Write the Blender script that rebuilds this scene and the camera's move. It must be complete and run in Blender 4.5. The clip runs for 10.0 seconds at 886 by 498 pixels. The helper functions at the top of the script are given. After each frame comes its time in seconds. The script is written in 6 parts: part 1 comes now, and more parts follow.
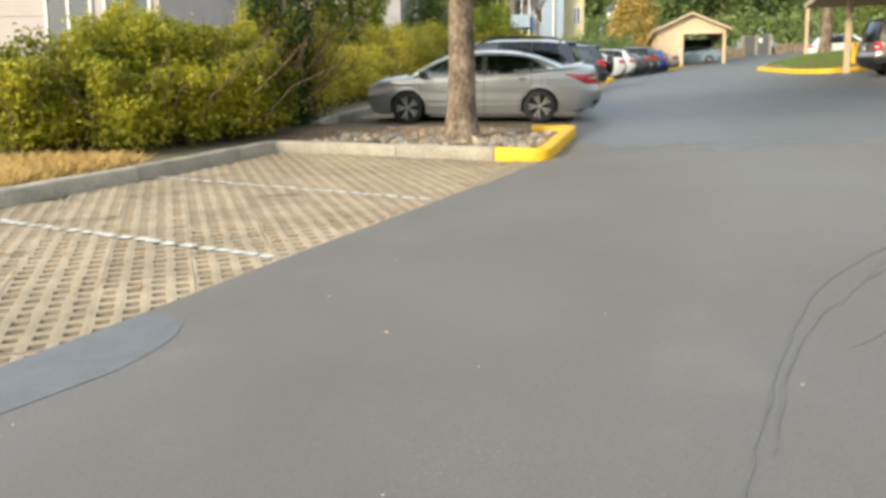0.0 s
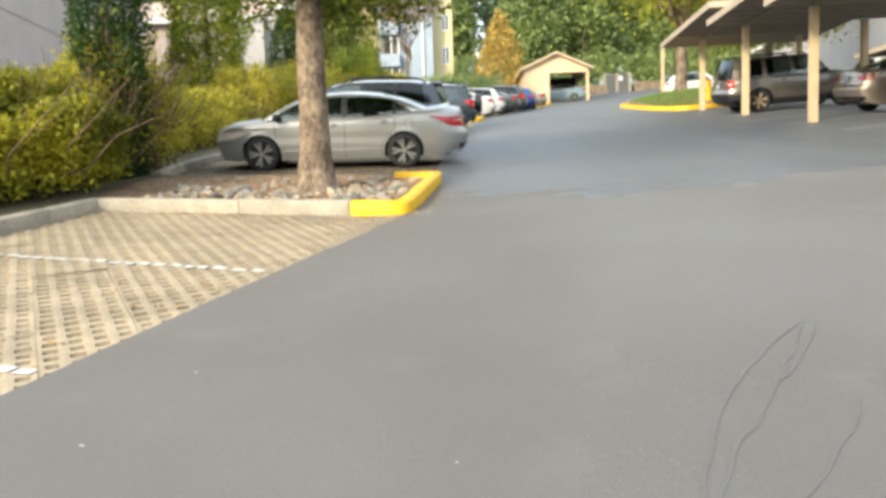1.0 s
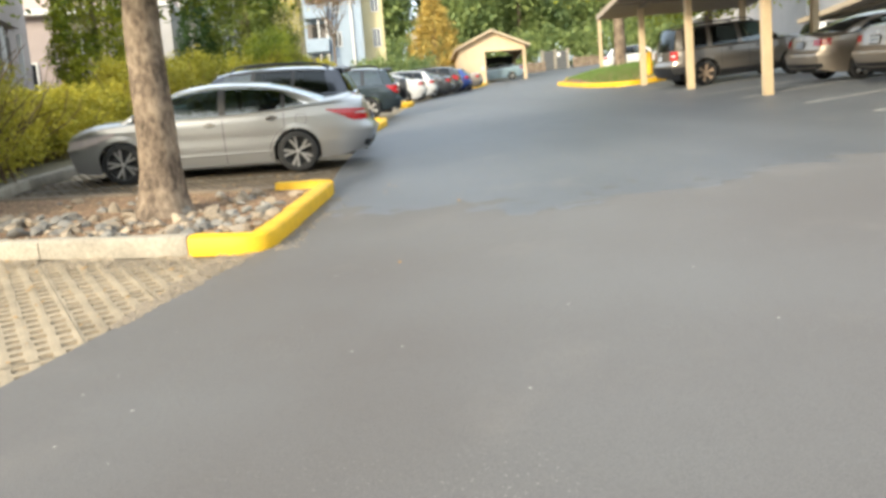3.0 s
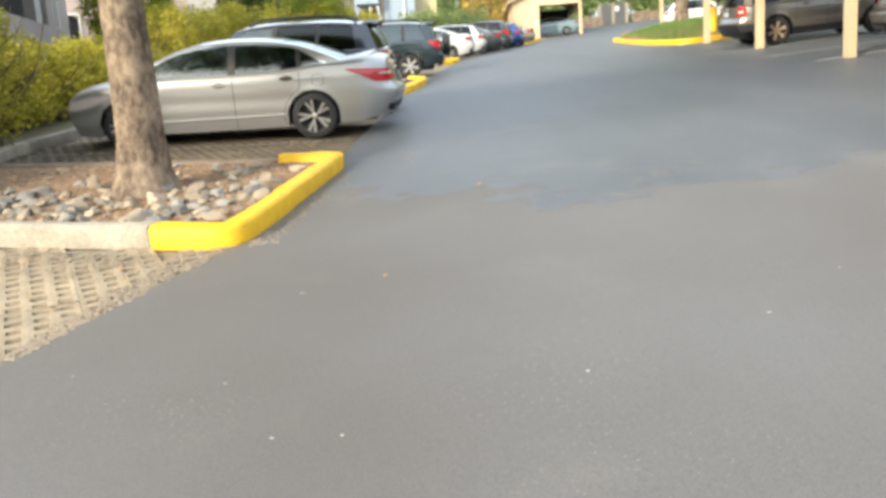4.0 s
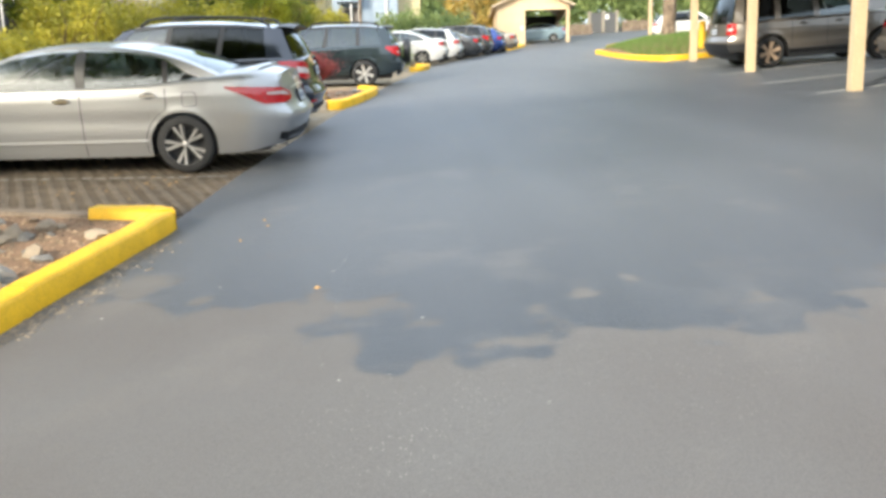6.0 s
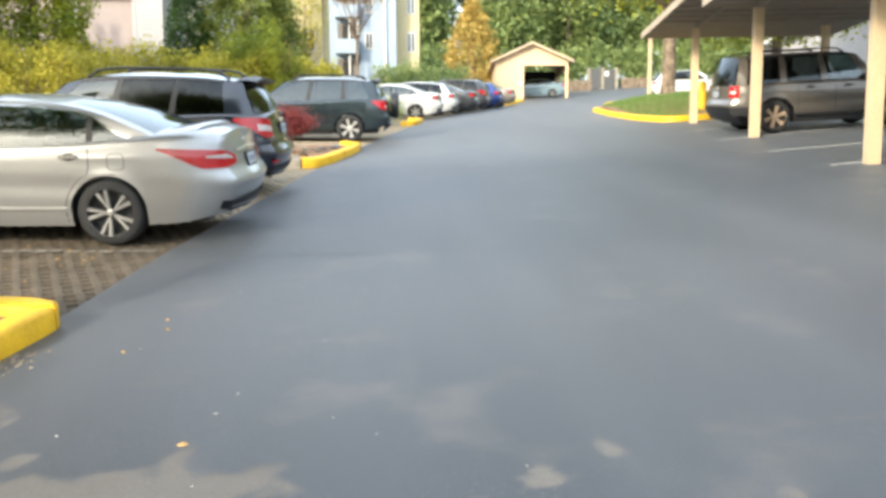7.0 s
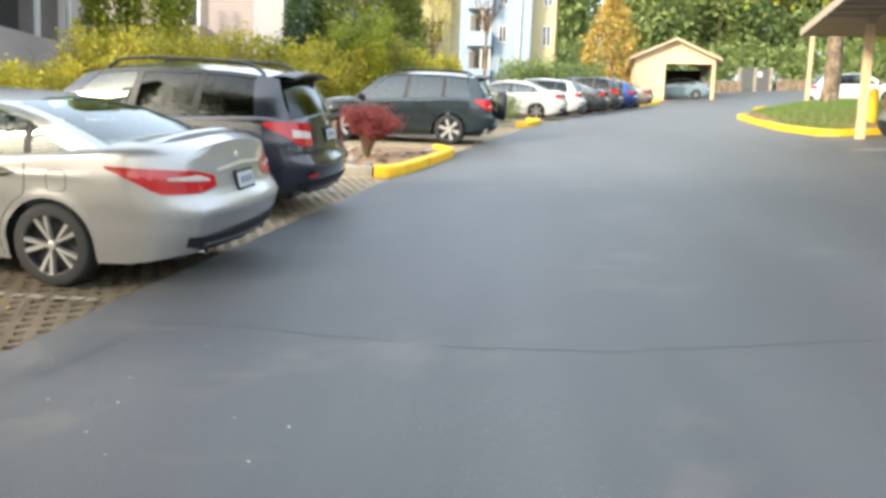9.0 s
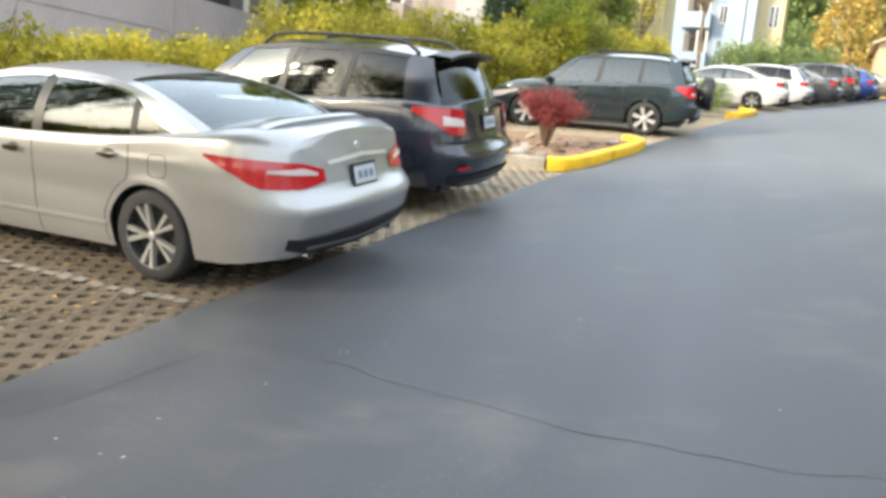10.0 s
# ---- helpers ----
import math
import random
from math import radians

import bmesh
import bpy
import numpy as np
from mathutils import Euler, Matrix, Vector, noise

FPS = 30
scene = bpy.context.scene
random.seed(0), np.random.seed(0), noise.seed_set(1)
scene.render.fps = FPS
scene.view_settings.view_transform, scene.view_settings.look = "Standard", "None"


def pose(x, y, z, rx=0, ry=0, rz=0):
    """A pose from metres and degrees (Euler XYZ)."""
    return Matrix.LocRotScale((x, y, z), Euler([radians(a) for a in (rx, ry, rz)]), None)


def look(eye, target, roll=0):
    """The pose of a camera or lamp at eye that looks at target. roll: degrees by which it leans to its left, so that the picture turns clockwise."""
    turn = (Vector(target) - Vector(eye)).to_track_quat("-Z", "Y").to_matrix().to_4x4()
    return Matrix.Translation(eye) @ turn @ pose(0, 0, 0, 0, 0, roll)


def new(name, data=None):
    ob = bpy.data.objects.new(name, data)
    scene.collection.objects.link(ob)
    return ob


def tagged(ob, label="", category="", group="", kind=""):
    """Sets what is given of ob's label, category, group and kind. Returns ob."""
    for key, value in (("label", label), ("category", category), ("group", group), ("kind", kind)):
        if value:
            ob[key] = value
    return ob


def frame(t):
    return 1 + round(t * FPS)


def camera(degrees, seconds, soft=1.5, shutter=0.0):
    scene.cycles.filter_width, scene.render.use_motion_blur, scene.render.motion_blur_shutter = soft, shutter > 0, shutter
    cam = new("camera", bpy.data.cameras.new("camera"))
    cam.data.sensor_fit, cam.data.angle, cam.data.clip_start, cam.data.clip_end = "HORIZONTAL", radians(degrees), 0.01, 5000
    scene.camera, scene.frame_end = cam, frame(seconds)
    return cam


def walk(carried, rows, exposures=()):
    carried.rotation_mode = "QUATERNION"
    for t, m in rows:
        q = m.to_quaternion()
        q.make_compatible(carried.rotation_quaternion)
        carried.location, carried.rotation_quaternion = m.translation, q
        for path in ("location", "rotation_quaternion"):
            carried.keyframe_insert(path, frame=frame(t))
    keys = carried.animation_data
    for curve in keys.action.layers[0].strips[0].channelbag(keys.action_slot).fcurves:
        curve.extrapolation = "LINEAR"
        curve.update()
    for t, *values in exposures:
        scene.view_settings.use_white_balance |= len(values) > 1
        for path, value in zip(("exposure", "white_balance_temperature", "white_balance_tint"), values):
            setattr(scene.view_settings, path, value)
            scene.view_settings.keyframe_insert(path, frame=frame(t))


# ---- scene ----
# The lot is laid out in its own plane (u across, v along the drive, h above it), which climbs SLOPE degrees along v.
SLOPE = 6.2
G = Matrix.Rotation(radians(SLOPE), 4, "X")
cam = camera(59.2, 10.0, soft=3.4)
PATH = [
    (0, (0.205, -0.618, 1.408), (0.107, 1.32, 0.922), -0.8),
    (0.5, (0.375, -0.011, 1.428), (0.375, 1.95, 1.036), -1.1),
    (1, (0.514, 0.517, 1.465), (0.72, 2.466, 1.065), -1.2),
    (1.5, (0.693, 1.076, 1.47), (0.974, 3.036, 1.191), 0.7),
    (2, (0.882, 1.695, 1.474), (1.175, 3.651, 1.18), 0.8),
    (2.5, (1.248, 2.352, 1.483), (1.671, 4.272, 1.113), -2.7),
    (3, (1.477, 2.876, 1.469), (1.805, 4.797, 1.022), -3.6),
    (4.5, (2.355, 4.641, 1.533), (2.521, 6.55, 0.961), -2.6),
    (5, (2.708, 5.135, 1.591), (2.927, 7.032, 0.996), -0.4),
    (5.5, (2.999, 5.858, 1.601), (3.22, 7.738, 0.953), -0.7),
    (6, (3.281, 6.444, 1.598), (3.505, 8.354, 1.049), -0.8),
    (7.5, (4.059, 8.288, 1.712), (4.291, 10.234, 1.313), 0.9),
    (8, (4.335, 8.853, 1.738), (4.579, 10.803, 1.369), 0.0),
    (8.5, (4.544, 9.439, 1.76), (4.619, 11.4, 1.374), -0.6),
    (9, (4.738, 9.993, 1.763), (4.634, 11.939, 1.314), 2.0),
    (9.5, (4.901, 10.488, 1.835), (4.247, 12.329, 1.409), 4.5),
    (10, (4.998, 11.226, 1.776), (4.409, 13.066, 1.26), 3.0),
]
walk(cam, [(t, G @ look(eye, target, roll)) for t, eye, target, roll in PATH],
     exposures=[(0, 0.9, 6300, 5), (0.5, 1.12, 6300, 5), (1, 1.22, 6300, 5), (1.5, 1.28, 6300, 5), (2, 1.18, 6300, 5), (3, 1.2, 6220, 5), (4.5, 1.33, 6120, 6),
                (6, 1.36, 6000, 6), (7.5, 1.5, 6080, 5), (8.5, 1.46, 6120, 6), (10, 1.54, 6250, 6)])

# ---- world and light ----
world = bpy.data.worlds.new("sky")
world.use_nodes = True
scene.world = world
wn = world.node_tree
sky = wn.nodes.new("ShaderNodeTexSky")
sky.sky_type = "NISHITA"
sky.sun_disc = False
SUN_EL, SUN_AZ = 24.5, 228.0
sky.sun_elevation = radians(SUN_EL)
sky.sun_rotation = radians(SUN_AZ)
sky.air_density, sky.dust_density, sky.ozone_density = 1.2, 6.0, 1.0
veil = wn.nodes.new("ShaderNodeMix")  # thin smoky overcast over the clear sky
veil.data_type = "RGBA"
veil.inputs[0].default_value = 0.65
veil.inputs[7].default_value = (6.2, 6.6, 7.2, 1)
wn.links.new(sky.outputs[0], veil.inputs[6])
wn.links.new(veil.outputs[2], wn.nodes["Background"].inputs[0])
wn.nodes["Background"].inputs[1].default_value = 0.175
sun_data = bpy.data.lights.new("sun", "SUN")
sun_data.energy, sun_data.angle, sun_data.color = 2.3, radians(9), (1.0, 0.86, 0.66)
sun = new("sun", sun_data)
az, el = radians(SUN_AZ), radians(SUN_EL)
SUN_DIR = Vector((math.sin(az) * math.cos(el), math.cos(az) * math.cos(el), math.sin(el)))
sun.matrix_world = look(SUN_DIR * 60, (0, 0, 0))


# ---- materials ----
def mat(name, color, rough=0.7, metal=0.0, var=0.15, scale=6.0, bump=0.0, bscale=80.0, island=0.0, rnd=0.0, spec=0.5,
        coat=0.0, second=None, detail=6.0):
    """A procedural surface: base colour broken up at two scales, with a fine relief."""
    m = bpy.data.materials.new(name)
    m.use_nodes = True
    nt = m.node_tree
    b = nt.nodes["Principled BSDF"]
    b.inputs["Roughness"].default_value = rough
    b.inputs["Metallic"].default_value = metal
    b.inputs["Specular IOR Level"].default_value = spec
    b.inputs["Coat Weight"].default_value = coat
    b.inputs["Coat Roughness"].default_value = 0.05
    tc = nt.nodes.new("ShaderNodeTexCoord")
    n1 = nt.nodes.new("ShaderNodeTexNoise")
    n1.inputs["Scale"].default_value, n1.inputs["Detail"].default_value = scale, detail
    n2 = nt.nodes.new("ShaderNodeTexNoise")
    n2.inputs["Scale"].default_value, n2.inputs["Detail"].default_value = scale * 11.3, 4.0
    for n in (n1, n2):
        nt.links.new(tc.outputs["Object"], n.inputs["Vector"])
    add = nt.nodes.new("ShaderNodeMath")
    add.operation = "ADD"
    nt.links.new(n1.outputs[0], add.inputs[0])
    nt.links.new(n2.outputs[0], add.inputs[1])
    ramp = nt.nodes.new("ShaderNodeMapRange")
    ramp.inputs[1].default_value, ramp.inputs[2].default_value = 0.7, 1.3
    nt.links.new(add.outputs[0], ramp.inputs[0])
    mix = nt.nodes.new("ShaderNodeMix")
    mix.data_type = "RGBA"
    c = Vector(color)
    d = Vector(second) if second else c * (1 + var)
    lo = c * (1 - var) if not second else c
    mix.inputs[6].default_value = (*lo, 1)
    mix.inputs[7].default_value = (*d, 1)
    nt.links.new(ramp.outputs[0], mix.inputs[0])
    out = mix.outputs[2]
    if island or rnd:
        src = nt.nodes.new("ShaderNodeNewGeometry" if island else "ShaderNodeObjectInfo")
        hsv = nt.nodes.new("ShaderNodeHueSaturation")
        mr = nt.nodes.new("ShaderNodeMapRange")
        amt = island or rnd
        mr.inputs[3].default_value, mr.inputs[4].default_value = 1 - amt, 1 + amt
        nt.links.new(src.outputs["Random Per Island" if island else "Random"], mr.inputs[0])
        nt.links.new(mr.outputs[0], hsv.inputs["Value"])
        nt.links.new(out, hsv.inputs["Color"])
        out = hsv.outputs[0]
    nt.links.new(out, b.inputs["Base Color"])
    if bump:
        n3 = nt.nodes.new("ShaderNodeTexNoise")
        n3.inputs["Scale"].default_value, n3.inputs["Detail"].default_value = bscale, 5.0
        nt.links.new(tc.outputs["Object"], n3.inputs["Vector"])
        bp = nt.nodes.new("ShaderNodeBump")
        bp.inputs["Strength"].default_value, bp.inputs["Distance"].default_value = bump, 0.01
        nt.links.new(n3.outputs[0], bp.inputs["Height"])
        nt.links.new(bp.outputs[0], b.inputs["Normal"])
    return m


def leaf_mat(name, dark, light, amt=0.35, glow=0.33):
    """Leaves: colour from leaf to leaf, some light let through."""
    m = bpy.data.materials.new(name)
    m.use_nodes = True
    nt = m.node_tree
    b = nt.nodes["Principled BSDF"]
    b.inputs["Roughness"].default_value = 0.55
    b.inputs["Specular IOR Level"].default_value = 0.3
    geo = nt.nodes.new("ShaderNodeNewGeometry")
    tc = nt.nodes.new("ShaderNodeTexCoord")
    n1 = nt.nodes.new("ShaderNodeTexNoise")
    n1.inputs["Scale"].default_value = 0.9
    nt.links.new(tc.outputs["Object"], n1.inputs["Vector"])
    a = nt.nodes.new("ShaderNodeMath")
    a.operation = "MULTIPLY_ADD"
    nt.links.new(geo.outputs["Random Per Island"], a.inputs[0])
    a.inputs[1].default_value = 0.45
    mr = nt.nodes.new("ShaderNodeMapRange")
    mr.inputs[1].default_value, mr.inputs[2].default_value = 0.35, 0.65
    mr.inputs[3].default_value, mr.inputs[4].default_value = -0.1, 0.55
    nt.links.new(n1.outputs[0], mr.inputs[0])
    nt.links.new(mr.outputs[0], a.inputs[2])
    mix = nt.nodes.new("ShaderNodeMix")
    mix.data_type = "RGBA"
    mix.inputs[6].default_value, mix.inputs[7].default_value = (*dark, 1), (*light, 1)
    nt.links.new(a.outputs[0], mix.inputs[0])
    nt.links.new(mix.outputs[2], b.inputs["Base Color"])
    tr = nt.nodes.new("ShaderNodeBsdfTranslucent")
    nt.links.new(mix.outputs[2], tr.inputs[0])
    sh = nt.nodes.new("ShaderNodeMixShader")
    sh.inputs[0].default_value = glow
    nt.links.new(b.outputs[0], sh.inputs[1])
    nt.links.new(tr.outputs[0], sh.inputs[2])
    nt.links.new(sh.outputs[0], nt.nodes["Material Output"].inputs[0])
    return m


def glass_mat(name, tint, clear, mirror=0.12):
    """Tinted car or window glass: a fresnel mirror over a tinted view through."""
    m = bpy.data.materials.new(name)
    m.use_nodes = True
    nt = m.node_tree
    nt.nodes.remove(nt.nodes["Principled BSDF"])
    t = nt.nodes.new("ShaderNodeBsdfTransparent")
    t.inputs[0].default_value = (*[clear * c for c in tint], 1)
    g = nt.nodes.new("ShaderNodeBsdfGlossy")
    g.inputs["Roughness"].default_value = 0.03
    g.inputs["Color"].default_value = (0.80, 0.85, 0.87, 1)
    lw = nt.nodes.new("ShaderNodeLayerWeight")
    lw.inputs[0].default_value = 0.5
    pw = nt.nodes.new("ShaderNodeMath")
    pw.operation = "POWER"
    pw.inputs[1].default_value = 4.0
    f = nt.nodes.new("ShaderNodeMath")
    f.operation = "MULTIPLY_ADD"
    f.inputs[1].default_value, f.inputs[2].default_value = 0.99 - mirror, mirror
    nt.links.new(lw.outputs["Facing"], pw.inputs[0])
    nt.links.new(pw.outputs[0], f.inputs[0])
    mx = nt.nodes.new("ShaderNodeMixShader")
    nt.links.new(f.outputs[0], mx.inputs[0])
    nt.links.new(t.outputs[0], mx.inputs[1])
    nt.links.new(g.outputs[0], mx.inputs[2])
    nt.links.new(mx.outputs[0], nt.nodes["Material Output"].inputs[0])
    return m


def asphalt_mat():
    """Grey weathered asphalt; past a ragged edge it carries a darker, bluer seal coat. Scuffs and pale specks."""
    m = bpy.data.materials.new("asphalt")
    m.use_nodes = True
    nt = m.node_tree
    N, L = nt.nodes.new, nt.links.new
    b = nt.nodes["Principled BSDF"]
    b.inputs["Specular IOR Level"].default_value = 0.6
    tc = N("ShaderNodeTexCoord")
    sep = N("ShaderNodeSeparateXYZ")
    L(tc.outputs["Object"], sep.inputs[0])

    def noise_at(scale, detail=5.0, stretch=None):
        n = N("ShaderNodeTexNoise")
        n.inputs["Scale"].default_value, n.inputs["Detail"].default_value = scale, detail
        if stretch:
            mp = N("ShaderNodeMapping")
            mp.inputs["Scale"].default_value = stretch
            mp.inputs["Rotation"].default_value = (0, 0, radians(-14))
            L(tc.outputs["Object"], mp.inputs[0])
            L(mp.outputs[0], n.inputs["Vector"])
        else:
            L(tc.outputs["Object"], n.inputs["Vector"])
        return n.outputs[0]

    def ma(op, x, y, z=None):
        n = N("ShaderNodeMath")
        n.operation = op
        for k, val in enumerate((x, y, z)):
            if val is None:
                continue
            if isinstance(val, (int, float)):
                n.inputs[k].default_value = val
            else:
                L(val, n.inputs[k])
        return n.outputs[0]

    def ranged(x, a, c, lo=0.0, hi=1.0):
        n = N("ShaderNodeMapRange")
        n.inputs[1].default_value, n.inputs[2].default_value, n.inputs[3].default_value, n.inputs[4].default_value = a, c, lo, hi
        L(x, n.inputs[0])
        return n.outputs[0]

    def blend(fac, c1, c2):
        n = N("ShaderNodeMix")
        n.data_type = "RGBA"
        L(fac, n.inputs[0])
        for k, c in ((6, c1), (7, c2)):
            if isinstance(c, tuple):
                n.inputs[k].default_value = (*c, 1)
            else:
                L(c, n.inputs[k])
        return n.outputs[2]

    wob = ma("MULTIPLY_ADD", noise_at(1.1, 2.0), 2.6, -1.3)
    wob2 = ma("MULTIPLY_ADD", noise_at(3.3, 6.0), 1.8, -0.9)
    start = ranged(sep.outputs[0], 1.9, 3.7, 11.35, 9.75)  # the coat begins later beside the kerb
    along = ma("SUBTRACT", ma("ADD", ma("ADD", sep.outputs[1], wob), wob2), start)
    seal = ranged(along, 0.0, 0.17)
    mottled = ranged(noise_at(0.45, 6.0), 0.35, 0.7)
    streak = ranged(noise_at(0.5, 4.0, (2.2, 0.18, 1)), 0.35, 0.7)
    old = blend(mottled, (0.089, 0.078, 0.070), (0.110, 0.104, 0.098))
    new_c = blend(streak, (0.029, 0.033, 0.041), (0.048, 0.053, 0.062))
    scuffs = ranged(noise_at(1.6, 6.0, (0.5, 1.4, 1)), 0.63, 0.74, 0, 0.55)
    new_c2 = blend(scuffs, new_c, (0.085, 0.075, 0.067))
    base = blend(seal, old, new_c2)
    grit = N("ShaderNodeTexVoronoi")
    grit.inputs["Scale"].default_value = 34.0
    L(tc.outputs["Object"], grit.inputs["Vector"])
    worn = ranged(noise_at(0.8, 4.0), 0.5, 0.68)
    flecks = ma("MULTIPLY", ranged(grit.outputs["Distance"], 0.10, 0.17, 0.75, 0.0), worn)
    base = blend(flecks, base, (0.30, 0.28, 0.25))
    dusty = ranged(noise_at(1.3, 7.0), 0.58, 0.75, 0, 0.35)
    base = blend(dusty, base, (0.155, 0.137, 0.119))
    speck = N("ShaderNodeTexVoronoi")
    speck.inputs["Scale"].default_value = 130.0
    L(tc.outputs["Object"], speck.inputs["Vector"])
    fine = ranged(speck.outputs["Distance"], 0.0, 0.7, 1.28, 0.86)
    mul = N("ShaderNodeMix")
    mul.data_type, mul.blend_type = "RGBA", "MULTIPLY"
    mul.inputs[0].default_value = 1.0
    L(base, mul.inputs[6])
    comb = N("ShaderNodeCombineColor")
    for k in range(3):
        L(fine, comb.inputs[k])
    L(comb.outputs[0], mul.inputs[7])
    L(mul.outputs[2], b.inputs["Base Color"])
    L(ranged(seal, 0, 1, 0.72, 0.52), b.inputs["Roughness"])
    # sheen brightens grazing views, painting in sky glare and haze on the drive
    L(ranged(seal, 0, 1, 0.10, 0.25), b.inputs["Sheen Weight"])
    b.inputs["Sheen Roughness"].default_value = 0.28
    b.inputs["Sheen Tint"].default_value = (0.92, 0.95, 1.0, 1)
    bp = N("ShaderNodeBump")
    bp.inputs["Strength"].default_value, bp.inputs["Distance"].default_value = 0.35, 0.006
    L(noise_at(160.0, 3.0), bp.inputs["Height"])
    L(bp.outputs[0], b.inputs["Normal"])
    return m


def bark_mat():
    """Flaking bark: dark furrows that run up the trunk, paler plates between."""
    m = bpy.data.materials.new("bark")
    m.use_nodes = True
    nt = m.node_tree
    b = nt.nodes["Principled BSDF"]
    b.inputs["Roughness"].default_value = 0.95
    b.inputs["Specular IOR Level"].default_value = 0.2
    tc = nt.nodes.new("ShaderNodeTexCoord")
    mp = nt.nodes.new("ShaderNodeMapping")
    mp.inputs["Scale"].default_value = (1, 1, 0.6)
    nt.links.new(tc.outputs["Object"], mp.inputs[0])
    n1 = nt.nodes.new("ShaderNodeTexNoise")
    n1.inputs["Scale"].default_value, n1.inputs["Detail"].default_value, n1.inputs["Roughness"].default_value = 16, 6, 0.65
    n2 = nt.nodes.new("ShaderNodeTexNoise")
    n2.inputs["Scale"].default_value, n2.inputs["Detail"].default_value = 4.5, 4
    for n in (n1, n2):
        nt.links.new(mp.outputs[0], n.inputs["Vector"])
    ad = nt.nodes.new("ShaderNodeMath")
    ad.operation = "ADD"
    nt.links.new(n1.outputs[0], ad.inputs[0])
    nt.links.new(n2.outputs[0], ad.inputs[1])
    ramp = nt.nodes.new("ShaderNodeValToRGB")
    e = ramp.color_ramp.elements
    e[0].position, e[0].color = 0.40, (0.075, 0.058, 0.044, 1)
    e[1].position, e[1].color = 0.62, (0.32, 0.25, 0.18, 1)
    mid = e.new(0.50)
    mid.color = (0.18, 0.135, 0.098, 1)
    half_ = nt.nodes.new("ShaderNodeMath")
    half_.operation = "MULTIPLY"
    half_.inputs[1].default_value = 0.5
    nt.links.new(ad.outputs[0], half_.inputs[0])
    nt.links.new(half_.outputs[0], ramp.inputs[0])
    nt.links.new(ramp.outputs[0], b.inputs["Base Color"])
    bp = nt.nodes.new("ShaderNodeBump")
    bp.inputs["Strength"].default_value, bp.inputs["Distance"].default_value = 0.8, 0.02
    nt.links.new(n1.outputs[0], bp.inputs["Height"])
    nt.links.new(bp.outputs[0], b.inputs["Normal"])
    return m


M_ASPHALT = asphalt_mat()
M_CRACK = mat("crack_filler", (0.095, 0.092, 0.088), 0.6, bump=0.3)
M_PATCH = mat("asphalt_patch", (0.105, 0.111, 0.12), 0.7, bump=0.4, bscale=150)
M_SOIL = mat("soil", (0.21, 0.125, 0.07), 0.95, var=0.35, scale=3, bump=0.8, bscale=60)
M_GROUND = mat("verge_ground", (0.12, 0.10, 0.055), 0.95, var=0.3, scale=0.7, bump=0.6, bscale=30)
M_DRYGRASS = mat("dry_grass", (0.50, 0.34, 0.12), 0.9, var=0.2, island=0.35)
M_GRASS = mat("lawn_grass", (0.12, 0.19, 0.04), 0.8, var=0.2, island=0.4)
M_PAVER = mat("paver_concrete", (0.29, 0.232, 0.156), 0.9, var=0.22, scale=4, bump=0.6, bscale=90, rnd=0.12)
# leaf stain, plus the tree shade over stall B darkened into the colour
M_PAVER2 = mat("leaf_stained_shaded_paver", (0.115, 0.088, 0.06), 0.9, var=0.3, scale=4, bump=0.6, bscale=90, rnd=0.15)
M_FILL = mat("paver_infill", (0.21, 0.172, 0.118), 0.95, var=0.4, scale=7, bump=0.9, bscale=70)
M_KERB = mat("kerb_concrete", (0.29, 0.255, 0.20), 0.9, var=0.28, scale=3, bump=0.5, bscale=70, rnd=0.22)
M_YELLOW = mat("yellow_paint", (0.70, 0.405, 0.006), 0.6, var=0.18, scale=5, bump=0.35, bscale=45)
M_WORNLINE = mat("worn_line_paint", (0.22, 0.20, 0.17), 0.8, var=0.4, scale=9, bump=0.3)
M_WHITELINE = mat("white_line_paint", (0.46, 0.45, 0.41), 0.7, var=0.35, scale=9, bump=0.3)
M_ROCK = mat("river_rock", (0.30, 0.24, 0.172), 0.8, var=0.2, scale=9, bump=0.3, bscale=60, rnd=0.4)
M_ROCKGREY = mat("grey_river_rock", (0.21, 0.195, 0.172), 0.8, var=0.2, scale=9, bump=0.3, bscale=60, rnd=0.4)
M_CHIPS = mat("stone_and_bark_chips", (0.24, 0.165, 0.10), 0.9, var=0.3, scale=5, island=0.55)
M_STAINEDKERB = mat("soil_stained_kerb", (0.17, 0.13, 0.092), 0.9, var=0.3, scale=3, bump=0.5, bscale=70)
M_BARK = bark_mat()
M_TWIG = mat("twig", (0.13, 0.085, 0.05), 0.9, var=0.3)
M_HEDGE = leaf_mat("hedge_leaf", (0.13, 0.155, 0.018), (0.60, 0.53, 0.05), glow=0.45)
M_HEDGE2 = leaf_mat("hedge_leaf_yellow", (0.22, 0.22, 0.028), (0.68, 0.57, 0.07), glow=0.45)
M_CYPRESS = leaf_mat("cypress_leaf", (0.022, 0.054, 0.019), (0.081, 0.135, 0.027))
M_IVY = leaf_mat("yellow_green_leaf", (0.11, 0.17, 0.018), (0.52, 0.50, 0.05))
M_MAPLE = leaf_mat("maple_leaf", (0.15, 0.20, 0.018), (0.55, 0.52, 0.05), glow=0.4)
M_STREETTREE = leaf_mat("street_tree_leaf", (0.061, 0.115, 0.016), (0.297, 0.338, 0.041))
# leaf colours lifted past real foliage: smoke haze mixed into them
M_WOODS = leaf_mat("woods_leaf", (0.13, 0.19, 0.075), (0.37, 0.43, 0.14))
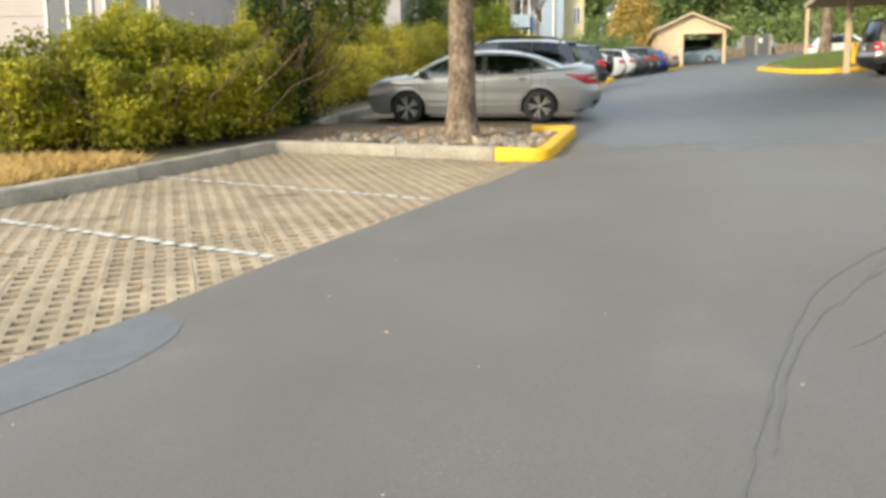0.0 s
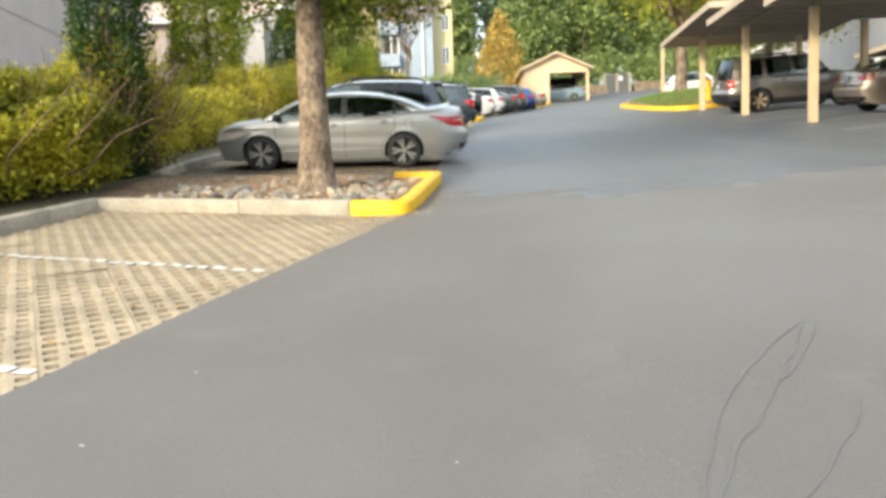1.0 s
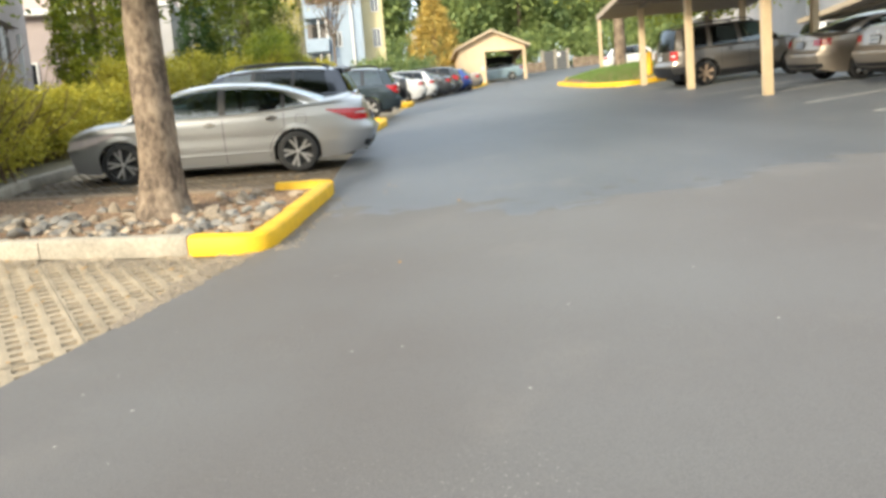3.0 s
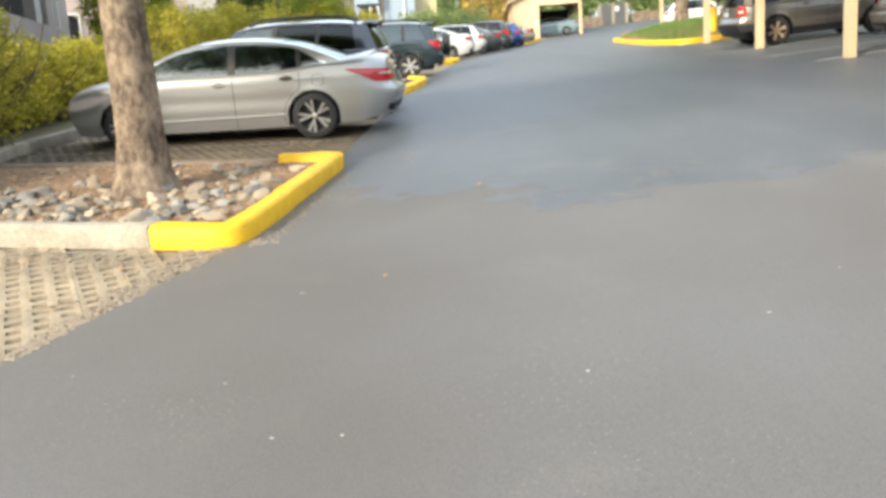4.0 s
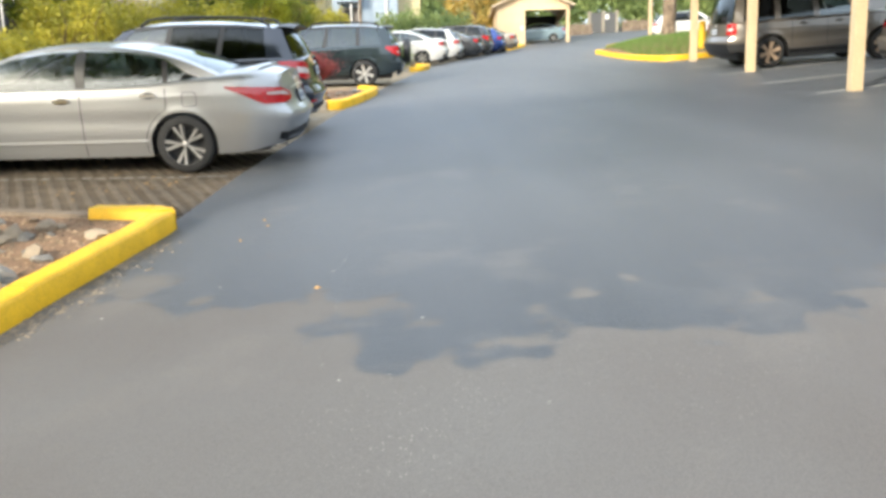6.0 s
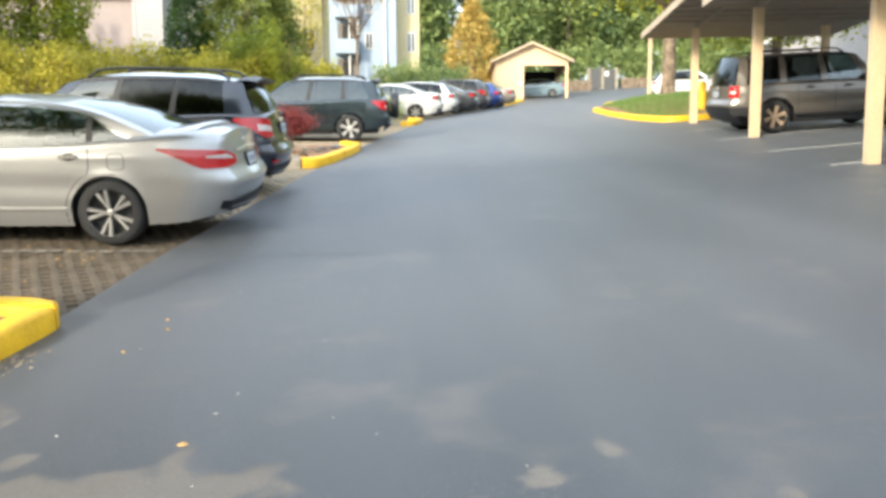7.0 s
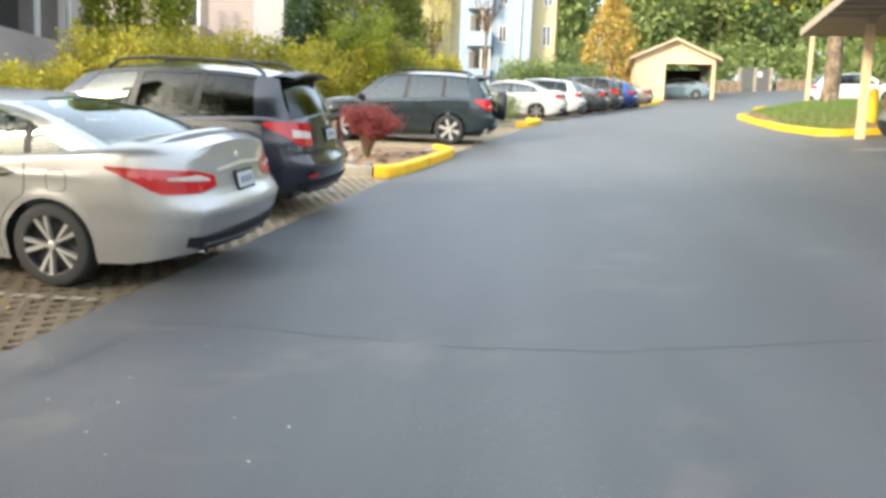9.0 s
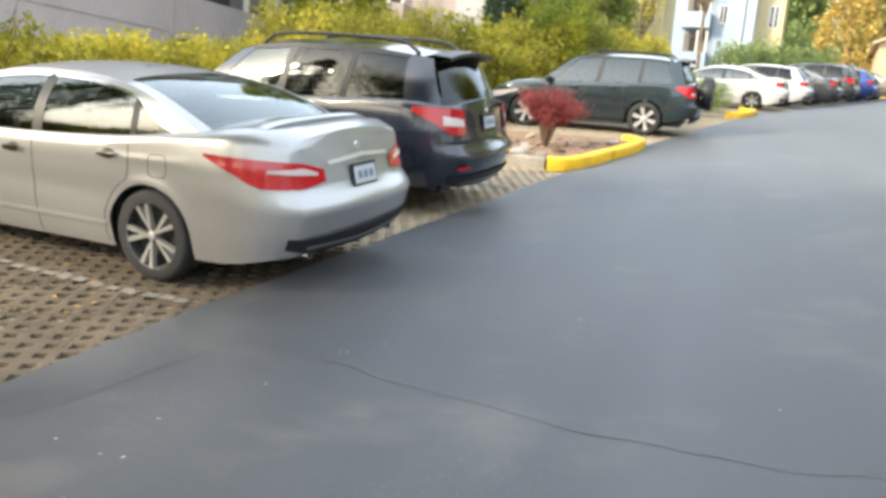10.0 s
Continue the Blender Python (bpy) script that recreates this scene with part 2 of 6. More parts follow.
M_PINE = leaf_mat("pine_needles", (0.06, 0.10, 0.02), (0.34, 0.36, 0.07))
# needles paled the same way, distance haze held in the colour
M_CONIFER = leaf_mat("conifer_needles", (0.10, 0.15, 0.085), (0.23, 0.30, 0.14))
M_ORANGE = leaf_mat("autumn_leaf", (0.34, 0.26, 0.07), (0.66, 0.48, 0.13))
M_RED = leaf_mat("red_maple_leaf", (0.18, 0.03, 0.034), (0.44, 0.12, 0.11))
M_RUBBER = mat("tyre_rubber", (0.018, 0.018, 0.019), 0.75, var=0.2, bump=0.15)
M_STEELRIM = mat("rusty_steel_rim", (0.42, 0.31, 0.22), 0.5, metal=0.4, var=0.2)
M_RIM = mat("dull_machined_rim", (0.40, 0.39, 0.38), 0.38, metal=0.6, var=0.06)
M_ALLOY = mat("machined_alloy", (0.55, 0.54, 0.52), 0.3, metal=0.9, var=0.05)
M_DARKALLOY = mat("dark_alloy", (0.05, 0.05, 0.055), 0.4, metal=0.6, var=0.1)
M_BRIGHT = mat("satin_chrome", (0.72, 0.71, 0.69), 0.32, metal=0.7, var=0.04)
M_WHEELDARK = mat("wheel_well_black", (0.02, 0.02, 0.021), 0.7, var=0.1)
M_CHROME = mat("chrome", (0.75, 0.75, 0.75), 0.12, metal=1.0, var=0.03)
M_BLACKTRIM = mat("black_trim", (0.015, 0.015, 0.016), 0.45, var=0.15)
M_INTERIOR = mat("car_interior", (0.03, 0.03, 0.032), 0.8, var=0.2)
M_REDLENS = mat("red_lens", (0.42, 0.008, 0.012), 0.15, var=0.15, coat=0.5)
M_CLEARLENS = mat("clear_lens", (0.55, 0.48, 0.46), 0.12, var=0.1, coat=1.0)
M_PLATE = mat("plate", (0.44, 0.46, 0.48), 0.5, var=0.1)
M_PLATEBAR = mat("plate_bar", (0.14, 0.16, 0.22), 0.6)
M_GLASS = glass_mat("car_glass", (0.72, 0.9, 0.86), 0.36)
M_PRIVACY = glass_mat("privacy_glass", (0.8, 0.85, 0.9), 0.10, 0.045)
M_SILVER = mat("silver_paint", (0.385, 0.383, 0.381), 0.32, metal=0.6, var=0.02, scale=30, coat=0.8)
M_NAVY = mat("black_blue_paint", (0.012, 0.015, 0.026), 0.2, metal=0.2, var=0.05, coat=1.0)
M_TEAL = mat("dark_green_grey_paint", (0.020, 0.031, 0.036), 0.25, metal=0.4, var=0.05, coat=1.0)
M_WHITE = mat("white_car_paint", (0.62, 0.605, 0.58), 0.25, var=0.02, coat=0.8)
M_TAN = mat("champagne_paint", (0.34, 0.29, 0.235), 0.28, metal=0.6, var=0.03, coat=0.8)
M_JEEP = mat("grey_beige_paint", (0.15, 0.132, 0.112), 0.3, metal=0.5, var=0.03, coat=0.7)
M_CHARCOAL = mat("charcoal_paint", (0.05, 0.052, 0.056), 0.25, metal=0.4, var=0.04, coat=0.9)
M_BLUE = mat("blue_paint", (0.02, 0.05, 0.22), 0.25, metal=0.3, var=0.04, coat=0.9)
M_PALEBLUE = mat("pale_blue_paint", (0.30, 0.40, 0.46), 0.25, metal=0.4, var=0.03, coat=0.9)
M_POST = mat("beige_post_paint", (0.55, 0.42, 0.26), 0.7, var=0.1, scale=3, bump=0.2)
M_ROOFMETAL = mat("carport_roof", (0.30, 0.26, 0.21), 0.7, var=0.12, scale=2, bump=0.2)
M_FASCIA = mat("carport_fascia", (0.40, 0.33, 0.25), 0.7, var=0.12, scale=2, bump=0.2)
M_GARAGE = mat("garage_siding", (0.62, 0.47, 0.30), 0.75, var=0.1, scale=1.5, bump=0.2)
M_GARAGEROOF = mat("garage_roof", (0.50, 0.40, 0.28), 0.8, var=0.15, scale=2, bump=0.3)
M_MAUVE = mat("mauve_siding", (0.42, 0.36, 0.34), 0.8, var=0.08, scale=1.2, bump=0.15)
M_PINKWALL = mat("pale_pink_siding", (0.36, 0.295, 0.27), 0.8, var=0.08, scale=1.2, bump=0.15)
M_WHITEWALL = mat("white_siding", (0.42, 0.40, 0.39), 0.8, var=0.06, scale=1.2, bump=0.15)
M_BLUEWALL = mat("blue_grey_siding", (0.30, 0.36, 0.43), 0.8, var=0.08, scale=1.2, bump=0.15)
M_YELLOWWALL = mat("pale_yellow_siding", (0.50, 0.44, 0.26), 0.8, var=0.08, scale=1.2, bump=0.15)
M_TRIM = mat("white_trim", (0.62, 0.60, 0.57), 0.6, var=0.06)
M_WINDOW = glass_mat("window_glass", (0.6, 0.75, 0.75), 0.35)
# brown-grey that carries the shade of the balcony recesses in its colour
M_RECESS = mat("shaded_recess", (0.16, 0.14, 0.125), 0.85, var=0.2)
M_PINKROOF = mat("rose_brown_shingles", (0.40, 0.30, 0.25), 0.85, var=0.15, scale=3, bump=0.4, bscale=30)
M_BROWNLEAF = leaf_mat("brown_red_leaf", (0.20, 0.13, 0.075), (0.42, 0.29, 0.17))
# near-black colour in place of the shade within rooms, doorways and the garage
M_DARK = mat("dark_inside", (0.03, 0.028, 0.025), 0.9, var=0.2)
M_FENCE = mat("dark_metal_gate", (0.07, 0.07, 0.07), 0.6, var=0.2)
M_LEAFLITTER = mat("fallen_leaf", (0.36, 0.22, 0.085), 0.8, var=0.3, rnd=0.3)
M_PEBBLE = mat("pale_pebble", (0.55, 0.52, 0.47), 0.85, var=0.15, rnd=0.3)


# ---- building helpers ----
EDGE_V = [-30, 2.6, 4.76, 7.03, 9.77, 13.1, 15.5, 22.7, 27.5, 39.3, 52, 62, 80, 130]
EDGE_U = [-16, -2.1, -1.2, -0.2, 1.0, 1.72, 2.02, 3.2, 4.1, 6.7, 11.3, 15.5, 23, 44]


def edge(v):
    return float(np.interp(v, EDGE_V, EDGE_U))


def rise(u, v):
    """The drive falls towards its paver edge and steepens at its far end: height over the plane of the stalls."""
    return 0.062 * min(max(u - edge(v), 0.0), 12.0) * min(max(0.55 + v * 0.06, 0.55), 1.0) + 0.02 * max(v - 55.0, 0.0)


def at(u, v, h=0.0):
    """The world place of a point h above the ground at (u, v)."""
    return G @ Vector((u, v, rise(u, v) + h))


def upright(u, v, yaw=0.0, h=0.0):
    return Matrix.Translation(at(u, v, h)) @ Matrix.Rotation(radians(yaw), 4, "Z")


def on_ground(u, v, yaw=0.0, h=0.0):
    """A pose that lies on the sloping ground; yaw in degrees from +u."""
    c, s = math.cos(radians(yaw)), math.sin(radians(yaw))
    x = (at(u + c, v + s) - at(u - c, v - s)).normalized()
    y = (at(u - s, v + c) - at(u + s, v - c)).normalized()
    z = x.cross(y).normalized()
    y = z.cross(x)
    m = Matrix((x, y, z)).transposed().to_4x4()
    m.translation = at(u, v, h)
    return m


def mesh_of(name, verts, faces, material, smooth=False, angle=40):
    me = bpy.data.meshes.new(name)
    me.from_pydata([tuple(v) for v in verts], [], [tuple(f) for f in faces])
    if material:
        me.materials.append(material)
    if smooth:
        me.polygons.foreach_set("use_smooth", [True] * len(me.polygons))
        me.set_sharp_from_angle(angle=radians(angle))
    me.update()
    return me


def part(name, bm, material, parent, label="", smooth=False, angle=40):
    """Links a bmesh, a mesh or (verts, faces) as one object under a thing or a part."""
    if isinstance(bm, bmesh.types.BMesh):
        me = bpy.data.meshes.new(name)
        bm.normal_update()
        bm.to_mesh(me)
        bm.free()
        me.materials.append(material)
        if smooth:
            me.polygons.foreach_set("use_smooth", [True] * len(me.polygons))
            me.set_sharp_from_angle(angle=radians(angle))
    elif isinstance(bm, tuple):
        me = mesh_of(name, bm[0], bm[1], material, smooth, angle)
    else:
        me = bm
    ob = new(name, me)
    ob.parent = parent
    return tagged(ob, label)


def thing(name, m, label, category, group="", kind=""):
    ob = new(name)
    ob.matrix_world = m
    ob.empty_display_size = 0.2
    return tagged(ob, label, category, group, kind)


def box(x0, y0, z0, x1, y1, z1, bevel=0.0, bm=None):
    bm = bm or bmesh.new()
    r = bmesh.ops.create_cube(bm, size=1.0, matrix=Matrix.Translation(((x0 + x1) / 2, (y0 + y1) / 2, (z0 + z1) / 2))
                              @ Matrix.Diagonal((abs(x1 - x0), abs(y1 - y0), abs(z1 - z0), 1)))
    if bevel:
        es = list({e for v in r["verts"] for e in v.link_edges})
        bmesh.ops.bevel(bm, geom=es, offset=bevel, segments=2, affect="EDGES")
    return bm


def lathe(profile, n=28, axis="Y"):
    """Turns a profile of (radius, along) about an axis."""
    vs, fs = [], []
    for r, a in profile:
        for k in range(n):
            t = 2 * math.pi * k / n
            p = (r * math.cos(t), a, r * math.sin(t)) if axis == "Y" else (r * math.cos(t), r * math.sin(t), a)
            vs.append(p)
    for i in range(len(profile) - 1):
        for k in range(n):
            k2 = (k + 1) % n
            fs.append((i * n + k, (i + 1) * n + k, (i + 1) * n + k2, i * n + k2))
    return vs, fs


def tube(points, radii, n=8):
    vs, fs = [], []
    for i, p in enumerate(points):
        p = Vector(p)
        a = Vector(points[max(i - 1, 0)])
        b = Vector(points[min(i + 1, len(points) - 1)])
        d = (b - a).normalized()
        s = d.cross(Vector((0.13, 0.9, 0.31))).normalized()
        w = d.cross(s)
        for k in range(n):
            t = 2 * math.pi * k / n
            vs.append(p + radii[i] * (math.cos(t) * s + math.sin(t) * w))
    for i in range(len(points) - 1):
        for k in range(n):
            k2 = (k + 1) % n
            fs.append((i * n + k, i * n + k2, (i + 1) * n + k2, (i + 1) * n + k))
    fs.append(tuple(range(n))[::-1])
    fs.append(tuple((len(points) - 1) * n + k for k in range(n)))
    return vs, fs


def grid_faces(rows, cols, flip=False):
    fs = []
    for i in range(rows - 1):
        for j in range(cols - 1):
            f = (i * cols + j, i * cols + j + 1, (i + 1) * cols + j + 1, (i + 1) * cols + j)
            fs.append(f[::-1] if flip else f)
    return fs


def leaf_mesh(name, pts, size, material, rng, aspect=0.55, up=0.35):
    """One mesh of many small pointed leaves, one at each point."""
    n = len(pts)
    nrm = rng.normal(size=(n, 3))
    nrm[:, 2] = np.abs(nrm[:, 2]) + up
    nrm /= np.linalg.norm(nrm, axis=1)[:, None]
    a = rng.normal(size=(n, 3))
    a -= nrm * np.sum(a * nrm, axis=1)[:, None]
    a /= np.linalg.norm(a, axis=1)[:, None] + 1e-9
    b = np.cross(nrm, a)
    s = size * rng.uniform(0.6, 1.35, size=(n, 1))
    fold = nrm * s * 0.12
    v = np.stack([pts - a * s * 0.5, pts + b * s * aspect * 0.5 + fold, pts + a * s * 0.5, pts - b * s * aspect * 0.5 + fold], 1).reshape(-1, 3)
    me = bpy.data.meshes.new(name)
    me.vertices.add(4 * n)
    me.vertices.foreach_set("co", v.astype(np.float32).ravel())
    me.loops.add(4 * n)
    me.loops.foreach_set("vertex_index", np.arange(4 * n, dtype=np.int32))
    me.polygons.add(n)
    me.polygons.foreach_set("loop_start", np.arange(0, 4 * n, 4, dtype=np.int32))
    me.materials.append(material)
    me.update(calc_edges=True)
    return me


# ---- the ground ----
def sheet(name, us, vs, off, material, parent=None):
    """A sheet laid on the lot: us(v) gives the u's of a row."""
    verts, cols = [], 0
    for v in vs:
        row = us(v)
        cols = len(row)
        verts += [at(u, v, off) for u in row]
    ob = new(name, mesh_of(name, [G.inverted() @ p for p in verts], grid_faces(len(vs), cols), material, True))
    ob.matrix_world = G
    return ob


def ground_rows():
    """Level far off, climbing with the lot between."""
    verts, us, vs = [], [-1500, -120, -40, -20, -8, 0, 10, 20, 40, 60, 140, 1500], [-1500, -200, -60, 0, 40, 80, 140, 300, 1500]
    for v in vs:
        for u in us:
            vv = min(max(v, -60), 140)
            p = G @ Vector((u, vv, -0.16))
            p.y += v - vv
            verts.append(p)
    return verts, grid_faces(len(vs), len(us))


ground = new("ground", mesh_of("ground", *ground_rows(), M_GROUND, True))
tagged(ground, "brown earth and litter under hedges and trees", "ground", kind="structure")

VROWS = list(np.concatenate([np.linspace(-30, 0, 12), np.linspace(0.5, 44, 88), np.linspace(46, 130, 40)]))
road = sheet("road", lambda v: [edge(v) + d for d in (0, 0.5, 1, 2, 3, 4.5, 6, 8, 10, 12, 14, 18, 30, 60)], VROWS, 0.0, M_ASPHALT)
tagged(road, "weathered grey asphalt drive with a darker seal coat", "road", kind="structure")
infill = sheet("pavement", lambda v: [edge(v) - d for d in (12, 6, 3, 0, -0.4)], VROWS, -0.034, M_FILL)
tagged(infill, "tan open lattice pavers over gravel and moss", "pavement", kind="structure")


# a strip laid along points of the lot, with a width
def ribbon(pts, width, off=0.004, wobble=0.0, seed=1):
    rng = np.random.default_rng(seed)
    dense = []
    for (a, b) in zip(pts[:-1], pts[1:]):
        n = max(2, int((Vector(b) - Vector(a)).length / 0.12))
        for k in range(n):
            dense.append(Vector(a).lerp(Vector(b), k / n))
    dense.append(Vector(pts[-1]))
    vs = []
    for i, p in enumerate(dense):
        d = (dense[min(i + 1, len(dense) - 1)] - dense[max(i - 1, 0)]).normalized()
        s = Vector((-d.y, d.x))
        q = p + s * rng.normal() * wobble
        w = width * (1 + rng.normal() * (0.35 if wobble else 0.05))
        for e in (-0.5, 0.5):
            r = q + s * w * e
            vs.append(at(r.x, r.y, off))
    return vs, grid_faces(len(dense), 2)


def strip(name, pts, width, material, label, category, off=0.004, wobble=0.0, seed=1):
    ob = new(name, mesh_of(name, *ribbon(pts, width, off, wobble, seed), material))
    return tagged(ob, label, category, kind="structure")


for k, (pts, w) in enumerate([
        ([(0.95, 1.4), (1.3, 2.2), (1.57, 2.71), (1.71, 2.97), (1.88, 3.28), (2.15, 3.63), (2.35, 3.85), (2.6, 4.09), (2.86, 4.3)], 0.012),
        ([(1.15, 1.7), (1.4, 2.3), (1.56, 2.6), (1.8, 2.97), (2.07, 3.28), (2.3, 3.54), (2.47, 3.72), (2.67, 3.96), (2.87, 4.24)], 0.012),
        ([(2.32, 3.57), (2.43, 3.73), (2.63, 3.98), (2.82, 4.26)], 0.009),
        ([(1.77, 2.55), (1.93, 2.69), (2.13, 2.9), (2.31, 3.05), (2.49, 3.29)], 0.008),
        ([(2.6, 14.9), (3.3, 14.75), (3.72, 14.6), (4.6, 14.35), (5.5, 14.25), (7.5, 14.5), (9.5, 14.6)], 0.009),
        ([(1.75, 13.1), (2.3, 13.9), (2.7, 15.2), (3.1, 17.2)], 0.009)]):
    strip("crack", pts, w, M_CRACK, "thin dark sealed crack across the asphalt", "crack", 0.0035, 0.009, k)
PATCH_EDGE = [(-1.72, 3.46), (-1.52, 3.42), (-1.40, 3.28), (-1.36, 3.1), (-1.38, 2.85), (-1.46, 2.6), (-1.75, 2.15), (-2.2, 1.5), (-2.9, 0.7), (-3.6, -0.2), (-3.9, -0.9), (-3.6, -1.0), (-3.05, 0.45),
              (-2.6, 1.45), (-2.12, 2.6)]
patch = new("asphalt_patch", mesh_of("asphalt_patch", [at(u, v, 0.003) for u, v in PATCH_EDGE], [tuple(range(len(PATCH_EDGE)))], M_PATCH))
tagged(patch, "smooth blue-grey repair patch on the asphalt", "patch", kind="structure")

# painted stall lines under the carport
for a, b in (((11.25, 22.9), (12.1, 23.05)), ((12.35, 23.2), (16.5, 23.95)), ((10.87, 20.3), (15.6, 21.1)), ((10.58, 18.1), (11.25, 18.25)),
             ((11.4, 18.3), (16, 19.1)), ((10.2, 15.4), (14.5, 16.1)), ((9.75, 13.1), (10.3, 13.2)), ((10.5, 13.2), (15, 13.9)),
             ((11.75, 25.6), (15.5, 26.2)), ((12.4, 28.2), (13.0, 28.3))):
    strip("stall_line", [a, b], 0.1, M_WHITELINE, "worn white painted stall line on asphalt", "line")


# ---- kerbs ----
def kerb(name, pts, width, height, material, label, category="kerb", stone=1.8):
    """A run of kerb stones with rounded shoulders along a line on the lot, open joints between them."""
    dense = []
    for a, b in zip(pts[:-1], pts[1:]):
        n = max(2, int((Vector(b) - Vector(a)).length / 0.15))
        dense += [Vector(a).lerp(Vector(b), k / n) for k in range(n)]
    dense.append(Vector(pts[-1]))
    for _ in range(2):
        dense = [dense[0]] + [(dense[i - 1] + 2 * dense[i] + dense[i + 1]) / 4 for i in range(1, len(dense) - 1)] + [dense[-1]]
    prof = [(-0.5, -0.12), (-0.5, 0.80), (-0.42, 0.95), (-0.3, 1.0), (0.3, 1.0), (0.42, 0.95), (0.5, 0.80), (0.5, -0.12)]
    rng = np.random.default_rng(len(pts))
    run = new(name)
    tagged(run, label, category, kind="structure")
    c, first = len(prof), 0
    while first < len(dense) - 1:
        last = min(first + int(stone / 0.15), len(dense) - 1)
        if len(dense) - 1 - last < 4:
            last = len(dense) - 1
        vs, lift, shove = [], rng.normal() * 0.004, rng.normal() * 0.004
        for i in range(first, last + 1):
            d = (dense[min(i + 1, len(dense) - 1)] - dense[max(i - 1, 0)]).normalized()
            s = Vector((-d.y, d.x))
            p = dense[i] + d * (0.007 if i == first else (-0.007 if i == last else 0.0)) + s * shove
            for a, h in prof:
                q = p + s * a * width
                vs.append(at(q.x, q.y, h * height + (lift if h > 0 else 0.0) + rng.normal() * 0.003))
        n = last - first + 1
        fs = grid_faces(n, c, True) + [tuple(range(c)), tuple((n - 1) * c + k for k in range(c))[::-1]]
        part("kerb_stone", mesh_of("kerb_stone", vs, fs, material, True, 50), None, run)
        first = last
    return run


KW, KH = 0.17, 0.16
kerb("kerb", [(-12, -8), (-8.2, -1.0), (-5.6, 4.6), (-4.62, 6.79), (-4.0, 8.3), (-3.62, 9.18), (-3.1, 10.9), (-2.98, 11.2)], KW, KH, M_KERB,
     "weathered grey concrete kerb edging the paver stalls")
kerb("kerb", [(-2.9, 11.2), (-1.95, 10.9), (-0.98, 10.57), (-0.2, 10.28), (0.41, 10.083)], KW, KH, M_KERB, "weathered grey concrete kerb beside the tree bed")
kerb("kerb", [(0.42, 10.08), (0.97, 9.87), (1.03, 9.9), (1.3, 11.0), (1.6, 12.3), (1.75, 12.98), (1.70, 13.04), (1.1, 13.2)], 0.2, 0.17, M_YELLOW,
     "bright yellow painted kerb round the tree bed")
kerb("kerb", [(1.1, 13.2), (-0.6, 13.75), (-2.7, 14.4), (-2.98, 14.6)], KW, 0.12, M_STAINEDKERB, "low soil-stained concrete kerb beside the tree bed")
kerb("kerb", [(-3.0, 14.6), (-3.05, 16), (-2.6, 19), (-1.9, 22.4), (-0.9, 26), (0.3, 30), (2.0, 36.2), (4.5, 44), (8, 54)], KW, KH, M_KERB,
     "weathered grey concrete kerb at the head of the stalls")
kerb("kerb", [(-1.8, 23.3), (0.4, 23.1), (2.3, 22.85), (2.85, 22.8)], KW, KH, M_KERB, "weathered grey concrete kerb beside the bush bed")
kerb("kerb", [(2.85, 22.8), (3.15, 22.85), (3.4, 23.6), (3.85, 25.6), (3.95, 26.5), (3.6, 26.9)], 0.2, 0.17, M_YELLOW, "bright yellow painted kerb round the bush bed")
kerb("kerb", [(5.6, 36.2), (6.0, 36.1), (6.35, 37.2), (6.5, 38.2), (6.1, 38.6)], 0.2, 0.17, M_YELLOW, "bright yellow painted kerb end between stalls")
kerb("kerb", [(13.2, 57.6), (13.9, 57.4), (15.0, 59.9), (15.8, 62.2), (15.2, 62.8)], 0.2, 0.17, M_YELLOW, "bright yellow painted kerb end in the distance")
kerb("kerb", [(14.2, 38.9), (13.5, 38.4), (13.05, 35.5), (12.6, 31.9), (12.72, 29.6), (13.0, 29.3), (14.9, 29.6)], 0.2, 0.16, M_YELLOW,
     "bright yellow painted kerb round the lawn island")
kerb("kerb", [(16.4, 39.0), (15.6, 40.8), (15.9, 44.2), (17.2, 47.0)], 0.2, 0.16, M_YELLOW, "bright yellow painted kerb beyond the lawn island")


def bed(name, outline, off, material, label, category):
    ob = new(name, mesh_of(name, [at(u, v, off) for u, v in outline], [tuple(range(len(outline)))], material))
    return tagged(ob, label, category, kind="structure")


bed("tree_bed", [(-3.3, 11.2), (-2.9, 11.15), (-1, 10.57), (0.42, 10.08), (0.95, 9.95), (1.3, 11), (1.68, 12.9), (1.1, 13.2), (-0.6, 13.75), (-3.3, 14.6)], 0.085,
    M_SOIL, "reddish-brown soil bed round a street tree", "soil")
bed("bush_bed", [(-1.8, 23.3), (2.85, 22.8), (3.15, 22.9), (3.85, 25.6), (3.9, 26.5), (3.5, 26.9), (-1.2, 26.6)], 0.085, M_SOIL,
    "brown soil bed with pale rocks round a red bush", "soil")
LAWN = [(14.2, 38.9), (13.5, 38.3), (13.05, 35.5), (12.6, 31.9), (12.75, 29.6), (13.0, 29.35), (14.9, 29.6), (17.5, 30.0), (18.5, 36), (16.5, 39)]


def mound(u, v):
    """The lawn island swells towards its maple."""
    q = math.hypot((u - 15.6) / 2.9, (v - 34.6) / 5.2)
    return 0.11 + 0.5 * max(0.0, 1 - q * q)


def mound_mesh():
    c = (15.6, 34.6)
    rings = [[(c[0] + (u - c[0]) * f, c[1] + (v - c[1]) * f) for u, v in LAWN] for f in (1.0, 0.85, 0.68, 0.5, 0.3, 0.1)]
    n = len(LAWN)
    vs = [at(u, v, mound(u, v)) for ring in rings for u, v in ring]
    fs = [(i * n + k, i * n + (k + 1) % n, (i + 1) * n + (k + 1) % n, (i + 1) * n + k) for i in range(len(rings) - 1) for k in range(n)]
    return vs, fs + [tuple((len(rings) - 1) * n + k for k in range(n))]


